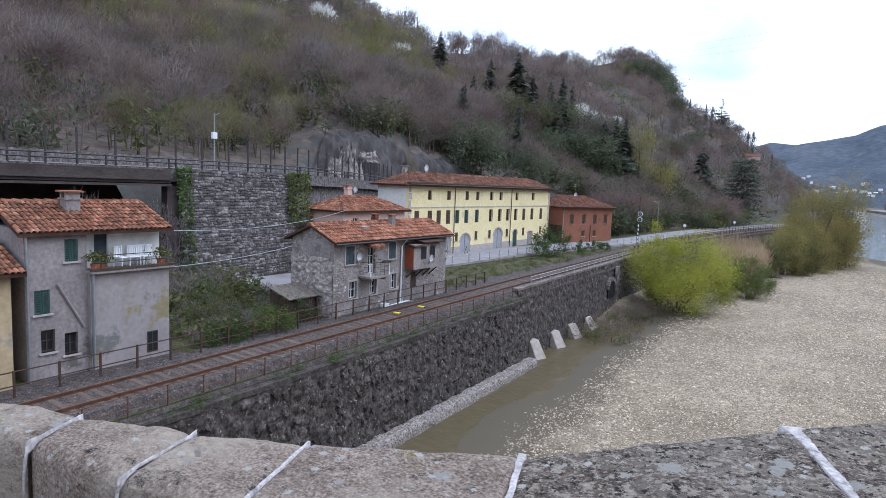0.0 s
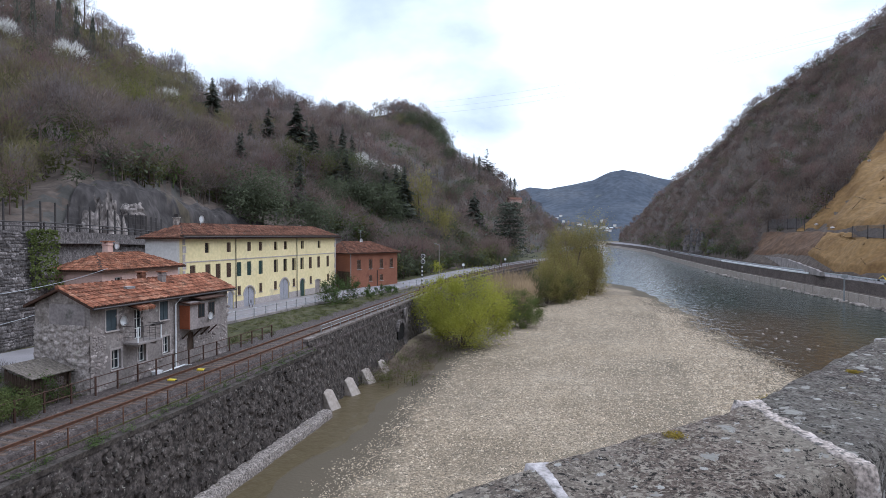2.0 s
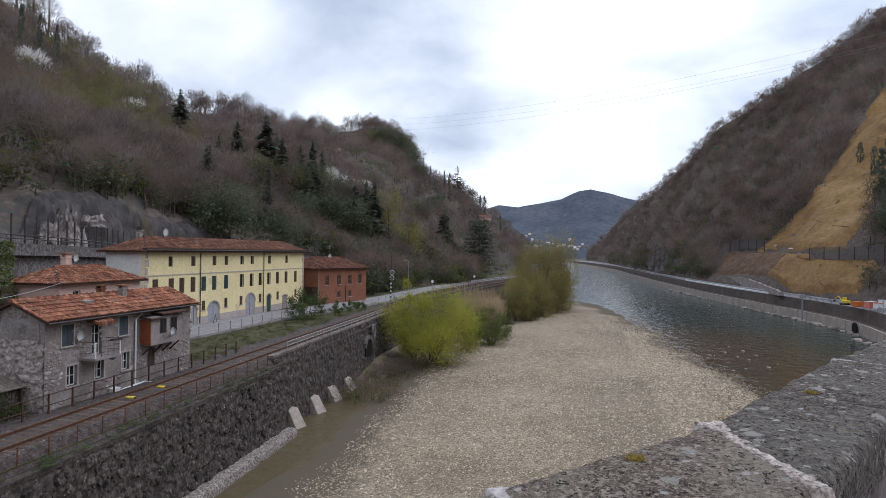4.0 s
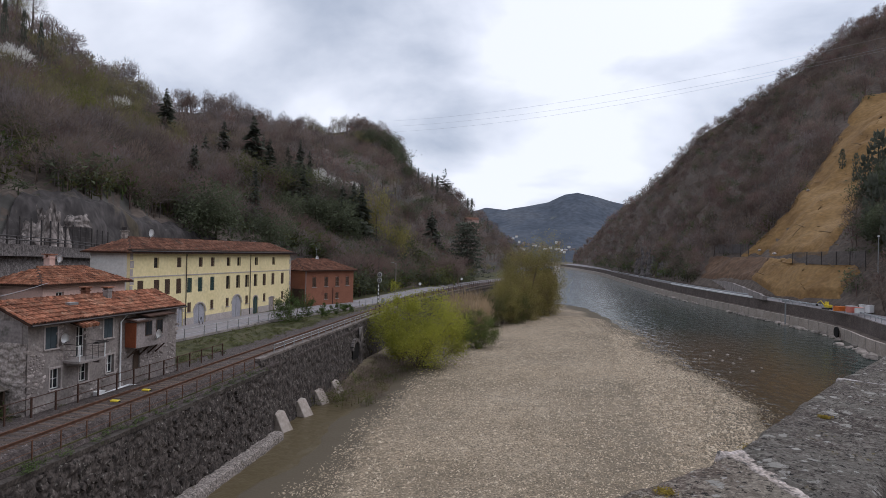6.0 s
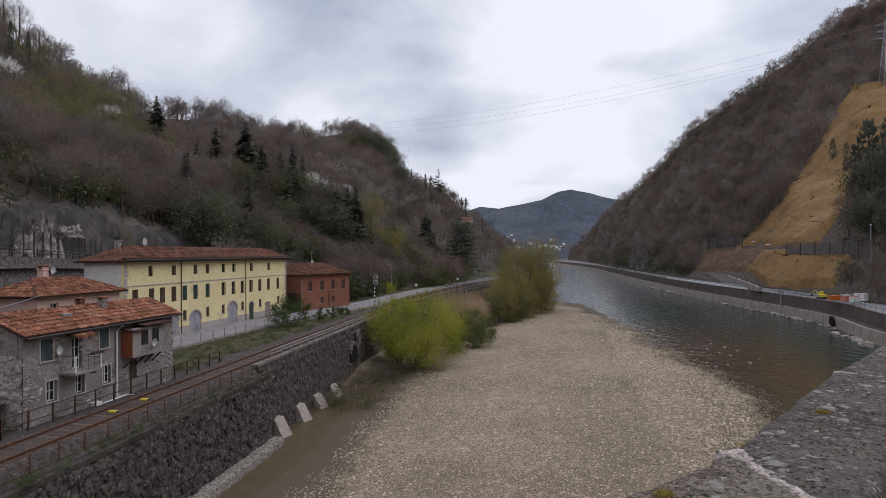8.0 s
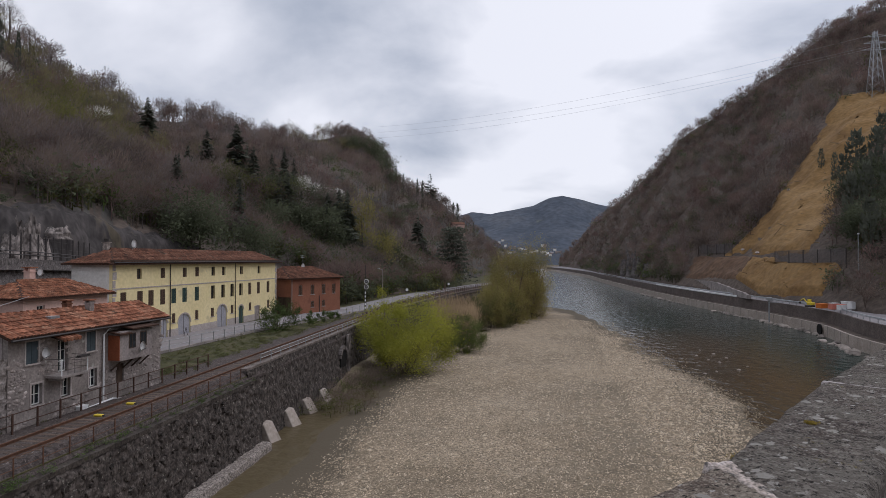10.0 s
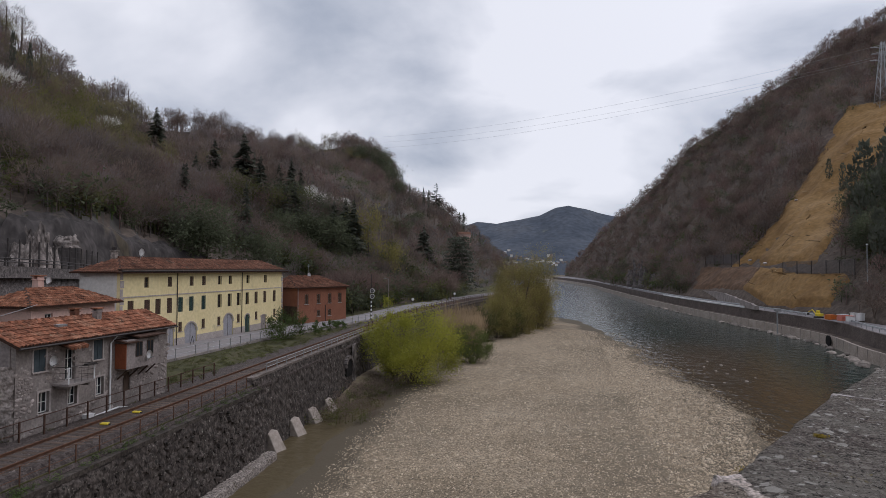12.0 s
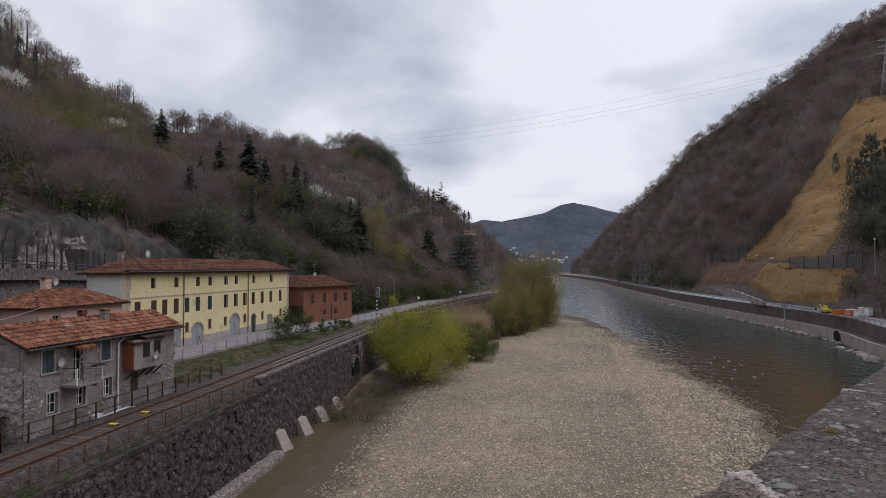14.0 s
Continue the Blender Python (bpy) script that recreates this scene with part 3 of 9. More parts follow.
tagged(mesh_np("wall_footing", vs, fs, M["footing"], smooth=False), "pale rough concrete footing at the foot of the wall", kind="structure")

ballast_line = [p for p in TRACK if p.y < 265]
tagged(obj("ballast_bed", sweep(ballast_line, [(-4.0, -0.47), (-2.6, -0.30), (-1.5, -0.14), (1.45, -0.14), (1.72, -0.4), (2.0, -0.72), (2.0, -0.9), (-4.0, -0.9)], None, ""), M["ballast"]), "grey brown crushed stone ballast", kind="structure")
railway_track = tagged(empty("railway_track"), "single rusty railway track on timber sleepers in ballast", "railway track")
for s in (-0.75, 0.75):
    part("rail", sweep(ballast_line, [(s - 0.035, 0), (s + 0.035, 0), (s + 0.035, -0.04), (s + 0.012, -0.05), (s + 0.012, -0.14), (s + 0.07, -0.16), (s - 0.07, -0.16), (s - 0.012, -0.14), (s - 0.012, -0.05), (s - 0.035, -0.04)], None, ""), M["rust"], railway_track, "rusty steel rail")

# road on the terrace
ROAD = spline([(-38, -10, 5.25), (-37.6, 45, 5.25), (-37.4, 70, 5.25), (-34.5, 90, 5.25), (-32.8, 105, 5.25), (-32.4, 130, 5.25), (-29.5, 165, 5.25), (-23, 205, 5.25), (-14, 255, 5.25), (-4, 320, 5.25)], 2.0)
tagged(obj("road", sweep(ROAD, [(-3.0, 0.0), (2.6, 0.0), (2.6, 0.06), (-3.0, 0.06)], None, ""), M["asphalt"]), "pale grey asphalt road along the terrace", kind="structure")

# ---- right bank ----
M["bank_dark"] = material("dark_bank_wall", [(0.085, 0.073, 0.064), (0.14, 0.122, 0.108)], 0.4, 0.95, bump=0.05, fine=(4.0, 0.3), stain=((0.13, 0.12, 0.105), 0.5, 0.64))
BANK = spline([(58, -40, 0), (47, 60, 0), (45.0, 98, 0), (47.8, 122, 0), (46.5, 142, 0), (43.0, 168, 0), (39.5, 195, 0), (34.5, 252, 0), (28, 380, 0), (24, 478, 0), (8, 640, 0), (-10, 760, 0)], 3.0)
tagged(obj("bank_wall", sweep(BANK, [(0, -0.8), (0.1, 1.95), (0.5, 1.95), (0.5, -0.8)], None, ""), M["pale_concrete"]), "low pale concrete river wall", kind="structure")
tagged(obj("bank_slope", sweep(BANK, [(0.5, 1.7), (1.8, 2.0), (1.8, -0.8), (0.5, -0.8)], None, ""), M["litter"]), "brown earth strip above the river wall", kind="structure")
tagged(obj("bank_road_wall", sweep(BANK, [(1.8, -0.8), (1.95, 4.25), (2.4, 4.25), (2.4, -0.8)], None, ""), M["bank_dark"]), "dark retaining wall under the bank road", kind="structure")
tagged(obj("bank_road", sweep(BANK, [(2.4, -0.8), (2.4, 4.2), (9, 4.7), (34, 5.05), (34, -0.8)], None, ""), M["asphalt"]), "grey road along the foot of the slope", kind="structure")


# ---- houses ----
def wall_with_openings(L, z0, z1, thick, openings, x_front=0.0):
    """A front wall along y from 0 to L whose face stands at x_front; openings: (y0, y1, z0, z1)."""
    ys = sorted({0.0, L, *(v for o in openings for v in o[:2])})
    bm = bmesh.new()
    for a, c in zip(ys, ys[1:]):
        mid = (a + c) / 2
        cuts = sorted((o[2], o[3]) for o in openings if o[0] < mid < o[1])
        z = z0
        for lo, hi in cuts:
            if lo > z + 0.01:
                box(bm, x_front - thick, x_front, a, c, z, lo)
            z = hi
        if z < z1 - 0.01:
            box(bm, x_front - thick, x_front, a, c, z, z1)
    bmesh.ops.remove_doubles(bm, verts=bm.verts, dist=0.0005)
    return bm


M["plaster_yellow"] = material("yellow_plaster", [(0.74, 0.62, 0.335), (0.82, 0.695, 0.40)], 0.4, 0.92, fine=(3.0, 0.08), stain=((0.62, 0.53, 0.32), 0.3, 0.60), stain2=((0.60, 0.55, 0.42), 0.9, 0.66), warm=False)
M["plaster_white"] = material("white_plaster", [(0.62, 0.60, 0.56), (0.75, 0.73, 0.70)], 0.5, 0.9, fine=(4.0, 0.08), warm=False)
M["plaster_grey"] = material("grey_plaster", [(0.20, 0.185, 0.172), (0.31, 0.29, 0.27)], 0.7, 0.94, bump=0.015, fine=(7.0, 0.2), stain=((0.13, 0.12, 0.108), 0.5, 0.57), stain2=((0.33, 0.30, 0.27), 1.1, 0.66))
M["plaster_ochre"] = material("ochre_plaster", [(0.36, 0.29, 0.16), (0.45, 0.37, 0.22)], 0.6, 0.92, fine=(5.0, 0.12), stain=((0.28, 0.26, 0.22), 0.6, 0.6))
M["plaster_pink"] = material("pink_plaster", [(0.58, 0.42, 0.35), (0.68, 0.50, 0.42)], 0.5, 0.92, fine=(5.0, 0.1))
M["plaster_red"] = material("red_plaster", [(0.225, 0.092, 0.056), (0.285, 0.122, 0.075)], 0.4, 0.9, fine=(5.0, 0.12), stain=((0.21, 0.085, 0.055), 0.4, 0.6), warm=False)
M["rubble"] = material("rubble_masonry", [(0.14, 0.125, 0.108), (0.25, 0.228, 0.198), (0.40, 0.37, 0.33)], 2.4, 0.95, bump=0.05, bump_scale=4.0, fine=(7.0, 0.3))
M["gable_stone"] = material("pale_gable_stone", [(0.19, 0.172, 0.148), (0.33, 0.305, 0.27), (0.47, 0.44, 0.40)], 3.2, 0.95, bump=0.03, bump_scale=8.0, fine=(9.0, 0.35), stain=((0.36, 0.325, 0.28), 0.9, 0.57))
M["tile"] = material("clay_tiles", [(0.12, 0.055, 0.032), (0.23, 0.098, 0.052), (0.30, 0.165, 0.10)], 1.4, 0.92, fine=(5.0, 0.4), random_by="island", spread=(0.6, 1.35), stain=((0.12, 0.085, 0.055), 0.9, 0.62))
M["tile_dark"] = material("weathered_tiles", [(0.085, 0.042, 0.026), (0.15, 0.07, 0.042), (0.20, 0.11, 0.07)], 0.9, 0.92, fine=(5.0, 0.35), random_by="island", spread=(0.6, 1.3), stain=((0.085, 0.065, 0.05), 0.8, 0.60))
# Dark tone paints the shade between roof tiles; also colours the dark loggia tiles.
M["tile_gap"] = material("dark_tile_gap_shade", [(0.045, 0.026, 0.018), (0.075, 0.042, 0.028)], 1.5, 0.95, fine=(8.0, 0.3))
M["wood_dark"] = material("dark_timber", [(0.045, 0.032, 0.022), (0.085, 0.06, 0.042)], 3.0, 0.85, fine=(20.0, 0.3), stretch=(1, 1, 0.15))
M["shutter"] = material("brown_shutter", [(0.075, 0.05, 0.033), (0.105, 0.07, 0.047)], 3.0, 0.75)
M["shutter_green"] = material("green_shutter", [(0.03, 0.06, 0.052), (0.045, 0.08, 0.07)], 3.0, 0.7, warm=False)
M["white_frame"] = material("white_window_frame", [(0.70, 0.69, 0.67), (0.78, 0.77, 0.75)], 3.0, 0.6, warm=False)
M["stone_trim"] = material("grey_stone_trim", [(0.34, 0.32, 0.29), (0.44, 0.42, 0.39)], 2.0, 0.9, fine=(9.0, 0.15))
M["metal_grey"] = material("galvanised_steel", [(0.30, 0.31, 0.32), (0.42, 0.43, 0.44)], 3.0, 0.5, 0.7, warm=False)
M["metal_dark"] = material("dark_steel", [(0.045, 0.043, 0.042), (0.08, 0.075, 0.07)], 3.0, 0.6, 0.5)
M["white_paint"] = material("white_paint", [(0.74, 0.74, 0.74), (0.82, 0.82, 0.82)], 2.0, 0.5, warm=False)
g = bpy.data.materials.new("window_glass")
g.use_nodes = True
gb = g.node_tree.nodes["Principled BSDF"]
gb.inputs["Base Color"].default_value, gb.inputs["Roughness"].default_value = (0.02, 0.024, 0.028, 1), 0.06
M["glass"] = g


def gable_roof(thing, L, D, z_eave, z_ridge, over, mat, thick=0.14, hip=0.0, ridge_x=None, over_end=None):
    """A roof over a block whose front is at x = 0 and back at x = -D, y from 0 to L. hip: how far the ridge ends stand in."""
    oe = over if over_end is None else over_end
    rx = -D / 2 if ridge_x is None else ridge_x
    run_f = over - rx
    drop = over * (z_ridge - z_eave) / (-rx)
    zf = z_eave - drop
    run_b = D + rx
    zb = z_eave - over * (z_ridge - z_eave) / run_b
    A, B = (over, -oe, zf), (over, L + oe, zf)
    C, E = (-D - over, L + oe, zb), (-D - over, -oe, zb)
    R0, R1 = (rx, -oe + hip, z_ridge), (rx, L + oe - hip, z_ridge)
    bm = bmesh.new()
    top = [bm.verts.new(p) for p in (A, B, C, E, R0, R1)]
    bot = [bm.verts.new((p[0], p[1], p[2] - thick)) for p in (A, B, C, E, R0, R1)]
    for t, flip in ((top, False), (bot, True)):
        for idx in ((0, 1, 5, 4), (2, 3, 4, 5)):
            bm.faces.new([t[i] for i in (idx if not flip else idx[::-1])])
        if hip:
            for idx in ((3, 0, 4), (1, 2, 5)):
                bm.faces.new([t[i] for i in (idx if not flip else idx[::-1])])
    rim = (0, 1, 2, 3) if hip else (0, 1, 5, 2, 3, 4)
    for a, c in zip(rim, rim[1:] + rim[:1]):
        bm.faces.new((top[a], bot[a], bot[c], top[c]))
    bmesh.ops.recalc_face_normals(bm, faces=bm.faces)
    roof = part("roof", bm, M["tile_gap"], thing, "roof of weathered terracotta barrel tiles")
    slope_f = math.hypot(run_f, z_ridge - zf)

    def slope_tiles(p0, eave_dir, up_dir, length, height, trim0, trim1):
        """Tiles of one slope, cut to a trapezium by trim0 and trim1 at its upper corners."""
        e, u = Vector(eave_dir).normalized(), Vector(up_dir).normalized()
        n = e.cross(u)
        nu, nv = max(1, int(length / 0.20)), max(1, int(height / 0.35))
        du, dv = length / nu, height / nv
        rng = random.Random(int(length * 37 + height * 11))
        V, F = [], []
        for i in range(nu):
            for j in range(nv):
                cu, cv = (i + 0.5) * du, j * dv
                f = (cv + dv) / height
                if cu < trim0 * f or cu > length - trim1 * f:
                    continue
                cu += rng.uniform(-0.015, 0.015)
                cv += rng.uniform(-0.02, 0.02)
                h, w = 0.08 + rng.uniform(-0.01, 0.016), du * 0.46
                base = len(V)
                for vv, lift, ww in ((cv - 0.05, 0.04, w), (cv + dv, 0.0, w * 0.8)):
                    for a in (-1.0, -0.6, 0.0, 0.6, 1.0):
                        V.append(Vector(p0) + e * (cu + a * ww) + u * vv + n * (lift + h * math.sqrt(max(0.0, 1 - a * a)) - 0.005))
                for k in range(4):
                    F.append((base + k, base + k + 1, base + 6 + k, base + 5 + k))
        ob = mesh_np("tiles", V, F, mat)
        ob.parent = roof
        ob["kind"] = "stuff"
        return ob

    slope_tiles(A, (0, 1, 0), (rx - over, 0, z_ridge - zf), L + 2 * oe, slope_f, hip, hip)
    if hip:
        hl = math.hypot(hip, z_ridge - zf)
        slope_tiles(E, (1, 0, 0), (0, hip, z_ridge - zf), D + 2 * over, hl, run_b + over, run_f)
        slope_tiles(B, (-1, 0, 0), (0, -hip, z_ridge - zf), D + 2 * over, hl, run_f, run_b + over)
    # ridge caps
    bm = bmesh.new()
    y, y1 = R0[1], R1[1]
    while y < y1 - 0.2:
        tube(bm, [(rx, y, z_ridge + 0.03), (rx, min(y + 0.42, y1), z_ridge + 0.005)], [0.13, 0.11], 6)
        y += 0.4
    rc = part("ridge_tiles", bm, mat, roof)
    rc["kind"] = "stuff"
    return roof


def window_unit(thing, y, z, w, h, x=0.0, frame_mat=None, trim=True, shutters="", depth=0.16, bars=1, sill=True):
    """A window set back in its opening, centred at y, z in a wall whose face is at x. shutters: "" none, "closed", "open"."""
    fm = frame_mat or M["white_frame"]
    y0, y1, z0, z1 = y - w / 2, y + w / 2, z - h / 2, z + h / 2
    t = 0.06
    win = part("window", boxes((x - depth - 0.05, x - depth, y0, y0 + t, z0, z1), (x - depth - 0.05, x - depth, y1 - t, y1, z0, z1), (x - depth - 0.05, x - depth, y0 + t, y1 - t, z0, z0 + t), (x - depth - 0.05, x - depth, y0 + t, y1 - t, z1 - t, z1)), fm, thing)
    part("pane", boxes((x - depth - 0.035, x - depth - 0.02, y0 + t, y1 - t, z0 + t, z1 - t)), M["glass"], win)
    if bars:
        bm = boxes((x - depth - 0.02, x - depth + 0.005, y - 0.025, y + 0.025, z0 + t, z1 - t))
        for k in range(bars):
            zz = z0 + (k + 1) * h / (bars + 1)
            box(bm, x - depth - 0.015, x - depth, y0 + t, y1 - t, zz - 0.015, zz + 0.015)
        part("glazing_bar", bm, fm, win)
    if trim:
        part("surround", boxes((x, x + 0.025, y0 - 0.1, y0, z0, z1 + 0.1), (x, x + 0.025, y1, y1 + 0.1, z0, z1 + 0.1), (x, x + 0.025, y0, y1, z1, z1 + 0.1)), M["stone_trim"], win)
    if sill:
        part("sill", boxes((x - depth, x + 0.08, y0 - 0.1, y1 + 0.1, z0 - 0.07, z0)), M["stone_trim"], win)
    if shutters:
        sm = M["shutter_green"] if "green" in shutters else M["shutter"]
        for side in (-1, 1):
            bm = bmesh.new()
            hw = w / 2 - 0.01
            if "closed" in shutters:
                m4 = Matrix.Translation((x - 0.05, y0 if side < 0 else y1, z0))
            else:
                m4 = Matrix.Translation((x + 0.02, y0 if side < 0 else y1, z0)) @ Matrix.Rotation(radians(-side * 118), 4, "Z")
            s = -side
            lo, hi = sorted((0, s * hw))
            box(bm, 0, 0.035, lo, lo + 0.05, 0, h, m=m4)
            box(bm, 0, 0.035, hi - 0.05, hi, 0, h, m=m4)
            k = 0.0
            while k < h - 0.04:
                box(bm, 0.004, 0.03, lo + 0.05, hi - 0.05, k, k + 0.045, m=m4)
                k += 0.07
            part("shutter", bm, sm, win)
    return win


# yellow building
def yellow_building():
    t = tagged(empty("apartment_house", pose(-40.7, 50.8, 5.2)), "long pale yellow three-storey house with a hipped terracotta roof", "house")
    L, D, H = 34.4, 4.4, 8.25
    top = [(3.8, 1), (7.5, 0), (11.4, 0), (13.8, 0), (17.2, 2), (19.6, 2), (24.0, 2), (28.9, 2)]
    mid = [(1.5, 0), (3.9, 0), (5.6, 1), (7.5, 0), (9.4, 0), (11.4, 0), (13.8, 0), (17.2, 2), (19.5, 2), (21.7, 2), (23.9, 2), (26.3, 0), (28.8, 0), (31.7, 0)]
    small = [9.4, 13.8, 17.1, 21.7, 26.4, 31.8]
    doors = [(7.8, 1.1, 2.1, "g"), (11.4, 2.3, 2.35, "g"), (19.3, 2.3, 2.75, "g"), (24.0, 1.25, 2.35, "n"), (28.5, 1.6, 2.0, "b")]
    ops = [(y - 0.36, y + 0.36, 6.45, 7.5) for y, _ in top] + [(y - 0.42, y + 0.42, 3.65, 5.25) for y, _ in mid] + [(y - 0.32, y + 0.32, 1.5, 2.55) for y in small] + [(y - w / 2, y + w / 2, 0.0, h) for y, w, h, _ in doors]
    wall = part("wall", wall_with_openings(L, 0, H, 0.35, ops), M["plaster_yellow"], t)
    part("wall", boxes((-D, -0.352, 0, 0.35, 0, H)), M["plaster_white"], t, "white end wall")
    part("wall", boxes((-D, -0.352, L - 0.35, L, 0, H), (-D, -D + 0.35, 0.352, L - 0.352, 0, H), (-1.7, -1.6, 0.36, L - 0.36, 0, H)), M["plaster_white"], t)
    part("plinth", boxes(*[(0.0, 0.04, a, c, 0, 0.85) for a, c in zip([0] + [y + w / 2 for y, w, _, _ in doors], [y - w / 2 for y, w, _, _ in doors] + [L])]), M["stone_trim"], t, "grey rendered plinth")
    part("string_course", boxes((0, 0.05, 0, L, 5.55, 5.66)), M["stone_trim"], t)
    part("cornice", boxes((0.0, 0.5, -0.4, L + 0.4, H - 0.02, H + 0.1)), M["wood_dark"], t, "dark eaves")
    for k in range(9):
        for y in (0.0, L - 0.5):
            part("quoin", boxes((0, 0.045, y + (0.0 if k % 2 else (0.0 if y == 0 else 0.14)), y + (0.5 if k % 2 else (0.36 if y == 0 else 0.5)), 0.9 + k * 0.8, 1.6 + k * 0.8)), M["stone_trim"], t)
    for y, kind in top:
        window_unit(t, y, 6.975, 0.72, 1.05, shutters={0: "closed", 1: "", 2: "open"}[kind], trim=False, sill=False, frame_mat=M["shutter"])
    for y, kind in mid:
        window_unit(t, y, 4.45, 0.84, 1.6, shutters={0: "closed_green" if 9 < y < 14 else "closed", 1: "closed", 2: "open"}[kind], trim=False, sill=False, frame_mat=M["shutter"])
    for y in small:
        window_unit(t, y, 2.025, 0.64, 1.05, shutters="closed", trim=False)
    for y, w, h, kind in doors:
        mat = {"g": M["door_grey"], "n": M["shutter_green"], "b": M["plaster_grey"]}[kind]
        bm = bmesh.new()
        n, r = 10, w / 2
        spring = h - r * (0.9 if kind != "b" else 0.3)
        pts = [(y - r, 0)] + [(y - r * math.cos(math.pi * k / n), spring + (h - spring) * math.sin(math.pi * k / n)) for k in range(n + 1)] + [(y + r, 0)]
        f = bm.faces.new([bm.verts.new((-0.1, a, b)) for a, b in pts])
        got = bmesh.ops.extrude_face_region(bm, geom=[f])
        for v in got["geom"]:
            if isinstance(v, bmesh.types.BMVert):
                v.co.x = -0.16
        bmesh.ops.recalc_face_normals(bm, faces=bm.faces)
        d = part("door", bm, mat, t, "arched double door" if kind != "b" else "walled-up arched doorway")
        if kind != "b":
            part("seam", boxes((-0.1, -0.085, y - 0.02, y + 0.02, 0, h - 0.1)), M["wood_dark"], d)
        # arch: spandrels and a stone ring
        bm = bmesh.new()
        for k in range(n):
            a0, a1 = math.pi * k / n, math.pi * (k + 1) / n
            q = [(y - r * math.cos(a), spring + (h - spring) * math.sin(a)) for a in (a0, a1)]
            vs = [bm.verts.new((xx, a, b)) for xx in (-0.35, 0.0) for a, b in (q[0], q[1], (q[1][0], h + 0.001), (q[0][0], h + 0.001))]
            for fi in ((3, 2, 1, 0), (4, 5, 6, 7), (0, 1, 5, 4)):
                try:
                    bm.faces.new([vs[i] for i in fi])
                except ValueError:
                    pass
        part("spandrel", bm, M["plaster_yellow"], t)
        bm = bmesh.new()
        for k in range(n):
            a0, a1 = math.pi * k / n, math.pi * (k + 1) / n
            c0, c1 = [(-math.cos(a), math.sin(a)) for a in (a0, a1)]
            ring = [(y + c[0] * rr, spring + c[1] * (h - spring) * rr / r) for rr in (r, r + 0.16) for c in (c0, c1)]
            vs = [bm.verts.new((xx, a, b)) for xx in (0.0, 0.035) for a, b in (ring[0], ring[1], ring[3], ring[2])]
            for fi in ((4, 5, 6, 7), (3, 2, 6, 7), (0, 1, 5, 4)):
                bm.faces.new([vs[i] for i in fi])
        bmesh.ops.recalc_face_normals(bm, faces=bm.faces)
        part("door_surround", bm, M["stone_trim"], t)
    gable_roof(t, L, D, H + 0.1, H + 1.2, 0.62, M["tile_dark"], hip=3.0)
    for y in (8.7, 22.4):
        part("downpipe", tube(bmesh.new(), [(0.09, y, 0.1), (0.09, y, 8.2)], 0.05, 6), M["metal_dark"], t)
    part("gutter", tube(bmesh.new(), [(0.68, -0.6, H - 0.12), (0.68, L + 0.6, H - 0.12)], 0.07, 6), M["metal_dark"], t)
    ch = part("chimney", boxes((-2.75, -2.25, 2.0, 2.5, H + 0.6, H + 1.8), (-2.82, -2.18, 1.93, 2.57, H + 1.8, H + 1.88), bevel=0.02), M["rubble"], t, "slim stone chimney")
    part("chimney_pot", tube(bmesh.new(), [(-2.5, 2.25, H + 1.88), (-2.5, 2.25, H + 2.2)], [0.2, 0.24], 8), M["metal_dark"], ch)
    for y in (20.0, 27.5):
        part("chimney", boxes((-2.5, -2.2, y, y + 0.3, H + 0.9, H + 1.45), (-2.55, -2.15, y - 0.05, y + 0.35, H + 1.45, H + 1.5)), M["rubble"], t)
    dish(t, (-2.0, 5.4, H + 1.0), 0.45, 0.75)
    return t


def dish(thing, at, r, mast):
    """A satellite dish on a short mast, facing the valley."""
    x, y, z = at
    pole = part("dish_mast", tube(bmesh.new(), [(x, y, z), (x, y, z + mast)], 0.03, 6), M["metal_grey"], thing)
    bm = bmesh.new()
    n = 14
    rings = []
    for k in range(4):
        rr = r * k / 3
        rings.append([bm.verts.new((x + 0.10 - 0.09 * (1 - (k / 3) ** 2) * 1.4 + 0.05, y + rr * math.cos(2 * math.pi * i / n) * 0.92, z + mast + rr * math.sin(2 * math.pi * i / n))) for i in range(n)] if k else [bm.verts.new((x + 0.02, y, z + mast))])
    for i in range(n):
        bm.faces.new((rings[0][0], rings[1][i], rings[1][(i + 1) % n]))
        for a, c in zip(rings[1:], rings[2:]):
            bm.faces.new((a[i], c[i], c[(i + 1) % n], a[(i + 1) % n]))
    bmesh.ops.solidify(bm, geom=bm.faces[:], thickness=0.015)
    d = part("dish_reflector", bm, M["white_paint"], thing, "white satellite dish", smooth=True)
    part("dish_arm", tube(bmesh.new(), [(x + 0.1, y, z + mast - r * 0.9), (x + 0.45, y, z + mast - 0.1)], 0.02, 5), M["metal_grey"], d)
    return d


M["door_grey"] = material("grey_door_paint", [(0.27, 0.29, 0.31), (0.34, 0.36, 0.38)], 2.0, 0.7, fine=(8.0, 0.1))
yellow_building()


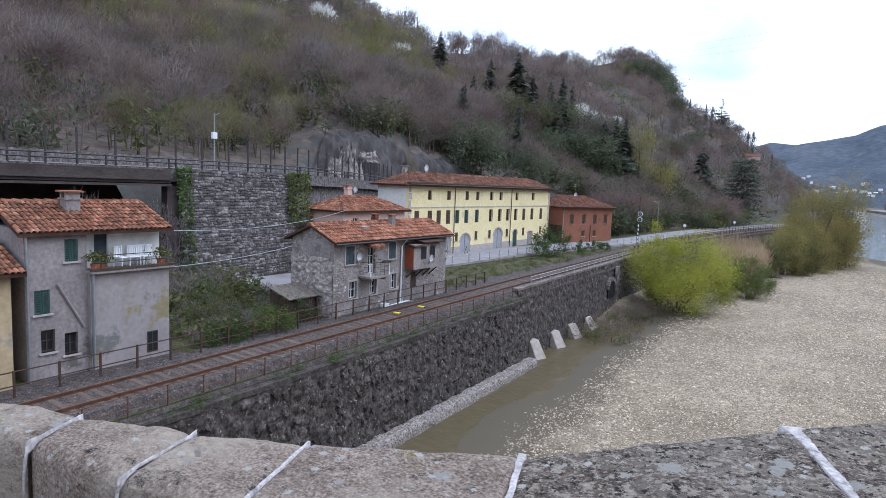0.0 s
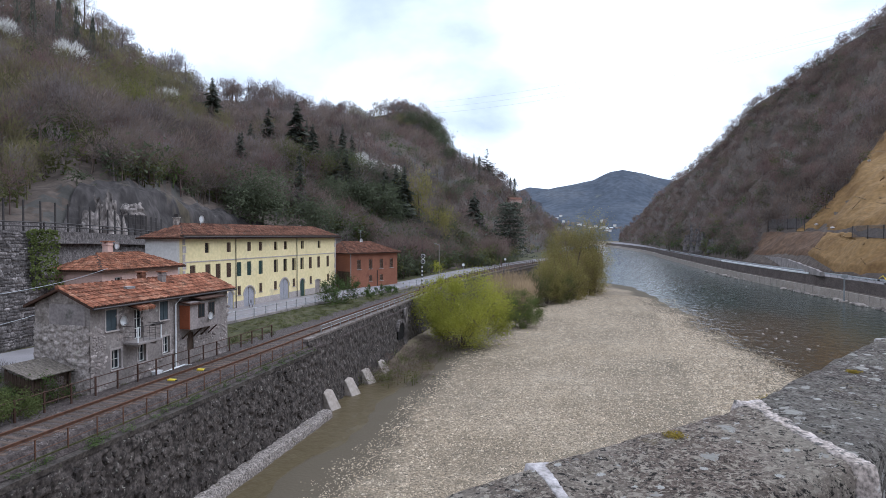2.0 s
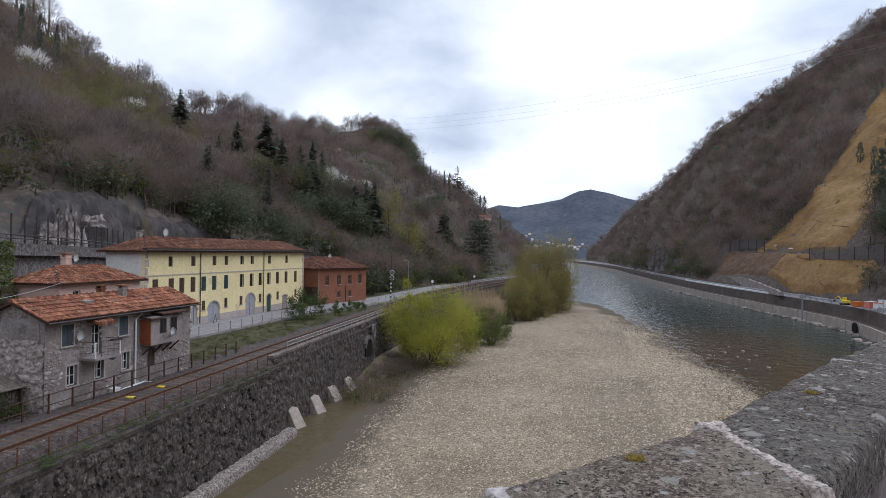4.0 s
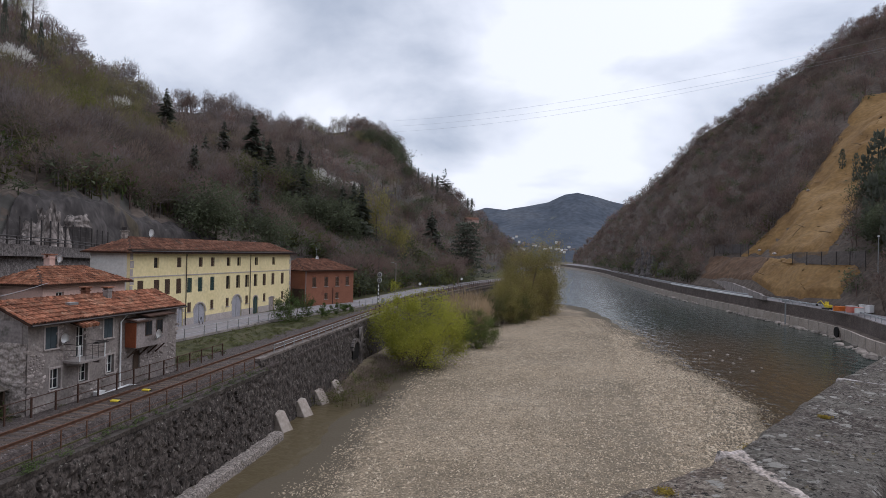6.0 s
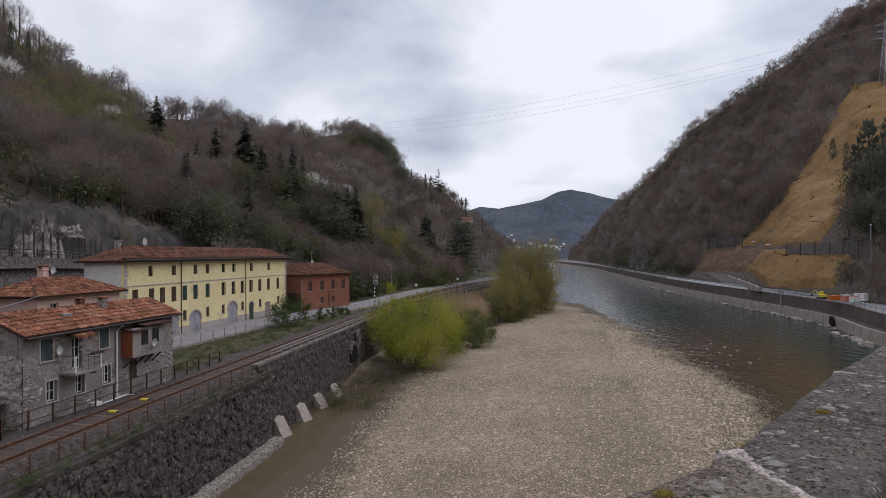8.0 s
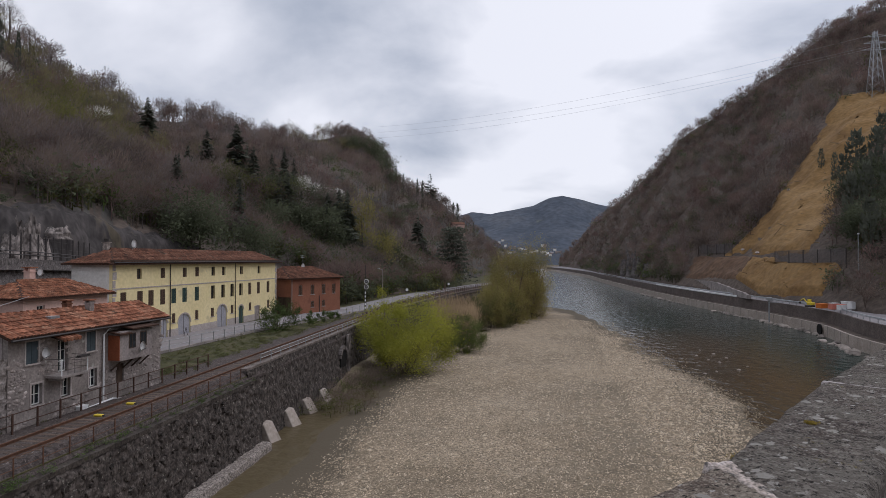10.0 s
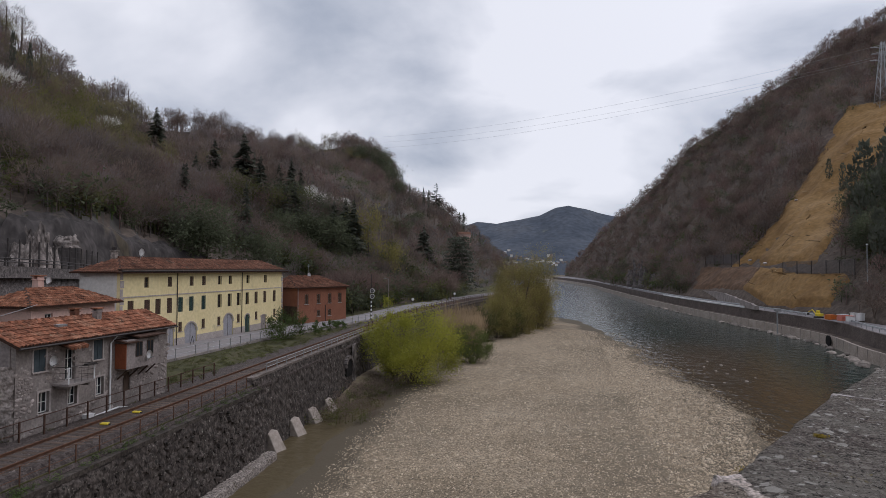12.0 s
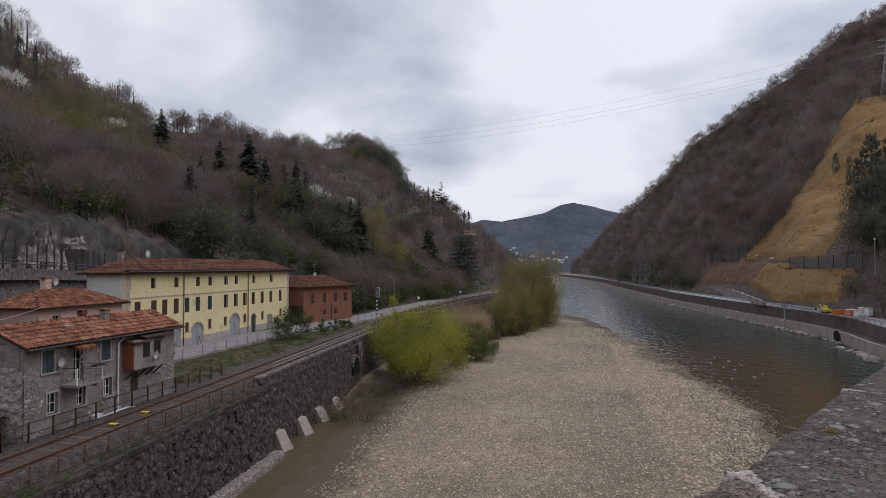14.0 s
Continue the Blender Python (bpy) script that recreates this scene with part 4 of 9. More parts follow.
def simple_house(name, m, L, D, H, rise, mat, roof_mat, label, ops, hip=0.0, over=0.5, z_open=True, end_mat=None):
    """A plain block with openings in its front: ops rows of (y, z, w, h, shutters)."""
    t = tagged(empty(name, m), label, "house")
    cut = [(y - w / 2, y + w / 2, z - h / 2, z + h / 2) for y, z, w, h, _ in ops]
    part("wall", wall_with_openings(L, 0, H, 0.35, cut), mat, t)
    part("wall", boxes((-D, -0.352, 0, 0.35, 0, H), (-D, -0.352, L - 0.35, L, 0, H), (-D, -D + 0.35, 0.352, L - 0.352, 0, H), (-1.6, -1.5, 0.36, L - 0.36, 0, H)), end_mat or mat, t)
    for y, z, w, h, s in ops:
        window_unit(t, y, z, w, h, shutters=s, trim=False, bars=1)
    gable_roof(t, L, D, H, H + rise, over, roof_mat, hip=hip)
    part("cornice", boxes((0.0, over - 0.1, -over * 0.7, L + over * 0.7, H - 0.2, H - 0.1)), M["wood_dark"], t, "dark eaves")
    return t


red_house = simple_house("red_house", pose(-38.8, 86.1, 5.3, 0, 0, -21.5), 11.0, 8.0, 5.6, 1.5, M["plaster_red"], M["tile_dark"], "brick-red rendered house with brown shutters and tiled roof",
                         [(2.0, 3.6, 0.8, 1.5, "closed"), (4.6, 3.6, 0.8, 1.5, "closed"), (7.1, 3.6, 0.8, 1.5, "closed"), (9.5, 3.6, 0.8, 1.5, "closed"), (4.6, 1.35, 0.7, 0.95, "closed"), (7.1, 1.35, 0.7, 0.95, "closed")], hip=2.6)
pink_house = simple_house("pink_house", pose(-38.3, 38.6, 5.2), 8.6, 4.7, 5.75, 1.0, M["plaster_pink"], M["tile"], "low pink rendered house with terracotta roof",
                          [(1.6, 4.5, 0.75, 0.85, ""), (4.0, 4.5, 0.75, 0.85, ""), (6.8, 4.5, 0.75, 0.85, "")], hip=2.3)


def small_chimney(thing, x, y, z0, z1, mat, k=1.0):
    """A square chimney of half width 0.28 k with an open head under a tile cap."""
    a, c, e = 0.28 * k, 0.34 * k, 0.14 * k
    ch = part("chimney", boxes((x - a, x + a, y - a, y + a, z0, z1), (x - c, x + c, y - c, y + c, z1, z1 + 0.06), (x - a, x - e, y - a, y + a, z1 + 0.06, z1 + 0.3 * k), (x + e, x + a, y - a, y + a, z1 + 0.06, z1 + 0.3 * k)), mat, thing)
    part("chimney_cap", boxes((x - 0.4 * k, x + 0.4 * k, y - 0.4 * k, y + 0.4 * k, z1 + 0.3 * k, z1 + 0.3 * k + 0.07)), M["tile"], ch)
    return ch


small_chimney(pink_house, -2.7, 3.3, 6.2, 7.45, M["plaster_pink"])
dish(pink_house, (-2.4, 3.85, 6.8), 0.32, 0.6)
dish(red_house, (-3.8, 6.2, 6.9), 0.42, 0.35)
part("aerial", tube(tube(tube(bmesh.new(), [(-3.9, 6.25, 6.9), (-3.9, 6.25, 9.0)], 0.025, 5), [(-3.9, 5.85, 8.9), (-3.9, 6.65, 8.9)], 0.02, 4), [(-3.9, 5.85, 8.6), (-3.9, 6.65, 8.6)], 0.02, 4), M["metal_grey"], red_house)
part("garage_door", boxes((-2.6, 0.012, -0.03, -0.001, 0.0, 2.6), (-2.7, -2.6, -0.06, -0.001, 0, 2.7)), M["wood_dark"], red_house, "dark garage opening")
part("downpipe", tube(bmesh.new(), [(0.08, 6.1, 0.0), (0.08, 6.1, 2.6)], 0.05, 6), M["metal_dark"], red_house)
part("downpipe", tube(bmesh.new(), [(0.08, 0.15, 0.0), (0.08, 0.15, 5.3)], 0.05, 6), M["metal_grey"], red_house)
part("plinth", boxes((0.0, 0.03, 0.0, 11.0, 0.0, 0.7)), M["plaster_red"], red_house)
M["old_render"] = material("flaking_render", [(0.165, 0.153, 0.137), (0.23, 0.215, 0.194), (0.30, 0.282, 0.256)], 1.1, 0.94, bump=0.03, bump_scale=5.0, fine=(8.0, 0.22), stain=((0.40, 0.385, 0.355), 2.6, 0.60))
M["tile_orange"] = material("orange_tiles", [(0.14, 0.06, 0.034), (0.27, 0.115, 0.063), (0.35, 0.195, 0.12)], 1.4, 0.92, fine=(5.0, 0.4), random_by="island", spread=(0.6, 1.35), stain=((0.14, 0.10, 0.068), 1.2, 0.62), stain2=((0.36, 0.24, 0.16), 1.7, 0.64))
M["shutter_blue"] = material("blue_grey_shutter", [(0.045, 0.06, 0.07), (0.065, 0.085, 0.095)], 3.0, 0.7, warm=False)
M["orange_wood"] = material("orange_wood", [(0.20, 0.062, 0.026), (0.26, 0.085, 0.038)], 2.0, 0.75, fine=(14.0, 0.15), stretch=(1, 6, 1))


# stone cottage
def stone_cottage():
    t = tagged(empty("stone_house", pose(-25.6, 25.0, 5.2)), "grey stone and render cottage with balcony and terracotta roof", "house")
    L, D, H, rx = 11.5, 3.6, 4.85, -1.8
    wins = [(1.68, 1.66, 0.66, 1.05), (3.54, 1.65, 0.60, 0.98), (5.5, 1.78, 0.60, 1.02)]
    ops = [(y - w / 2, y + w / 2, z - h / 2, z + h / 2) for y, z, w, h in wins] + [(1.0, 1.74, 3.25, 4.35), (3.0, 3.65, 2.5, 4.2), (4.95, 5.65, 3.3, 4.4), (7.35, 8.0, 1.1, 2.2)]
    part("wall", wall_with_openings(L, 0, H, 0.4, ops), M["old_render"], t)
    for y0 in (0.0, L - 0.4):
        bm = bmesh.new()
        pts = [(-0.402, 0), (-0.402, H + 0.1), (rx, H + 0.67), (-D, H + 0.05), (-D, 0)]
        f = bm.faces.new([bm.verts.new((x, y0, z)) for x, z in pts])
        got = bmesh.ops.extrude_face_region(bm, geom=[f])
        for v in got["geom"]:
            if isinstance(v, bmesh.types.BMVert):
                v.co.y = y0 + 0.4
        bmesh.ops.recalc_face_normals(bm, faces=bm.faces)
        part("gable_wall", bm, M["rubble"] if y0 == 0 else M["old_render"], t, "rubble stone gable")
    part("gable_render", boxes((rx - 0.8, -0.3, -0.03, -0.004, 3.4, H - 0.1)), M["plaster_grey"], t)
    part("rear_wall", boxes((-D - 0.002, -D + 0.3, 0.402, L - 0.402, 0, H)), M["rubble"], t)
    part("inner_wall", boxes((-1.3, -1.2, 0.42, L - 0.42, 0, H)), M["plaster_grey"], t)
    gable_roof(t, L, D, H, H + 0.76, 0.45, M["tile_orange"], ridge_x=rx, over_end=0.3)
    part("gutter", tube(bmesh.new(), [(0.52, -0.3, H - 0.28), (0.52, L + 0.3, H - 0.28)], 0.06, 6), M["metal_dark"], t)
    part("downpipe", tube(bmesh.new(), [(0.5, 6.25, H - 0.3), (0.1, 6.2, H - 0.75), (0.1, 6.2, 0.2)], 0.05, 7), M["white_paint"], t, "pale downpipe")
    for y, z, w, h in wins:
        window_unit(t, y, z, w, h, trim=True, bars=1)
    for y, z, w, h in ((1.37, 3.8, 0.74, 1.1), (5.3, 3.85, 0.7, 1.1)):
        win = part("window", boxes((-0.06, -0.02, y - w / 2, y - 0.01, z - h / 2, z + h / 2), (-0.06, -0.02, y + 0.01, y + w / 2, z - h / 2, z + h / 2)), M["shutter_blue"], t, "window closed by dark blue-grey shutters")
        part("surround", boxes((0, 0.03, y - w / 2 - 0.09, y - w / 2, z - h / 2, z + h / 2 + 0.09), (0, 0.03, y + w / 2, y + w / 2 + 0.09, z - h / 2, z + h / 2 + 0.09), (0, 0.03, y - w / 2, y + w / 2, z + h / 2, z + h / 2 + 0.09)), M["stone_trim"], win)
        part("sill", boxes((-0.05, 0.09, y - w / 2 - 0.1, y + w / 2 + 0.1, z - h / 2 - 0.07, z - h / 2)), M["stone_trim"], win)
    window_unit(t, 3.325, 3.35, 0.65, 1.7, trim=False, bars=2, sill=False, frame_mat=M["white_frame"])
    part("doorway", boxes((-0.12, -0.08, 7.35, 8.0, 1.1, 2.2)), M["wood_dark"], t, "dark cellar doorway")
    b = part("balcony", boxes((0.0, 1.0, 2.15, 4.0, 2.36, 2.5), bevel=0.015), M["concrete"], t, "concrete balcony slab with thin railing")
    for y in (2.2, 2.62, 3.07, 3.5, 3.95):
        part("baluster", tube(bmesh.new(), [(0.95, y, 2.5), (0.95, y, 3.35)], 0.035 if y in (2.2, 3.95) else 0.012, 5), M["white_paint"] if y in (2.2, 3.95) else M["metal_dark"], b)
    for z in (2.75, 3.05, 3.35):
        part("handrail", tube(bmesh.new(), [(0.0, 2.2, z), (0.95, 2.2, z), (0.95, 3.95, z), (0.0, 3.95, z)], 0.010 if z < 3.3 else 0.018, 5), M["metal_dark"], b)
    part("bracket", boxes((0.0, 0.85, 2.4, 2.52, 2.2, 2.36)), M["concrete"], b)
    part("bracket", boxes((0.0, 0.85, 3.65, 3.77, 2.2, 2.36)), M["concrete"], b)
    part("wire_shelf", boxes((0.95, 1.2, 3.1, 3.95, 3.3, 3.33), (0.96, 1.18, 3.2, 3.85, 3.33, 3.4)), M["metal_dark"], b)
    aw = part("canopy", boxes((0.0, 0.75, 2.5, 3.75, 0, 0.05), m=Matrix.Translation((0, 0, 4.42)) @ Matrix.Rotation(radians(16), 4, "Y")), M["wood_dark"], t, "small tiled canopy over the balcony door")
    bm = bmesh.new()
    for k in range(5):
        tube(bm, [(0.02, 2.63 + k * 0.25, 4.5), (0.78, 2.63 + k * 0.25, 4.28)], [0.10, 0.12], 6)
    part("canopy_tiles", bm, M["tile_orange"], aw)["kind"] = "stuff"
    # closed-in loggia on wooden brackets
    lg = part("loggia", boxes((0.0, 0.75, 6.7, 9.6, 2.5, 4.2)), M["plaster_grey"], t, "rendered projecting loggia")
    part("loggia_door", boxes((0.02, 0.74, 6.64, 6.698, 2.55, 4.0)), M["orange_wood"], lg, "orange wooden side panel")
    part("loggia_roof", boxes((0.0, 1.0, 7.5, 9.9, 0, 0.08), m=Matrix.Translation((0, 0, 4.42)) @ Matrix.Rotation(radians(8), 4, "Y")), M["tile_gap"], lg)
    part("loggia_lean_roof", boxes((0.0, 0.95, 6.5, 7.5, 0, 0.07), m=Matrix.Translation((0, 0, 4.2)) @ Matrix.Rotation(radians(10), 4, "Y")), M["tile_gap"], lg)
    for y in (7.75, 8.75):
        w = part("loggia_window", boxes((0.752, 0.775, y - 0.3, y + 0.3, 3.15, 4.05)), M["wood_dark"], lg)
        part("pane", boxes((0.776, 0.782, y - 0.25, y - 0.02, 3.2, 4.0), (0.776, 0.782, y + 0.02, y + 0.25, 3.2, 4.0)), M["glass"], w)
    for y in (6.9, 7.9, 8.7, 9.4):
        part("brace", tube(bmesh.new(), [(0.02, y, 1.9), (0.65, y, 2.45)], 0.05, 5), M["wood_dark"], lg)
    dish(t, (0.12, 1.95, 3.35), 0.28, 0.35)
    dish(t, (0.9, 8.3, 2.85), 0.28, 0.35)
    small_chimney(t, -1.3, 6.7, H + 0.5, H + 1.0, M["plaster_grey"], 0.62)
    small_chimney(t, -2.2, 6.0, H + 0.3, H + 1.0, M["tile_dark"], 0.62)
    part("skylight", boxes((-1.25, -0.75, 3.3, 3.9, H + 0.42, H + 0.55)), M["metal_grey"], t)
    return t


stone_cottage()


# rendered house with a terrace
def rendered_house():
    t = tagged(empty("rendered_house", pose(-26.0, 9.2, 4.9)), "tall grey rendered house with a roof terrace beside the railway", "house")
    L, D, H = 5.65, 5.0, 6.25
    ops = [(0.5, 1.0, 1.4, 2.3), (1.35, 1.85, 1.15, 2.05), (0.3, 0.85, 2.95, 3.9), (1.42, 1.92, 4.95, 5.85)]
    part("wall", wall_with_openings(2.25, 0, H, 0.35, ops), M["plaster_grey"], t)
    part("lower_wall", boxes((-0.1, 0.25, 2.252, L, 0, 4.4)), M["plaster_stain"], t, "stained grey render")
    part("upper_wall", wall_shifted(2.25, L, 4.5, H, -0.55, [(2.8, 3.35, 4.5, 6.05)]), M["plaster_white"], t, "white upper wall behind the terrace")
    part("side_wall", boxes((-D, -0.352, 0.0, 0.35, 0, H), (-D, -D + 0.3, 0.36, L - 0.31, 0, H)), M["plaster_grey"], t)
    part("end_wall", boxes((-D, -0.1, L - 0.3, L - 0.002, 0, 4.4), (-D, -0.85, L - 0.3, L, 4.4, H)), M["plaster_white"], t)
    part("return_wall", boxes((-0.85, -0.352, 1.95, 2.248, 4.4, H)), M["plaster_white"], t)
    sl = part("terrace_slab", boxes((-1.6, 0.5, 2.2, L + 0.15, 4.4, 4.52), bevel=0.02), M["concrete"], t)
    part("kerb", boxes((0.35, 0.52, 2.2, L + 0.17, 4.522, 4.62)), M["wood_dark"], sl)
    part("terrace_door", boxes((-0.7, -0.65, 2.8, 3.35, 4.522, 6.05)), M["shutter_blue"], t, "dark grey terrace door")
    part("lower_window", boxes((0.252, 0.27, 4.6, 5.1, 0.65, 1.6)), M["wood_dark"], t, "dark basement window")
    part("pane", boxes((0.272, 0.278, 4.65, 4.83, 0.72, 1.55), (0.272, 0.278, 4.87, 5.05, 0.72, 1.55)), M["glass"], t)
    for i, (a, c, z0, z1) in enumerate(ops):
        if i < 2:
            window_unit(t, (a + c) / 2, (z0 + z1) / 2, c - a, z1 - z0, trim=False, bars=1, frame_mat=M["wood_dark"])
        else:
            window_unit(t, (a + c) / 2, (z0 + z1) / 2, c - a, z1 - z0, trim=False, bars=0, shutters="closed_green")
    for z in (4.85, 5.15):
        part("terrace_rail", tube(bmesh.new(), [(0.42, 2.3, z), (0.42, L, z)], 0.02, 5), M["metal_dark"], sl)
    gable_roof(t, L, D, H, H + 0.95, 0.25, M["tile"], over_end=0.25)
    part("downpipe", tube(bmesh.new(), [(0.32, 2.35, 4.4), (0.32, 2.35, 0.1)], 0.05, 7), M["metal_grey"], t)
    part("downpipe", tube(bmesh.new(), [(0.1, 0.05, H - 0.2), (0.1, 0.05, 0.1)], 0.05, 7), M["metal_grey"], t)
    small_chimney(t, -1.7, 2.4, H + 0.4, H + 1.1, M["concrete"])
    part("cable_duct", tube(bmesh.new(), [(0.05, 1.1, 4.1), (0.05, 2.1, 2.2)], 0.05, 5), M["plaster_stain"], t)
    return t


def wall_shifted(y0, y1, z0, z1, x, openings):
    bm = wall_with_openings(y1 - y0, z0, z1, 0.3, [(a - y0, c - y0, d, e) for a, c, d, e in openings], x)
    bmesh.ops.translate(bm, vec=(0, y0, 0), verts=bm.verts)
    return bm


M["plaster_stain"] = material("stained_render", [(0.25, 0.235, 0.22), (0.33, 0.315, 0.295)], 0.5, 0.93, bump=0.01, fine=(5.0, 0.1), stain=((0.25, 0.205, 0.115), 0.6, 0.555), stain2=((0.17, 0.16, 0.148), 0.5, 0.57))
rendered_house()
simple_house("neighbour_house", pose(-25.6, 2.6, 4.9), 6.0, 5.0, 4.9, 0.9, M["plaster_ochre"], M["tile"], "ochre rendered house with a lower terracotta roof", [(4.6, 3.3, 0.6, 0.9, "")], over=0.4)


# terrace furniture and plants
def plastic_chair(m):
    t = tagged(empty("garden_chair", m), "white plastic garden chair on the terrace", "chair", "terrace chairs")
    part("seat", boxes((-0.22, 0.22, -0.23, 0.23, 0.40, 0.44), bevel=0.01), M["white_paint"], t)
    part("backrest", boxes(*[(-0.24, -0.20, y - 0.03, y + 0.03, 0.44, 0.86) for y in (-0.18, -0.09, 0.0, 0.09, 0.18)], (-0.25, -0.2, -0.23, 0.23, 0.84, 0.9)), M["white_paint"], t)
    for x in (-0.2, 0.2):
        for y in (-0.2, 0.2):
            part("leg", tube(bmesh.new(), [(x * 1.1, y * 1.1, 0), (x, y, 0.41)], 0.025, 5), M["white_paint"], t)
    return t


chair = plastic_chair(pose(-26.15, 12.95, 9.42, 0, 0, 20))
for y, rz in ((13.45, -10), (13.95, 8), (14.35, 30)):
    copy_thing(chair, pose(-26.12, y, 9.42, 0, 0, rz))


def potted(p, h, seed):
    t = tagged(empty("potted_plant", Matrix.Translation(p)), "leafy plant in a terracotta pot", "plant", "terrace plants")
    part("pot", tube(bmesh.new(), [(0, 0, 0), (0, 0, 0.3)], [0.14, 0.2], 10), M["tile"], t)
    rg = np.random.default_rng(seed)
    c = rg.normal(0, 0.22, (160, 3)) * [1, 1, h] + [0, 0, 0.3 + h * 0.5]
    v, f = leaf_quads(c, 0.07, rg)
    ob = mesh_np("foliage", v, f, M["pot_leaf"])
    ob.parent = t


def leaf_quads(centres, size, rng):
    n = len(centres)
    a = rng.normal(size=(n, 3))
    a /= np.linalg.norm(a, axis=1, keepdims=True)
    c = np.cross(a, rng.normal(size=(n, 3)))
    c /= np.linalg.norm(c, axis=1, keepdims=True) + 1e-9
    s = size * rng.uniform(0.55, 1.3, (n, 1))
    V = np.stack([centres - a * s, centres + c * s * 0.55, centres + a * s, centres - c * s * 0.55], axis=1).reshape(-1, 3)
    i = np.arange(n)[:, None] * 4
    return V, np.concatenate([i + [[0, 1, 2]], i + [[0, 2, 3]]])


M["pot_leaf"] = material("pot_leaves", [(0.07, 0.085, 0.025), (0.12, 0.12, 0.035)], 2.0, 0.8, random_by="island")
potted(Vector((-25.72, 11.65, 9.42)), 0.6, 1)
potted(Vector((-25.8, 11.95, 9.42)), 0.5, 2)
potted(Vector((-25.8, 14.5, 9.42)), 0.55, 3)


# ---- vegetation ----
def wood(name, tones, rough=0.95):
    m = material(name, tones, 0.035, rough, fine=(0.12, 0.42), random_by="island", spread=(0.86, 1.14), warm="leaf" not in name and "leaves" not in name)
    ns, ls = m.node_tree.nodes, m.node_tree.links
    b = ns["Principled BSDF"]
    thin = ns.new("ShaderNodeBsdfTranslucent")
    ls.new(b.inputs["Base Color"].links[0].from_socket, thin.inputs["Color"])
    both = ns.new("ShaderNodeMixShader")
    both.inputs[0].default_value = 0.42 if "leaves" in name else 0.34
    ls.new(b.outputs[0], both.inputs[1])
    ls.new(thin.outputs[0], both.inputs[2])
    ls.new(both.outputs[0], ns["Material Output"].inputs["Surface"])
    return m


M["twig_brown"] = wood("bare_twigs_brown", [(0.127, 0.102, 0.080), (0.181, 0.150, 0.121), (0.224, 0.188, 0.154)])
M["twig_grey"] = wood("bare_twigs_grey", [(0.138, 0.121, 0.109), (0.195, 0.175, 0.160), (0.243, 0.220, 0.206)])
M["twig_red"] = wood("bare_twigs_red", [(0.147, 0.102, 0.088), (0.200, 0.146, 0.128)])
M["leaf_olive"] = wood("olive_leaves", [(0.080, 0.084, 0.034), (0.120, 0.124, 0.048), (0.148, 0.148, 0.064)])
M["leaf_dark"] = wood("dark_leaves", [(0.090, 0.102, 0.062), (0.130, 0.145, 0.086)])
M["leaf_green"] = wood("green_leaves", [(0.065, 0.095, 0.03), (0.105, 0.145, 0.048)])
M["leaf_laurel"] = wood("laurel_leaves", [(0.115, 0.14, 0.046), (0.165, 0.19, 0.062)])
M["leaf_spring"] = wood("spring_leaves", [(0.135, 0.135, 0.046), (0.185, 0.18, 0.062), (0.225, 0.215, 0.08)])
M["leaf_yellow"] = wood("yellow_green_leaves", [(0.205, 0.182, 0.060), (0.275, 0.242, 0.082), (0.33, 0.29, 0.11)])
M["leaf_lime"] = wood("lime_leaves", [(0.25, 0.26, 0.040), (0.35, 0.35, 0.056), (0.43, 0.41, 0.078)])
M["leaf_willow"] = wood("willow_leaves", [(0.20, 0.172, 0.062), (0.275, 0.236, 0.082), (0.33, 0.28, 0.11)])
M["blossom"] = wood("white_blossom leaves", [(0.66, 0.64, 0.60), (0.78, 0.76, 0.72)])
M["conifer"] = wood("conifer_needles", [(0.092, 0.108, 0.082), (0.135, 0.152, 0.112)])
M["twig_willow"] = wood("willow_twigs", [(0.25, 0.19, 0.10), (0.33, 0.26, 0.14)])
M["bark"] = material("bark", [(0.07, 0.058, 0.046), (0.13, 0.11, 0.09)], 3.0, 0.95, bump=0.02, fine=(12.0, 0.3))
M["cane"] = wood("dry_cane", [(0.26, 0.205, 0.12), (0.36, 0.29, 0.18)])


def stick(a, b, r0, r1, rng):
    """A three-sided tapered bar: places and triangles."""
    a, b = np.array(a), np.array(b)
    d = b - a
    d = d / (np.linalg.norm(d) + 1e-9)
    s = np.cross(d, [0.3, 0.5, 0.81])
    s /= np.linalg.norm(s) + 1e-9
    u = np.cross(d, s)
    V = [a + (s * math.cos(t) + u * math.sin(t)) * r0 for t in (0, 2.09, 4.19)] + [b + (s * math.cos(t) + u * math.sin(t)) * r1 for t in (0, 2.09, 4.19)]
    return V, [(0, 1, 4), (0, 4, 3), (1, 2, 5), (1, 5, 4), (2, 0, 3), (2, 3, 5)]


class Pile:
    """Collects triangles of one mesh."""

    def __init__(self):
        self.v, self.f, self.n = [], [], 0

    def add(self, v, f):
        v, f = np.asarray(v, dtype=np.float32).reshape(-1, 3), np.asarray(f, dtype=np.int32)
        self.v.append(v)
        self.f.append(f + self.n)
        self.n += len(v)

    def done(self):
        return np.concatenate(self.v), np.concatenate(self.f)


def slivers(starts, dirs, length, width, rng):
    """Thin triangles for twigs: from starts along dirs."""
    n = len(starts)
    side = np.cross(dirs, rng.normal(size=(n, 3)))
    side /= np.linalg.norm(side, axis=1, keepdims=True) + 1e-9
    L, W = length * rng.uniform(0.6, 1.3, (n, 1)), width * rng.uniform(0.6, 1.4, (n, 1))
    V = np.stack([starts - side * W / 2, starts + side * W / 2, starts + dirs * L], axis=1).reshape(-1, 3)
    return V, np.arange(3 * n).reshape(-1, 3)


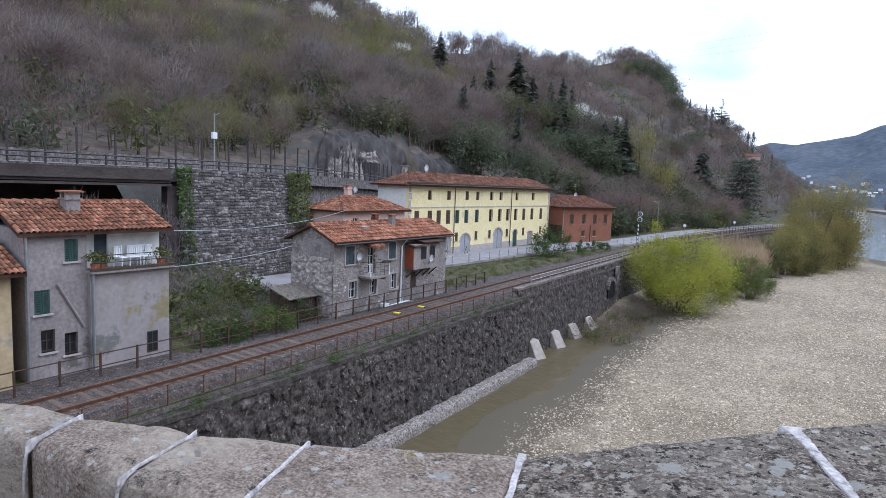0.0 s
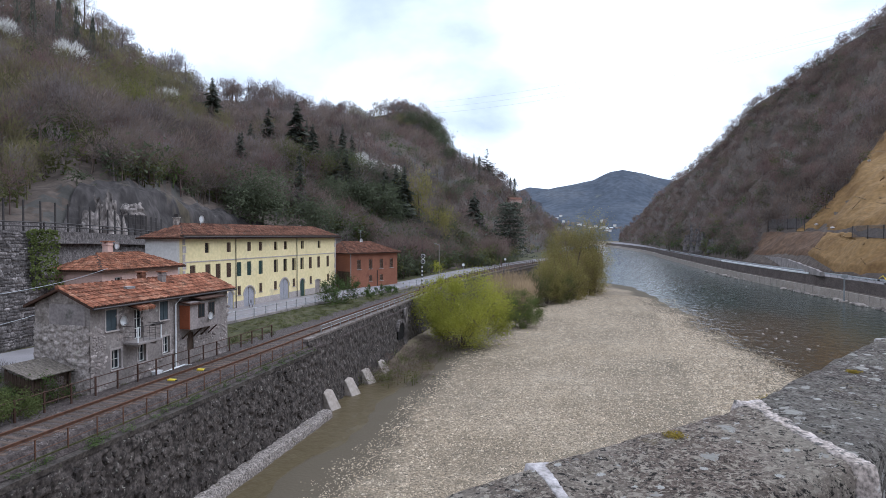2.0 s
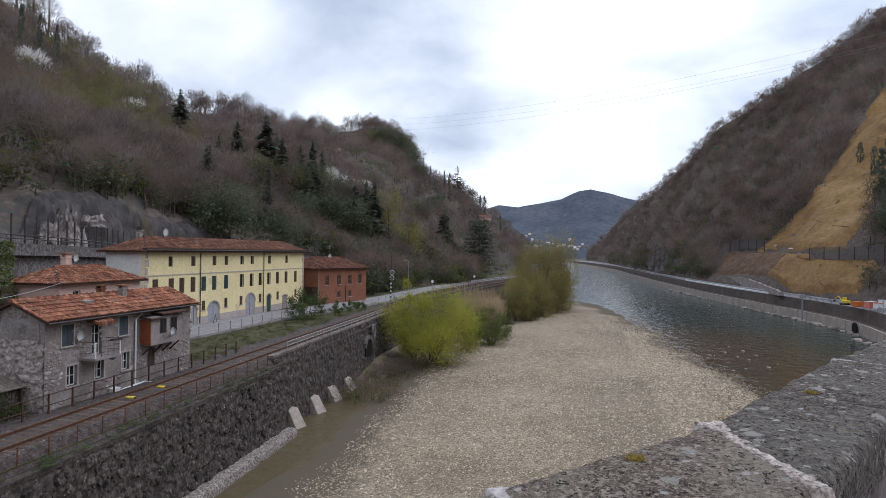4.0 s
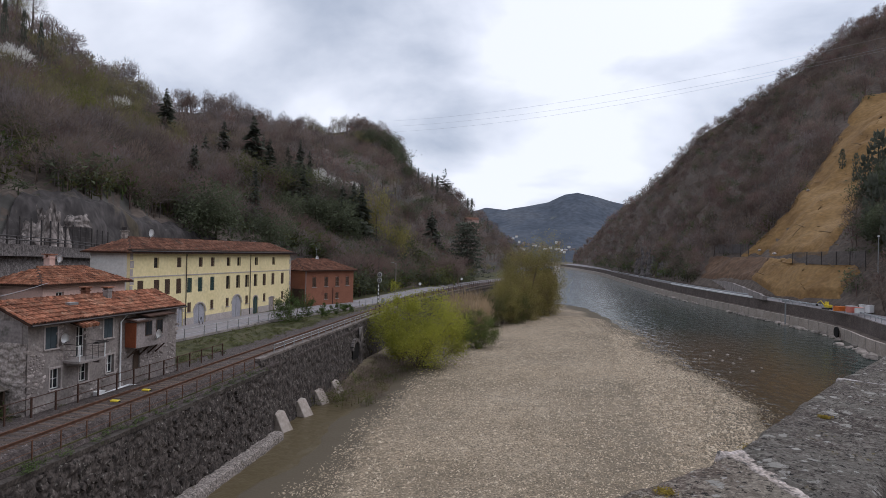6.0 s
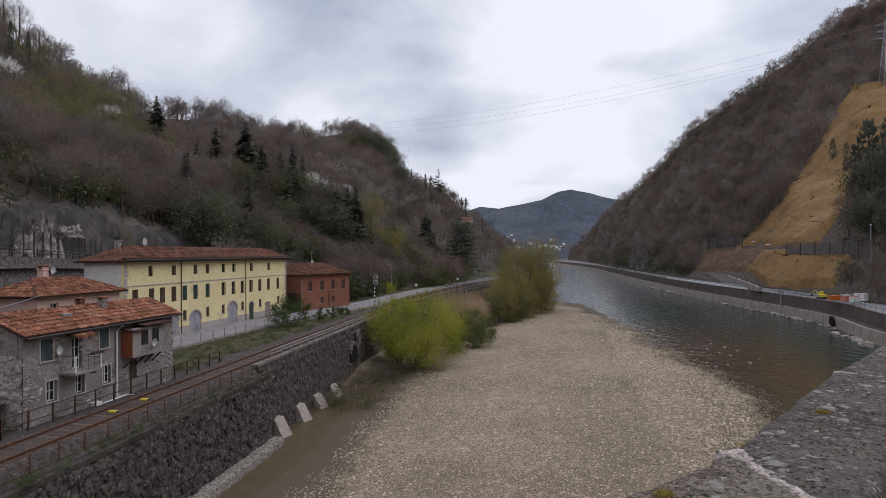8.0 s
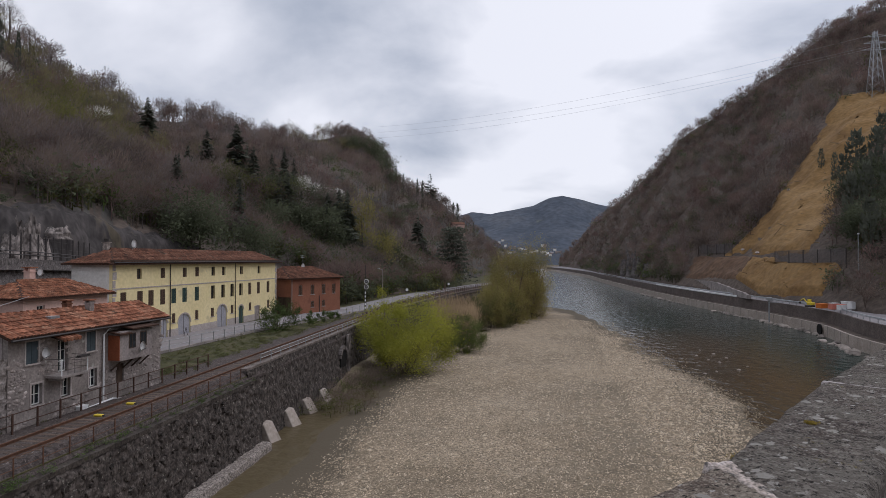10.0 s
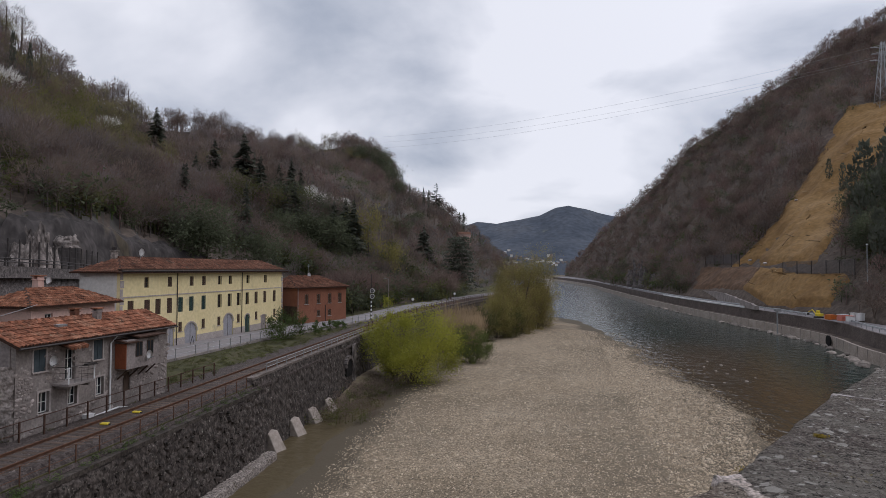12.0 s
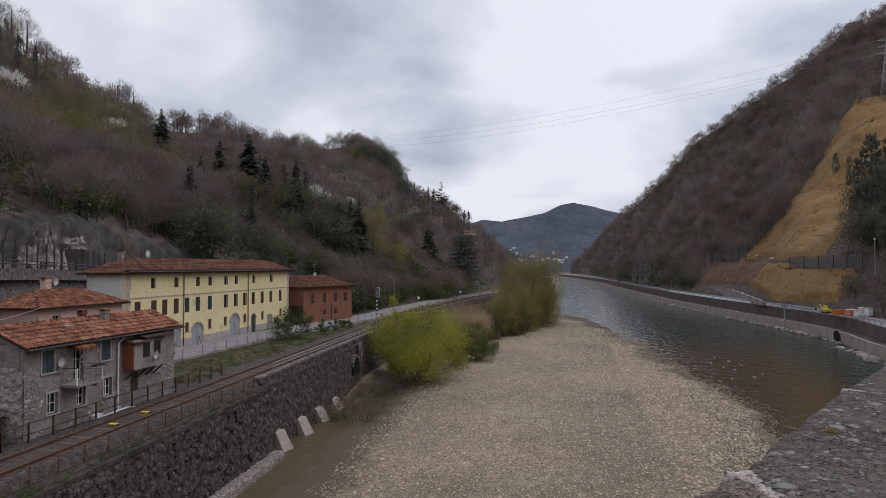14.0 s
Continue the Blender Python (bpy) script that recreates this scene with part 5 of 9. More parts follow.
def bare_template(seed, twigs=140, width=0.0165, spread=0.36):
    """A leafless tree one metre high: a forked trunk under a rounded crown of fine twigs."""
    rng = np.random.default_rng(seed)
    p = Pile()
    lean = rng.normal(0, 0.03, 2)
    fork = np.array([lean[0], lean[1], rng.uniform(0.26, 0.4)])
    p.add(*stick((0, 0, -0.05), fork, 0.015, 0.011, rng))
    mid = np.array([lean[0], lean[1], 0.56])
    size = np.array([spread, spread, 0.41])
    # the crown is a cluster of lobes, each fed by a limb
    lobes = 7
    u = rng.normal(size=(lobes, 3))
    u /= np.linalg.norm(u, axis=1, keepdims=True)
    u[:, 2] = np.abs(u[:, 2]) * 1.0 - 0.38
    lobe = mid + u * size * rng.uniform(0.45, 0.72, (lobes, 1))
    d = lobe - fork
    long = np.linalg.norm(d, axis=1, keepdims=True)
    side = np.cross(d / long, rng.normal(size=(lobes, 3)))
    side /= np.linalg.norm(side, axis=1, keepdims=True)
    V = np.stack([fork - side * 0.006, fork + side * 0.006, fork + d * 1.25], axis=1).reshape(-1, 3)
    p.add(V, np.arange(3 * lobes).reshape(-1, 3))
    n = twigs
    w = rng.normal(size=(n, 3))
    w /= np.linalg.norm(w, axis=1, keepdims=True)
    st = lobe[rng.integers(0, lobes, n)] + w * rng.uniform(0.2, 1.0, (n, 1)) ** 0.5 * size * 0.42
    out = st - (fork + [0, 0, 0.05])
    out /= np.linalg.norm(out, axis=1, keepdims=True)
    out = out + rng.normal(0, 0.38, (n, 3)) + [0, 0, 0.18]
    out /= np.linalg.norm(out, axis=1, keepdims=True)
    p.add(*slivers(st, out, 0.105, width, rng))
    return p.done()


def leaf_tris(centres, size, rng):
    """Single three-cornered leaves."""
    n = len(centres)
    a = rng.normal(size=(n, 3))
    a /= np.linalg.norm(a, axis=1, keepdims=True)
    c = np.cross(a, rng.normal(size=(n, 3)))
    c /= np.linalg.norm(c, axis=1, keepdims=True) + 1e-9
    s = size * rng.uniform(0.6, 1.35, (n, 1))
    V = np.stack([centres - a * s, centres + c * s * 0.8, centres + a * s], axis=1).reshape(-1, 3)
    return V, np.arange(3 * n).reshape(-1, 3)


def shrub_template(seed, leaves=90, size=0.10, tall=1.0, clumps=7, loose=0.13):
    """A leafy crown about one metre across and tall metres high, on a short stem."""
    rng = np.random.default_rng(seed)
    p = Pile()
    p.add(*stick((0, 0, -0.1), (0, 0, 0.35 * tall), 0.025, 0.015, rng))
    cs = np.stack([rng.normal(0, 0.22, clumps), rng.normal(0, 0.22, clumps), rng.uniform(0.25, 0.85, clumps) * tall], axis=1)
    n = leaves
    c = cs[rng.integers(0, clumps, n)] + rng.normal(0, loose, (n, 3)) * [1, 1, tall * 0.8]
    c[:, 2] = np.maximum(c[:, 2], 0.04)
    p.add(*leaf_tris(c, size, rng))
    return p.done()


def conifer_template(seed, boughs=260, narrow=0.25, droop=0.35):
    """A fir one metre high: many drooping boughs at uneven heights, longer towards the foot."""
    rng = np.random.default_rng(seed)
    p = Pile()
    p.add(*stick((0, 0, -0.05), (0, 0, 0.97), 0.012, 0.003, rng))
    n = boughs
    h = 0.07 + 0.91 * rng.uniform(0, 1, n) ** 1.25
    r = narrow * (1 - h) ** 0.8 * rng.uniform(0.3, 1.25, n) + 0.012
    a = rng.uniform(0, 6.28, n)
    base = np.stack([np.zeros(n), np.zeros(n), h + 0.012], axis=1)
    for k in range(3):
        aa = a + rng.normal(0, 0.16, n)
        f = rng.uniform(0.55, 1.0, n)
        tip = np.stack([np.cos(aa) * r * f, np.sin(aa) * r * f, h - r * f * droop + rng.normal(0, 0.006, n)], axis=1)
        w = np.stack([-np.sin(aa), np.cos(aa), rng.normal(0, 0.35, n)], axis=1) * (r * 0.16)[:, None]
        mid = base + (tip - base) * 0.62
        V = np.stack([base + (tip - base) * 0.1, mid + w, tip, mid - w], axis=1).reshape(-1, 3)
        i = np.arange(n)[:, None] * 4
        p.add(V, np.concatenate([i + [[0, 1, 2]], i + [[0, 2, 3]]]))
    return p.done()


def cypress_template(seed):
    rng = np.random.default_rng(seed)
    p = Pile()
    p.add(*stick((0, 0, -0.05), (0, 0, 0.9), 0.012, 0.003, rng))
    n = 190
    h = rng.uniform(0.05, 1.0, n)
    r = 0.068 * np.sin(np.pi * np.clip(h * 0.9 + 0.08, 0, 1)) ** 0.6 * rng.uniform(0.5, 1.15, n)
    a = rng.uniform(0, 6.28, n)
    c = np.stack([np.cos(a) * r, np.sin(a) * r, h], axis=1)
    d = np.stack([np.cos(a) * 0.25, np.sin(a) * 0.25, np.ones(n)], axis=1)
    p.add(*slivers(c, d / np.linalg.norm(d, axis=1, keepdims=True), 0.075, 0.035, rng))
    return p.done()


def scatter(name, templates, places, mat, label, seed):
    """Sets turned and scaled copies of the templates at places (x, y, z, height, width) into one mesh."""
    rng = np.random.default_rng(seed)
    p = Pile()
    for x, y, z, h, w in places:
        v, f = templates[rng.integers(0, len(templates))]
        a = rng.uniform(0, 6.28)
        c, s = math.cos(a), math.sin(a)
        q = np.empty_like(v)
        q[:, 0], q[:, 1], q[:, 2] = (v[:, 0] * c - v[:, 1] * s) * w + x, (v[:, 0] * s + v[:, 1] * c) * w + y, v[:, 2] * h + z
        p.add(q, f)
    V, F = p.done()
    return tagged(mesh_np(name, V, F, mat), label, "woodland", kind="stuff")


# the bare strips of the right hill: lowest and highest elevation, then the left and right edge as (elevations, azimuths)
SLIDES = {
    "upper": (0.36, 12.8, ([0.35, 1.5, 2.65, 5.0, 6.6, 8.1, 12.8], [-14.55, -15.6, -16.8, -18.5, -19.5, -20.4, -22.9]), ([0.2, 0.63, 2.45, 4.06, 7.0, 10.5, 12.8], [-18.6, -20.6, -21.7, -22.7, -23.9, -26.2, -27.5])),
    "lower": (-3.0, 0.14, ([-3.0, -2.25, -1.49, -0.6, 0.1], [-17.3, -16.1, -15.2, -16.1, -16.8]), ([-3.0, -1.74, -0.75, -0.5, 0.1], [-21.5, -22.25, -22.95, -18.9, -18.2])),
    "foot": (-1.75, 0.3, ([-1.6, 0.3], [-11.3, -12.2]), ([-1.49, -0.6, 0.1], [-15.5, -16.4, -17.0])),
}


def in_slide(az, el):
    """Whether a direction falls on the bare landslide strip of the right hill."""
    for name in ("upper", "lower"):
        e0, e1, left, right = SLIDES[name]
        if e0 - 0.6 < el < e1 and np.interp(el, *right) < az < np.interp(el, *left):
            return True
    return -23.4 < az < -14.6 and -0.9 < el < 0.9


def elevation(p):
    return math.degrees(math.atan2(p.z - EYE_Z, math.hypot(p.x, p.y)))


rng = np.random.default_rng(11)
groups = {k: [] for k in ("brown", "grey", "red", "olive", "dark", "green")}
budding = []


def seed_hill(hill, a0, a1, n, weights, low):
    for _ in range(n):
        az = rng.uniform(a0, a1)
        s = rng.uniform(0.0, 1.06) ** 0.9
        if s < 0.065 and 25 < az < 46.5 and hill is hill_l or s < 0.075 and hill.cliff(az) > 1.5 and rng.random() > 0.55:
            continue
        p = hill.at(az, s)
        el = elevation(p)
        if hill is hill_r and (in_slide(az, el + 0.6) or -16.4 < az < -11.4 and el < 0.2):
            continue
        patch = noise.noise(Vector((p.x * 0.018, p.y * 0.018, 4.0 + hill.seed)))
        wgt = dict(weights)
        wgt["olive"] *= max(0.1, 1 + 2.5 * patch)
        wgt["dark"] *= max(0.1, 1 - 2.5 * noise.noise(Vector((p.x * 0.02, p.y * 0.02, 9.0))))
        keys = list(wgt)
        w = np.array([wgt[k] for k in keys])
        kind = keys[rng.choice(len(keys), p=w / w.sum())]
        tall = rng.uniform(7.0, 12.0) * (0.65 if s < low else 1.0) * (1.0 if hill is hill_l else 0.82)
        if kind in ("brown", "grey", "red"):
            green = kind != "red" and hill is hill_l and noise.noise(Vector((p.x * 0.022, p.y * 0.022, 12.0))) + (0.06 if az > 36 else -0.10) > 0.16
            (budding if green and rng.random() < 0.65 else groups[kind]).append((p.x, p.y, p.z - 0.3, tall, tall * rng.uniform(0.85, 1.2)))
        else:
            h = rng.uniform(2.5, 6.0)
            groups[kind].append((p.x, p.y, p.z - 0.3, h, h * rng.uniform(0.9, 1.5)))


seed_hill(hill_l, 3.6, 76, 4700, {"brown": 4.6, "grey": 3.0, "red": 1.1, "olive": 0.8, "dark": 1.2, "green": 0.4}, 0.12)
seed_hill(hill_r, -29, -0.6, 3400, {"brown": 5, "grey": 0.8, "red": 2.2, "olive": 0.3, "dark": 1.1, "green": 0.1}, 0.05)
for hill, a0, a1, n, s1, wts in ((hill_l, 9.5, 24.5, 620, 0.20, (4, 2, 1, 4, 4, 1)), (hill_l, 24.5, 44, 520, 0.17, (5, 2, 1.5, 2.5, 3, 0.5)), (hill_r, -11.0, -2.5, 340, 0.16, (3, 2, 1, 2, 5, 0.5))):
    for _ in range(n):
        az, s = rng.uniform(a0, a1), s1 * rng.random()
        if s < hill.cliff(az) * 0.0085:
            continue
        p = hill.at(az, s)
        kind = list(groups)[rng.choice(6, p=np.array(wts) / sum(wts))]
        h = rng.uniform(6, 9) if kind in ("brown", "grey", "red") else rng.uniform(3, 7)
        groups[kind].append((p.x, p.y, p.z - 0.3, h, h * rng.uniform(0.9, 1.3)))
for _ in range(260):
    az, s = rng.uniform(38, 74), rng.uniform(0.08, 0.75)
    p = hill_l.at(az, s)
    if noise.noise(Vector((p.x * 0.03, p.y * 0.03, 2.0))) < 0.05:
        continue
    h = rng.uniform(3, 6.5)
    groups["olive" if rng.random() < 0.6 else "green"].append((p.x, p.y, p.z - 0.3, h, h * rng.uniform(1.0, 1.5)))
for _ in range(760):
    az = rng.uniform(9, 66)
    p = hill_l.at(az, rng.uniform(0.88, 1.03))
    h = rng.uniform(4.5, 8.5)
    groups[("brown", "grey")[rng.integers(0, 2)]].append((p.x, p.y, p.z - 0.3, h, h * rng.uniform(0.9, 1.25)))
for _ in range(120):
    az = rng.uniform(14.8, 20.5)
    p = hill_l.at(az, rng.uniform(0.92, 1.02))
    h = rng.uniform(5.5, 9.0)
    groups[("brown", "grey")[rng.integers(0, 2)]].append((p.x, p.y, p.z - 0.8, h, h * rng.uniform(1.0, 1.3)))
for _ in range(640):
    az = rng.uniform(-29, -1.5)
    p = hill_r.at(az, rng.uniform(0.84, 1.01))
    h = rng.uniform(4.5, 7.0)
    groups[("brown", "red", "brown")[rng.integers(0, 3)]].append((p.x, p.y, p.z - 0.3, h, h * rng.uniform(1.0, 1.4)))
for _ in range(520):
    az = rng.uniform(8.6, 21.5)
    foot = float(np.interp(az, hill_l.cols[0], hill_l.cols[3]))
    near = 150 if az < 12 else 122 if az < 16 else 112
    p = polar(az, rng.uniform(near, foot + 6), 5.2)
    if p.x > -31.5 - 6.5 * (p.y < 150) + 0.24 * max(0.0, p.y - 150):
        continue
    kind = ("dark", "dark", "olive", "brown", "brown", "red")[rng.integers(0, 6)]
    h = rng.uniform(6, 10) if kind in ("brown", "red") else rng.uniform(2.5, 6.5)
    groups[kind].append((p.x, p.y, 5.1, h, h * rng.uniform(0.9, 1.3)))
bare = [bare_template(s) for s in range(9)]
fine_bare = [bare_template(30 + s, 220, 0.0088) for s in range(7)]
show_bare = [bare_template(60 + s, 900, 0.0042, 0.34) for s in range(4)]
near_groups = {}
for kind in ("brown", "grey", "red"):
    near_groups[kind] = [q for q in groups[kind] if math.hypot(q[0], q[1]) < 165 and q[0] < 0]
    groups[kind] = [q for q in groups[kind] if not (math.hypot(q[0], q[1]) < 165 and q[0] < 0)]
    scatter("near_woodland_" + kind, fine_bare, near_groups[kind], M["twig_" + kind], "bare %s deciduous trees above the houses" % kind, 21)
shrubs = [shrub_template(40 + s, 110, 0.066, 1.0, 10) for s in range(6)]
M["twig_bud"] = wood("budding_leaves", [(0.15, 0.132, 0.066), (0.20, 0.178, 0.09), (0.24, 0.21, 0.112)])
scatter("budding_woodland", fine_bare, budding, M["twig_bud"], "trees in first olive-green bud on the slopes", 22)
scatter("woodland_brown", bare, groups["brown"], M["twig_brown"], "bare brown deciduous woodland on the slopes", 1)
scatter("woodland_grey", bare, groups["grey"], M["twig_grey"], "bare grey deciduous woodland on the slopes", 2)
scatter("woodland_red", bare, groups["red"], M["twig_red"], "reddish budding woodland on the slopes", 3)
scatter("thicket_olive", shrubs, groups["olive"], M["leaf_olive"], "olive green thicket under the trees", 4)
scatter("thicket_dark", shrubs, groups["dark"], M["leaf_dark"], "dark evergreen thicket on the slopes", 5)
scatter("thicket_green", shrubs, groups["green"], M["leaf_green"], "fresh green shrubs on the slopes", 6)


# single trees that stand out on the slopes
def lone_tree(name, label, p, height, width, crown, mat, group=""):
    t = tagged(empty(name, Matrix.Translation(p)), label, "tree", group)
    rg = np.random.default_rng(int(abs(p.x * 13 + p.y * 7)))
    part("trunk", tube(bmesh.new(), [(0, 0, -0.6), (0.02 * height, 0, height * 0.3), (0, 0.01 * height, height * 0.7)], [height * 0.022, height * 0.015, height * 0.006], 6), M["bark"], t)
    v, f = crown
    a = rg.uniform(0, 6.28)
    q = np.array(v)
    q = np.stack([(v[:, 0] * math.cos(a) - v[:, 1] * math.sin(a)) * width, (v[:, 0] * math.sin(a) + v[:, 1] * math.cos(a)) * width, v[:, 2] * height], axis=1)
    ob = mesh_np("crown", q, f, mat)
    ob.parent = t
    return t


def on_hill(hill, az, el):
    return hill.at(az, hill.seek(az, el))


firs = [conifer_template(70 + k, 380, 0.235 + 0.03 * (k % 3), 0.30) for k in range(4)]
slim = [conifer_template(80 + k, 300, 0.17, 0.3) for k in range(3)]
ragged = [conifer_template(86 + k, 150, 0.33, -0.12) for k in range(2)]
cyps = [cypress_template(90 + k) for k in range(3)]
for k, (az, el, h) in enumerate([(36.2, 8.8, 18), (31.5, 7.2, 13), (29.0, 6.6, 16), (27.6, 5.0, 14), (26.0, 5.4, 12), (33.0, 6.0, 11), (24.6, 3.0, 13), (21.0, 0.6, 15), (19.2, 0.2, 17), (20.0, 1.4, 14), (12.6, -0.6, 17)]):
    lone_tree("fir_tree", "dark green conical fir among bare trees", on_hill(hill_l, az, el), h, h * 1.35, firs[k % 4], M["conifer"], "firs on the slope")
for k, (az, el, h) in enumerate([(11.5, 5.0, 21), (12.3, 5.0, 13)]):
    lone_tree("spruce_tree", "ragged dark spruce on the ridge", on_hill(hill_l, az, el), h, h, ragged[k % 2], M["conifer"], "spruces on the ridge")
for k, (az, el, h) in enumerate([(50.3, 14.2, 13), (49.3, 14.0, 13), (47.6, 14.0, 14), (46.4, 13.9, 14), (45.3, 13.2, 14), (15.6, 7.0, 13), (14.7, 6.6, 12), (14.0, 6.0, 11), (12.7, 5.0, 14), (12.2, 4.6, 15), (9.3, 3.0, 15), (8.9, 2.8, 16), (7.4, 1.6, 13)]):
    lone_tree("cypress_tree", "slender dark cypress on the slope", on_hill(hill_l, az, el), h, h * 0.75, cyps[k % 3], M["conifer"], "cypresses")
rgf = np.random.default_rng(71)
for k in range(9):
    az, el, h = rgf.uniform(20.5, 34.5), rgf.uniform(1.5, 7.2), rgf.uniform(9, 15)
    lone_tree("fir_tree", "slim dark fir among bare trees", on_hill(hill_l, az, el), h, h * rgf.uniform(0.95, 1.3), (slim + firs)[k % 7], M["conifer"], "firs on the slope")
white_crowns = [bare_template(120 + k, 1300, 0.0105, 0.40) for k in range(3)]
for k, (az, el, h) in enumerate([(51.3, 13.2, 10), (47.2, 12.2, 11), (46.0, 11.6, 8), (40.0, 10.0, 10), (22.9, 4.6, 10), (21.6, 5.0, 8), (20.2, 4.4, 9)]):
    lone_tree("cherry_tree", "white blossoming wild cherry on the slope", on_hill(hill_l, az, el), h, h * 1.05, white_crowns[k % 3], M["blossom"], "blossoming trees")
for k, (az, s, h) in enumerate([(49.2, 0.96, 16), (48.0, 0.99, 17), (46.9, 0.98, 18), (45.9, 0.98, 17), (44.6, 0.98, 11), (43.2, 0.98, 12), (39.6, 0.98, 13), (38.4, 0.97, 14), (37.4, 0.97, 11), (34.6, 0.99, 12), (33.2, 0.98, 11), (31.0, 0.99, 12), (29.6, 0.98, 10), (28.2, 0.98, 12), (26.4, 0.99, 11), (25.2, 0.98, 10)]):
    lone_tree("bare_tree", "tall leafless tree standing out on the ridge", hill_l.at(az, s), h, h * 1.05, show_bare[k % 4], M["twig_grey"], "leafless ridge trees")
lime_crowns = [shrub_template(140 + k, 1700, 0.026, 1.0, 20) for k in range(3)]
for k, (az, el, h, w) in enumerate([(17.9, -0.4, 17, 9), (16.0, -1.2, 12, 9), (42.2, 8.6, 12, 8), (41.6, 11.0, 12, 9), (39.2, 9.6, 10, 8), (45.0, 11.4, 10, 11), (30.0, 4.8, 10, 11), (28.6, 4.6, 9, 10), (26.8, 4.2, 9, 11), (24.8, 4.2, 9, 10), (15.4, -0.6, 11, 8), (33.6, 5.6, 8, 10)]):
    lone_tree("budding_tree", "tree in fresh yellow-green leaf at the foot of the slope", on_hill(hill_l, az, el), h, w, lime_crowns[k % 3], M["leaf_olive"] if k > 5 else M["leaf_spring"] if k > 1 else M["leaf_yellow"], "trees in fresh leaf")
# dark evergreen oaks on the crag
oak = [shrub_template(160 + k, 2300, 0.032, 1.0, 26) for k in range(2)]
for k, (az, el, h) in enumerate([(16.9, 9.2, 11), (16.3, 8.6, 12), (15.7, 7.6, 11), (15.4, 6.6, 9), (16.6, 7.6, 10), (17.8, 9.8, 9), (18.9, 9.8, 9), (24.0, 1.4, 10), (22.6, 0.8, 11), (21.6, 1.8, 9), (26.5, 1.6, 9)]):
    lone_tree("evergreen_oak", "dense dark evergreen oak", on_hill(hill_l, az, el), h, h * 1.1, oak[k % 2], M["leaf_dark"], "evergreen oaks")
for k in range(14):
    az, el, h = rgf.uniform(13.0, 33.0), rgf.uniform(-0.8, 4.6), rgf.uniform(6, 10)
    lone_tree("evergreen_oak", "dark evergreen oak on the wooded slope", on_hill(hill_l, az, el), h, h * rgf.uniform(1.0, 1.3), oak[k % 2], M["leaf_dark"], "evergreen oaks")
for k, (az, el, h) in enumerate([(-23.6, 1.4, 15), (-23.1, 3.8, 13), (-23.9, 4.6, 16), (-24.6, 2.2, 15), (-25.2, 5.0, 15), (-24.8, -0.2, 12), (-26.0, 3.0, 15), (-26.6, 6.0, 14), (-25.6, 7.4, 13), (-22.5, 6.0, 9), (-21.6, 7.0, 7)]):
    lone_tree("cypress_tree", "tall dark cypress beside the landslide", on_hill(hill_r, az, el), h, h * (1.5 + 0.25 * (k % 3)), cyps[k % 3], M["conifer"], "cypresses beside the landslide")
rgo = np.random.default_rng(44)
for k in range(26):
    el = rgo.uniform(0.5, 5.5)
    edge = float(np.interp(el, [-2.0, 0.2, 3.8, 7.0], [-24.2, -23.6, -23.0, -24.9]))
    lone_tree("evergreen_oak", "dense dark evergreen oak beside the landslide", on_hill(hill_r, edge - 5.0 * rgo.random(), el), rgo.uniform(6, 9), rgo.uniform(6, 9), oak[k % 2], M["leaf_dark"], "evergreen oaks")


# cedar beside the far road
def cedar(p, height, radius):
    t = tagged(empty("cedar_tree", Matrix.Translation(p)), "broad dark cedar with flat layered boughs", "tree")
    part("trunk", tube(bmesh.new(), [(0, 0, -0.5), (0, 0, height * 0.5), (0, 0, height * 0.95)], [0.5, 0.35, 0.08], 8), M["bark"], t)
    rg = np.random.default_rng(5)
    pl = Pile()
    for k in range(13):
        h = height * (0.1 + 0.88 * k / 13)
        r = radius * (1 - 0.55 * (k / 13) ** 2.2) * rg.uniform(0.75, 1.12)
        for i in range(9):
            a = 6.28 * i / 9 + rg.uniform(-0.3, 0.3)
            n = 34
            d = rg.uniform(0.15, 1.0, n) * r * rg.uniform(0.7, 1.1)
            c = np.stack([np.cos(a + rg.normal(0, 0.12, n)) * d, np.sin(a + rg.normal(0, 0.12, n)) * d, h - d * 0.06 + rg.normal(0, 0.3, n)], axis=1)
            v, f = leaf_quads(c, 0.5, rg)
            v = v.reshape(-1, 4, 3)
            v[:, :, 2] = c[:, None, 2] + (v[:, :, 2] - c[:, None, 2]) * 0.65
            pl.add(v.reshape(-1, 3), f)
    V, F = pl.done()
    ob = mesh_np("crown", V, F, M["conifer"])
    ob.parent = t


cedar(polar(9.3, 196, 5.2), 20, 8.0)


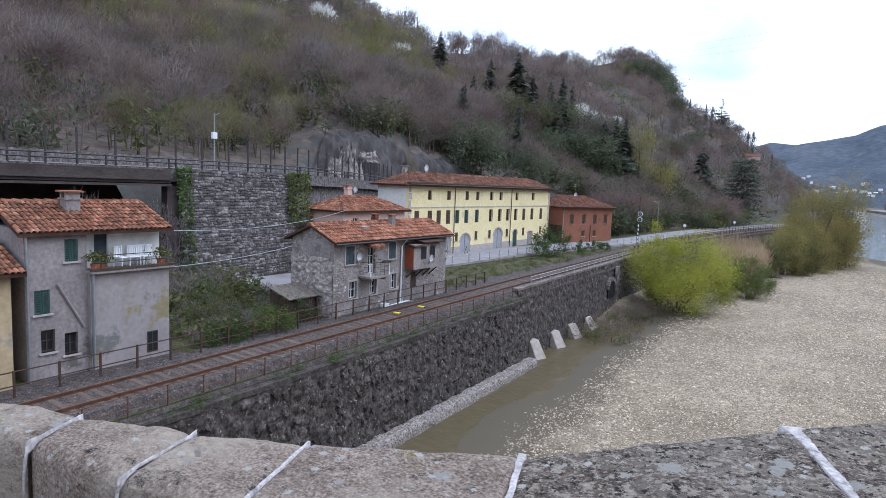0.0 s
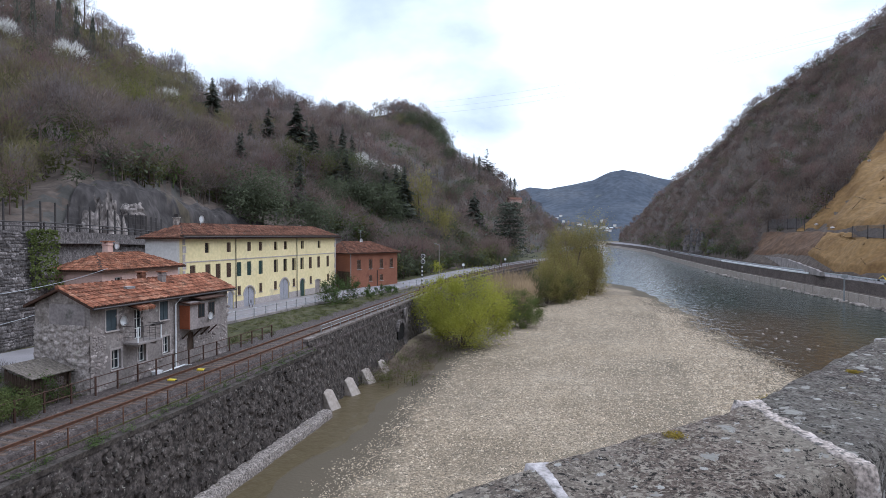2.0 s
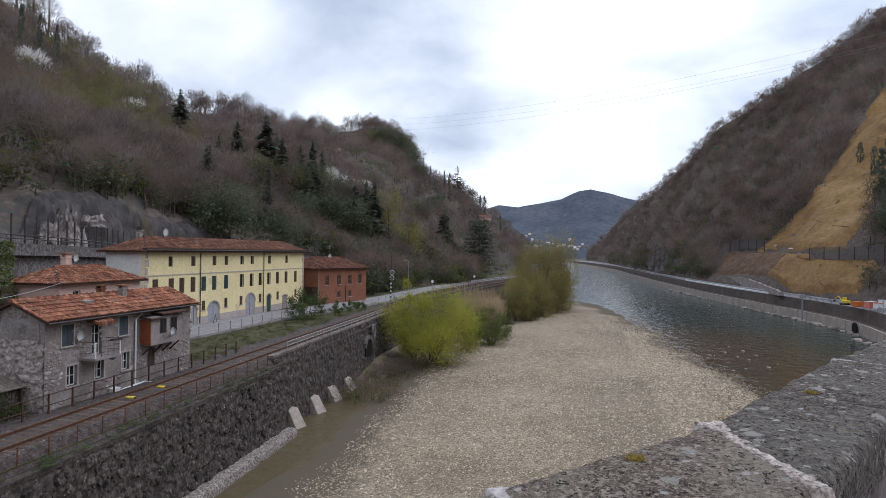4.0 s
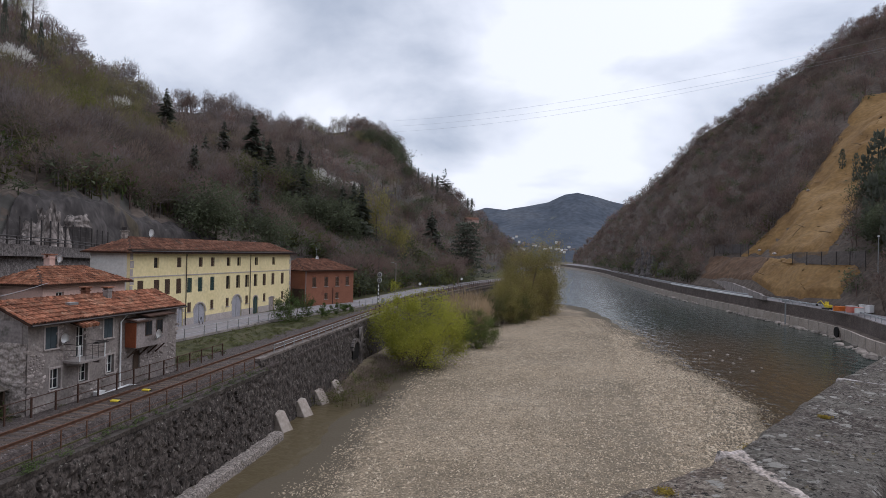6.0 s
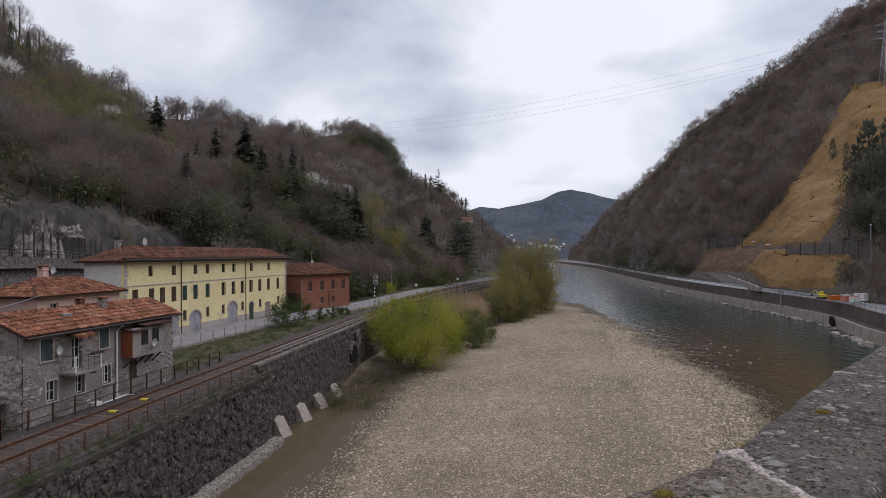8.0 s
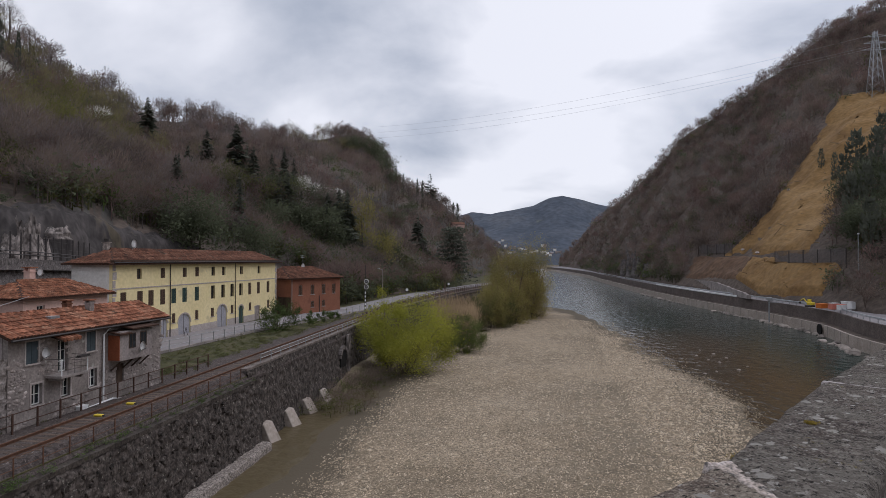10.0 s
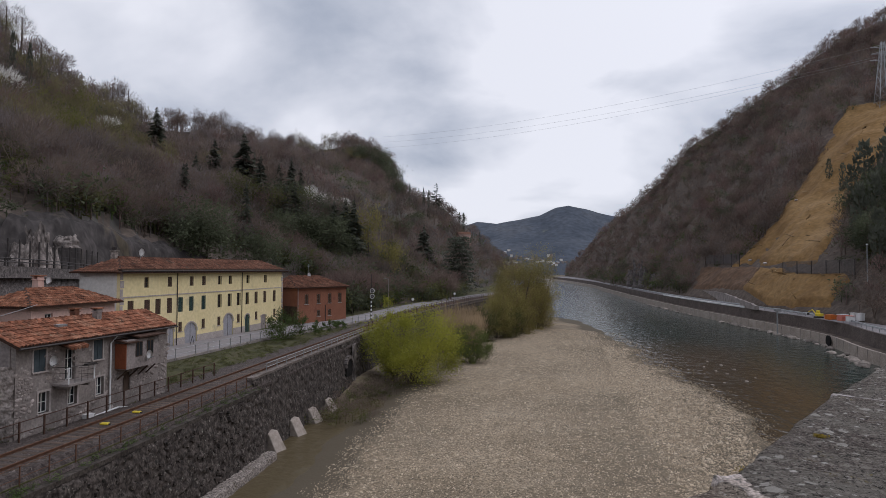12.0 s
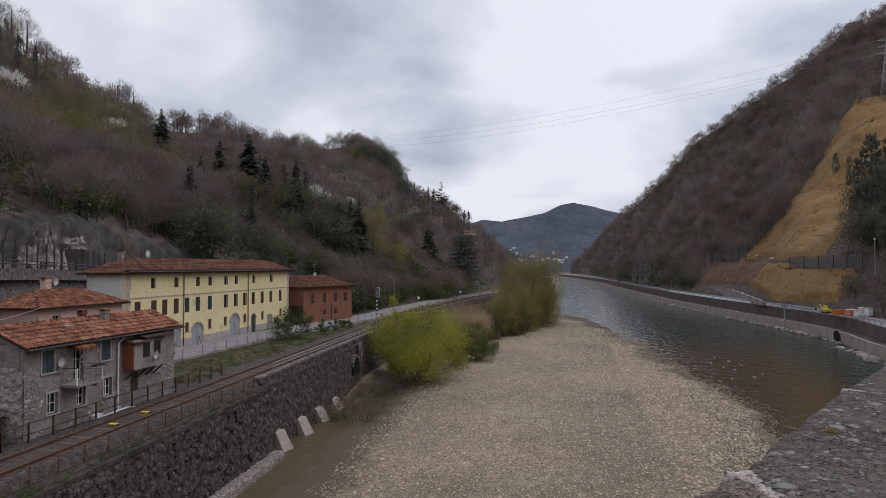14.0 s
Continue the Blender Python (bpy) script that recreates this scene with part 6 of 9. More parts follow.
# ---- bushes and trees on the river bank ----
def leafy(name, label, p, height, width, n_leaves, leaf, mat, seed, clumps=40, stems=7, twigs=500, low=0.08, twig_mat=None, group="", category="bush", loose=0.037):
    """A broad shrub of many stems with leaves in clumps near its outline."""
    t = tagged(empty(name, Matrix.Translation(p)), label, category, group)
    rg = np.random.default_rng(seed)
    u = rg.normal(size=(clumps, 3))
    u /= np.linalg.norm(u, axis=1, keepdims=True)
    r = rg.uniform(0.25, 1.12, (clumps, 1)) ** 0.6
    cs = u * r * [width / 2, width / 2, height / 2 * (1 - low)] + [0, 0, height * (0.5 + low / 2)]
    for k in range(stems):
        c = cs[k % clumps]
        bm = tube(bmesh.new(), [(rg.normal(0, 0.25), rg.normal(0, 0.25), -0.3), (c[0] * 0.35, c[1] * 0.35, c[2] * 0.45), tuple(c)], [0.09 * height / 8, 0.06 * height / 8, 0.02], 5)
        part("stem", bm, M["bark"], t)
    pl = Pile()
    pick = rg.integers(0, clumps, twigs)
    d = cs[pick] - [0, 0, height * 0.2]
    d = d / np.linalg.norm(d, axis=1, keepdims=True) + rg.normal(0, 0.4, (twigs, 3))
    pl.add(*slivers(cs[pick] * rg.uniform(0.45, 1.0, (twigs, 1)), d / np.linalg.norm(d, axis=1, keepdims=True), height * 0.13, 0.035, rg))
    V, F = pl.done()
    ob = mesh_np("twig_mass", V, F, twig_mat or M["twig_brown"])
    ob.parent = t
    ob["kind"] = "stuff"
    sz = rg.uniform(0.55, 1.3, clumps)
    pick = rg.integers(0, clumps, n_leaves)
    spread = (height + width) * loose
    c = cs[pick] + rg.normal(0, 1, (n_leaves, 3)) * spread * sz[pick][:, None]
    c[:, 2] = np.maximum(c[:, 2], 0.1)
    V, F = leaf_tris(c, leaf, rg)
    ob = mesh_np("foliage", V, F, mat)
    ob.parent = t
    ob["kind"] = "stuff"
    return t


leafy("willow_bush", "large yellow-green willow bush at the gravel's edge", Vector((-17.2, 70.8, -0.1)), 8.7, 10.2, 38000, 0.10, M["leaf_lime"], 27, 30, 14, 900, low=0.0, loose=0.050)
leafy("willow_bush", "tall yellow-green willow shoot beside the wall", Vector((-19.6, 71.5, 0.3)), 9.6, 4.6, 7600, 0.105, M["leaf_lime"], 22, 26, 6, 400)
leafy("laurel_bush", "low olive green bush behind the willow", Vector((-12.5, 86.5, 0.1)), 5.4, 5.6, 16000, 0.085, M["leaf_laurel"], 23, 44, 7, 300, low=0.0)
WILLOWS = [(-14.0, 113, 6.0, 6, "leaf_olive", 2400), (-12.0, 119, 8.0, 7, "leaf_yellow", 2600), (-10.6, 126, 11.0, 8.0, "leaf_willow", 2600), (-8.2, 133, 15.0, 8.5, "leaf_willow", 2800),
           (-6.0, 140, 17.5, 9.0, "leaf_willow", 3400), (-4.4, 146, 18.0, 8.5, "leaf_willow", 3400), (-4.6, 138, 9.5, 6.0, "leaf_willow", 2200), (-14.8, 158, 15.5, 4.5, "leaf_yellow", 1500), (-9.5, 152, 17.0, 9, "leaf_willow", 2200),
           (-12.6, 140, 11.5, 6, "leaf_yellow", 1900), (-7.6, 128, 7.0, 6.0, "leaf_yellow", 2200), (-9.8, 121, 6.0, 5.5, "leaf_olive", 2200)]
for k, (x, y, h, w, mat, n) in enumerate(WILLOWS):
    leafy("willow_tree", "riverbank willow with brown twigs and budding leaves", Vector((x, y, 0.2)), h, w, int(n * 4.2), 0.12, M[mat], 200 + k, 90, 9, 900, low=-0.05, twig_mat=M["twig_willow"], group="riverbank willows", category="tree")
leafy("garden_shrub", "round green shrub between road and railway", Vector((-31.8, 67.5, 5.2)), 3.4, 4.8, 6500, 0.085, M["leaf_green"], 31, 44, 8, 260, low=0.0)
for k, (x, y, h, w) in enumerate([(-30.6, 73.5, 1.5, 2.2), (-30.0, 77.5, 1.4, 2.0), (-29.7, 80.5, 1.0, 1.6)]):
    leafy("garden_shrub", "low dark shrub beside the railway", Vector((x, y, 5.2)), h * 1.15, w * 1.2, 1500, 0.075, M["leaf_green"], 33 + k, 16, 4, 120, low=0.0)

# dry reeds on the bank
pl = Pile()
rg = np.random.default_rng(3)
n = 5200
az, far = np.radians(rg.uniform(7.3, 10.8, n)), rg.uniform(97, 120, n)
st = np.stack([-np.sin(az) * far, np.cos(az) * far, np.full(n, 0.4)], axis=1)
d = np.stack([rg.normal(0, 0.16, n), rg.normal(0, 0.16, n), np.ones(n)], axis=1) * rg.uniform(0.62, 1.22, (n, 1)) * (0.8 + (far[:, None] - 97) / 90)
pl.add(*slivers(st, d, 5.4, 0.07, rg))
tops = st + d * 4.6
pl.add(*slivers(tops - d * 0.8, d + rg.normal(0, 0.35, (n, 3)), 1.2, 0.14, rg))
V, F = pl.done()
tagged(mesh_np("reed_bed", V, F, M["cane"]), "dry tan reeds on the river bank", "reeds", kind="stuff")
# brushwood and weeds along the foot of the far wall
places = []
for _ in range(260):
    yy = rg.uniform(50, 110)
    places.append((track_x(yy) + rg.uniform(2.2, 7.5), yy, 0.1, rg.uniform(0.5, 1.6), rg.uniform(0.8, 2.0)))
scatter("bank_brush", [shrub_template(300 + k, 60, 0.07) for k in range(3)] + [bare_template(310, 90, 0.02)], places, M["leaf_olive"], "low brush and weeds on the river bank", 8)
scatter("bank_bramble", [bare_template(311 + k, 120, 0.02, 0.5) for k in range(3)], [(a + 0.5, b + 1, 0.1, c * 1.4, d * 1.2) for a, b, _, c, d in places], M["twig_brown"], "brown brambles on the river bank", 9)


M["rubble_dark"] = material("dark_rubble", [(0.07, 0.065, 0.06), (0.135, 0.128, 0.12), (0.23, 0.22, 0.205)], 3.0, 0.95, bump=0.06, bump_scale=5.0, fine=(8.0, 0.5))
M["girder"] = material("stained_girder", [(0.045, 0.038, 0.034), (0.085, 0.072, 0.063)], 0.5, 0.92, fine=(5.0, 0.25), stretch=(1, 1, 3))
M["yellow_paint"] = material("yellow_paint", [(0.62, 0.50, 0.04), (0.72, 0.60, 0.06)], 4.0, 0.55)
M["shed_roof"] = material("mossy_sheet", [(0.08, 0.072, 0.056), (0.13, 0.118, 0.095), (0.19, 0.175, 0.15)], 2.5, 0.95, bump=0.03, fine=(6.0, 0.4), stretch=(1, 3, 1))
M["pale_streak"] = material("lime_streaked_stone", [(0.05, 0.045, 0.04), (0.12, 0.11, 0.10), (0.36, 0.34, 0.31)], 2.2, 0.95, bump=0.04, bump_scale=8.0, fine=(8.0, 0.5), stretch=(1, 1, 0.3), coords="World")
# Near-black painted on solid shapes for the shade inside drain and outfall.
M["void"] = material("void_shade", [(0.008, 0.008, 0.008), (0.014, 0.013, 0.012)], 2.0, 1.0)
M["mud"] = material("river_mud", [(0.15, 0.122, 0.082), (0.20, 0.168, 0.118), (0.165, 0.16, 0.08)], 0.4, 0.95, bump=0.05, bump_scale=2.0, fine=(3.0, 0.3))


# ---- upper road, retaining walls and girder behind the houses ----
upper_edge = spline([(-43.5, -45, 13.75), (-42.3, 5, 13.8), (-42.0, 26, 13.85), (-42.6, 36, 13.85), (-46.0, 46, 13.7), (-50.5, 56, 13.45), (-57, 70, 13.0), (-66, 90, 12.4)], 1.0)
tagged(obj("upper_road", sweep(upper_edge, [(-0.35, 0.0), (-7.0, 0.1), (-9.0, 0.1), (-9.0, -1.0), (-0.35, -1.0)], None, ""), M["rubble_dark"]), "road on a ledge above the houses", kind="structure")
wall_main = [p for p in upper_edge if 25.2 <= p.y <= 37.0]
retaining_wall = tagged(obj("retaining_wall", sweep([Vector((p.x, p.y, 0)) for p in wall_main], [(0.0, 13.75), (0.9, 4.6), (-1.2, 4.6), (-1.2, 13.75)], None, ""), M["mortar"]), "tall dark coursed stone retaining wall", kind="structure")
wall_back = [Vector((p.x - 1.2, p.y, 0)) for p in upper_edge if 36.4 <= p.y <= 92]
back_wall = tagged(obj("retaining_wall_back", sweep(wall_back, [(0.0, 13.1), (0.5, 4.6), (-6.0, 4.6), (-6.0, 12.6)], None, ""), M["rubble_dark"]), "grey rubble retaining wall behind the houses", kind="structure")
part("ledge", sweep(wall_back, [(0.30, 10.0), (0.42, 10.0), (0.40, 10.25), (0.1, 10.25)], None, ""), M["girder"], back_wall, "dark weathered stone ledge")
girder_line = [Vector((p.x, p.y, 0)) for p in upper_edge if -45 <= p.y <= 25.2]
girder = tagged(obj("road_girder", sweep(girder_line, [(0.1, 13.7), (0.1, 12.75), (-0.5, 12.6), (-0.5, 13.7)], None, ""), M["girder"]), "dark weathered concrete road girder", "girder")
part("girder_lip", sweep(girder_line, [(0.28, 13.1), (0.28, 12.95), (0.1, 12.95), (0.1, 13.1)], None, ""), M["girder"], girder)
part("girder_lip", sweep(girder_line, [(0.28, 12.68), (0.28, 12.52), (-0.5, 12.52), (-0.5, 12.6), (0.1, 12.68)], None, ""), M["girder"], girder)
for y in (-20, 0, 10, 24.4):
    part("pier", boxes((-42.9, -42.1, y, y + 0.8, 4.6, 12.5)), M["girder"], girder)
tagged(obj("undercroft_bank", sweep([Vector((p.x, p.y, 0)) for p in girder_line], [(-1.0, 4.6), (-3.0, 7.5), (-6.5, 11.2), (-8.0, 12.6), (-8.0, 4.6)], None, ""), M["litter"]), "dark overgrown bank under the road girder", kind="structure")
low_wall = [p for p in upper_edge if p.y < 60]
tagged(obj("upper_parapet", sweep(low_wall, [(-6.4, 0.05), (-6.4, 0.95), (-7.0, 0.95), (-7.0, 0.05)], None, ""), M["rubble_dark"]), "low rubble wall along the upper road", kind="structure")


def rail_fence(name, label, line, heights, spacing, post_h, r_post, r_rail, mat, group="", square=True):
    """A fence along a line: upright posts and thin rails, every one a part."""
    t = tagged(empty(name), label, "fence", group)
    dist, last, i0 = 0.0, None, 0
    posts = []
    for p in line:
        if last is None or (p - last).length >= spacing:
            posts.append(p)
            last = p
    bm = bmesh.new()
    box(bm, -r_post, r_post, -r_post, r_post, 0, post_h)
    ob = part("post", bm, mat, t)
    ob.location = posts[0]
    for p in posts[1:]:
        o = ob.copy()
        scene.collection.objects.link(o)
        o.parent = t
        o.location = p
    for h in heights:
        part("rail", tube(bmesh.new(), [p + Vector((0, 0, h)) for p in line[::2]] if len(line) > 6 else [p + Vector((0, 0, h)) for p in line], r_rail, 5), mat, t)
    return t


up_line = [p + Vector((-0.1, 0, 0)) for p in upper_edge if -40 <= p.y <= 66]
rail_fence("road_railing", "dark two-bar steel railing on the upper road's edge", up_line, (0.35, 0.65), 4.0, 0.7, 0.05, 0.05, M["metal_dark"])
rail_fence("tall_fence", "row of tall dark fence posts with wires on the upper road", [p + Vector((-0.35, 0, 0)) for p in up_line], (1.2, 1.9), 1.75, 2.35, 0.05, 0.008, M["metal_dark"])


def lamp_post(p, h):
    t = tagged(empty("camera_pole", Matrix.Translation(p)), "thin grey pole with a pale equipment box", "pole")
    part("mast", tube(bmesh.new(), [(0, 0, 0), (0, 0, h)], [0.07, 0.045], 7), M["metal_grey"], t)
    part("equipment_box", boxes((-0.12, 0.12, -0.2, 0.2, h * 0.55, h * 0.55 + 0.5), bevel=0.02), M["white_paint"], t)
    part("arm", tube(bmesh.new(), [(0, 0, h * 0.95), (0.5, 0.1, h)], 0.03, 5), M["metal_grey"], t)


lamp_post(Vector((-42.6, 28.6, 13.85)), 4.4)

# ivy on the retaining wall
rg = np.random.default_rng(77)


def ivy(name, label, x, y0, y1, z0, z1, n, mat):
    yy, zz = rg.uniform(y0, y1, n), z1 - (z1 - z0) * rg.uniform(0, 1, n) ** 1.3
    xx = x + 0.9 * (13.75 - zz) / 9.15 + rg.uniform(0.0, 0.28, n)
    v, f = leaf_quads(np.stack([xx, yy, zz], axis=1), 0.16, rg)
    ob = mesh_np(name, v, f, mat)
    return tagged(ob, label, "ivy", kind="stuff")


ivy("ivy", "green ivy hanging down the retaining wall", -42.35, 35.6, 38.2, 9.4, 13.9, 900, M["leaf_laurel"])
ivy("ivy", "dark ivy on the edge of the retaining wall", -42.05, 25.0, 26.2, 6.0, 13.9, 700, M["leaf_green"])
# overgrown gardens between the houses
places, tw = [], []
for _ in range(170):
    y = rg.uniform(15.8, 24.3)
    x = rg.uniform(-34, -25.4)
    h = rg.uniform(0.5, 1.7) * (1.0 if x > -30 else 1.4)
    places.append((x, y, 5.15, h, h * rg.uniform(1.0, 1.6)))
for _ in range(160):
    y, x = rg.uniform(-20, 25), rg.uniform(-41.0, -32.5)
    h = rg.uniform(0.8, 3.4)
    (places if rg.random() < 0.6 else tw).append((x, y, 5.15, h, h * 1.1))
for _ in range(120):
    p = upper_edge[int(rg.integers(5, 70))]
    tw.append((p.x + rg.uniform(0.3, 1.5), p.y, 5.2 + rg.uniform(0, 3), rg.uniform(2.5, 5.5), rg.uniform(2, 4)))
garden_t = [shrub_template(400 + k, 110, 0.075, 1.0, 9) for k in range(4)]
scatter("garden_thicket", garden_t, places[::2], M["leaf_olive"], "overgrown green garden shrubs between the houses", 12)
scatter("garden_brush", garden_t, places[1::4], M["leaf_green"], "green shrubs between the houses", 15)
tw += [(x, y, z, h * 1.3, w * 1.1) for x, y, z, h, w in places[1::2]]
scatter("garden_saplings", [bare_template(420 + k, 150, 0.012, 0.35) for k in range(4)], tw, M["twig_grey"], "bare saplings and brambles behind the houses", 13)
places = [(track_x(y) - rg.uniform(2.3, 3.6), y, 5.2, rg.uniform(0.15, 0.45), rg.uniform(0.4, 0.9)) for y in rg.uniform(15, 90, 160)] + [(x, y, 5.2, rg.uniform(0.12, 0.35), rg.uniform(0.4, 0.9)) for x, y in zip(rg.uniform(-33.6, -27.4, 420), rg.uniform(38, 78, 420)) if x < track_x(y) - 3.2]
scatter("verge_weeds", garden_t[:2], places, M["leaf_olive"], "weeds along the railway verge", 14)
places = [(track_x(y) + rg.uniform(1.85, 2.45), y, 4.93, rg.uniform(0.12, 0.4), rg.uniform(0.25, 0.7)) for y in rg.uniform(4, 41, 70)]
scatter("coping_weeds", garden_t[:2], places, M["leaf_green"], "green weeds on the river wall's coping", 16)
# climbing shrub over the trackside rail
leafy("garden_shrub", "dense green garden shrub beside the cottage", Vector((-26.3, 22.3, 5.1)), 1.7, 3.2, 1800, 0.07, M["leaf_green"], 51, 24, 5, 160)
leafy("garden_shrub", "leafy garden shrub over the trackside fence", Vector((-25.4, 20.2, 5.2)), 1.5, 2.8, 3000, 0.06, M["leaf_laurel"], 55, 26, 5, 160, low=0.0)
leafy("garden_shrub", "low green shrub beside the trackside fence", Vector((-25.2, 17.2, 5.2)), 1.1, 2.4, 2200, 0.055, M["leaf_green"], 56, 22, 5, 160, low=0.0)
leafy("garden_shrub", "straggling garden bush with bare stems", Vector((-27.0, 18.2, 5.1)), 2.6, 3.4, 1500, 0.07, M["leaf_olive"], 52, 24, 9, 400)


def lean_to():
    t = tagged(empty("garden_shed", pose(-27.4, 22.6, 5.1) @ Matrix.Diagonal((0.8, 0.8, 0.8, 1))), "small timber lean-to shed with a mossy sheet roof", "shed")
    part("roof_sheet", boxes((-1.0, 1.5, -0.4, 2.6, 0, 0.06), m=Matrix.Translation((0, 0, 2.35)) @ Matrix.Rotation(radians(15), 4, "Y")), M["shed_roof"], t)
    for k in range(9):
        part("board", boxes((1.0, 1.05, -0.2 + k * 0.3, 0.08 + k * 0.3, 0, 1.85)), M["wood_dark"], t)
    for k in range(6):
        part("board", boxes((-0.8 + k * 0.3, -0.53 + k * 0.3, -0.25, -0.2, 0, 2.3 - k * 0.08)), M["wood_dark"], t)
    for x, z in ((-0.8, 2.45), (1.2, 1.95)):
        for y in (-0.2, 2.4):
            part("corner_post", boxes((x - 0.06, x + 0.06, y - 0.06, y + 0.06, 0, z)), M["wood_dark"], t)


lean_to()

# pale crag above the upper road: upright fractured slabs
def crag(p, wide, high, deep, turn, seed, mat, label):
    nu, nv = 26, 30
    vs, fs = [], []
    for i in range(nu + 1):
        for j in range(nv + 1):
            u, v = i / nu * 2 - 1, j / nv
            edge = 1 - 0.35 * v - 0.25 * noise.noise(Vector((v * 2.5, seed, 1)))
            c = Vector((u * wide * 0.85, v * high * 0.7, seed))
            dist, pts = noise.voronoi(c)
            crack = min(1.0, (dist[1] - dist[0]) * 4)
            out = deep * (1 - u * u) ** 0.5 * (1 - 0.75 * v ** 2.5) + 0.22 * noise.cell(pts[0] * 3.7) + 0.22 * (crack - 1) + 0.22 * noise.noise(c * 2.4) + 0.10 * noise.noise(c * 7)
            top = high * v * (1 + 0.28 * noise.noise(Vector((u * 1.8, seed, 4))) + 0.10 * noise.noise(Vector((u * 6, seed, 7))))
            vs.append((out, u * wide * edge, top - 1.0))
    for i in range(nu):
        for j in range(nv):
            a = i * (nv + 1) + j
            fs.append((a, a + nv + 1, a + nv + 2, a + 1))
    ob = tagged(mesh_np("rock_outcrop", vs, fs, mat), label, "rock", "rock outcrops")
    ob.matrix_world = Matrix.Translation(p) @ Matrix.Rotation(radians(turn), 4, "Z")


for k, (az, d, z, wide, high, deep) in enumerate(((45.5, 82.8, 13.6, 1.5, 3.8, 1.6), (44.5, 83.4, 13.8, 1.7, 5.2, 1.5), (43.6, 84.4, 13.6, 1.1, 3.2, 1.3), (42.6, 87.5, 17.0, 1.6, 1.5, 1.2))):
    crag(polar(az, d, z), wide, high, deep, -62 + 5 * k % 17, k * 4.7, M["rock"], "pale grey fractured rock outcrop above the upper road")

# netted rock face at the foot of the slope
vs, fs = [], []
n_az, n_up = 150, 12
for i in range(n_az + 1):
    az = 30.0 + (47.5 - 30.0) * i / n_az
    top = 0.058 + 0.02 * noise.noise(Vector((az * 0.35, 2.0, 0))) + 0.008 * noise.noise(Vector((az * 1.7, 5.0, 0)))
    top *= min(1.0, (az - 30.0) / 4, (47.6 - az) / 2)
    for j in range(n_up + 1):
        p = hill_l.at(az, top * j / n_up)
        vs.append(p - Vector((p.x, p.y, 0)).normalized() * (0.35 if j < n_up else -0.2) + Vector((0, 0, 0.15 if j < n_up else -0.3)))
for i in range(n_az):
    for j in range(n_up):
        a = i * (n_up + 1) + j
        fs.append((a, a + 1, a + n_up + 2, a + n_up + 1))
tagged(mesh_np("netted_slope", vs, fs, M["rock_net"], smooth=True), "dark grey netted rock face behind the houses", kind="structure")

# ---- railway furniture ----
left_line = [Vector((track_x(y) - 2.05, y, 5.42)) for y in np.arange(2, 43, 0.75)]
rail_fence("trackside_fence", "rusty two-rail steel fence beside the track", left_line, (0.5, 1.0), 1.5, 1.04, 0.034, 0.026, M["rust_dark"])
right_line = [Vector((track_x(y) + 1.85, y, 4.98)) for y in np.arange(-14, 41, 0.75)]
rail_fence("wall_fence", "rusty steel railing along the river wall", right_line, (0.5, 0.95), 1.5, 0.97, 0.02, 0.015, M["rust"])
far_rail = [Vector((track_x(y) + 1.55, y, 5.72)) for y in np.arange(44, 74, 1.0)]
rail_fence("far_railing", "grey galvanised railing on the far river wall", far_rail, (0.3, 0.6), 2.0, 0.62, 0.03, 0.025, M["metal_grey"])
brown_rail = [Vector((track_x(y) + 1.55, y, 5.72)) for y in np.arange(75, 180, 1.0)]
rail_fence("bank_railing", "weathered brown three-bar railing beside the railway", brown_rail, (0.35, 0.7, 1.05), 2.0, 1.1, 0.05, 0.045, M["rust_dark"])
road_side = [Vector((-34.3, 47, 5.3)), *[Vector((x, y, 5.3)) for x, y in ((-34.2, 50), (-34.1, 54), (-34.0, 58), (-33.9, 62), (-33.6, 66), (-33.0, 70), (-32.4, 74), (-31.9, 78), (-31.3, 82), (-30.9, 86), (-30.4, 90), (-30.0, 96), (-29.8, 104), (-29.6, 112))]]
road_side = spline(road_side, 1.0)
rail_fence("road_fence", "grey mesh fence between road and railway", road_side, (0.5, 1.0), 2.0, 1.05, 0.03, 0.022, M["metal_grey"])
tagged(obj("road_kerb", sweep(road_side, [(-0.25, -0.05), (-0.25, 0.18), (0.02, 0.18), (0.02, -0.05)], None, ""), M["concrete"]), "pale concrete kerb along the road", kind="structure")

for y in (27.9, 30.5):
    t = tagged(empty("track_magnet", pose(track_x(y) - 0.1, y, RAIL_Z - 0.12, 0, 0, 3)), "yellow signalling plate between the rails", "track plate", "yellow track plates")
    part("plate", boxes((-0.25, 0.2, -0.12, 0.12, 0, 0.09), bevel=0.02), M["yellow_paint"], t)
    part("clamp", boxes((0.2, 0.3, -0.05, 0.05, 0.02, 0.07)), M["metal_dark"], t)
t = tagged(empty("cable_trough", pose(-25.45, 29.9, 5.35)), "white angled pipe lying beside the track", "pipe")
part("pipe", tube(bmesh.new(), [(0.05, 0, 0.06), (0.0, 1.5, 0.12), (0.0, 2.0, 0.14), (0.45, 2.2, 0.1)], 0.06, 7), M["white_paint"], t)
t = tagged(empty("trackside_box", pose(-25.45, 29.5, 5.35)), "small white equipment box beside the track", "box")
part("case", boxes((-0.2, 0.2, -0.25, 0.25, 0, 0.25), bevel=0.02), M["white_paint"], t)
part("lid", boxes((-0.22, 0.22, -0.27, 0.27, 0.252, 0.29)), M["white_paint"], t)


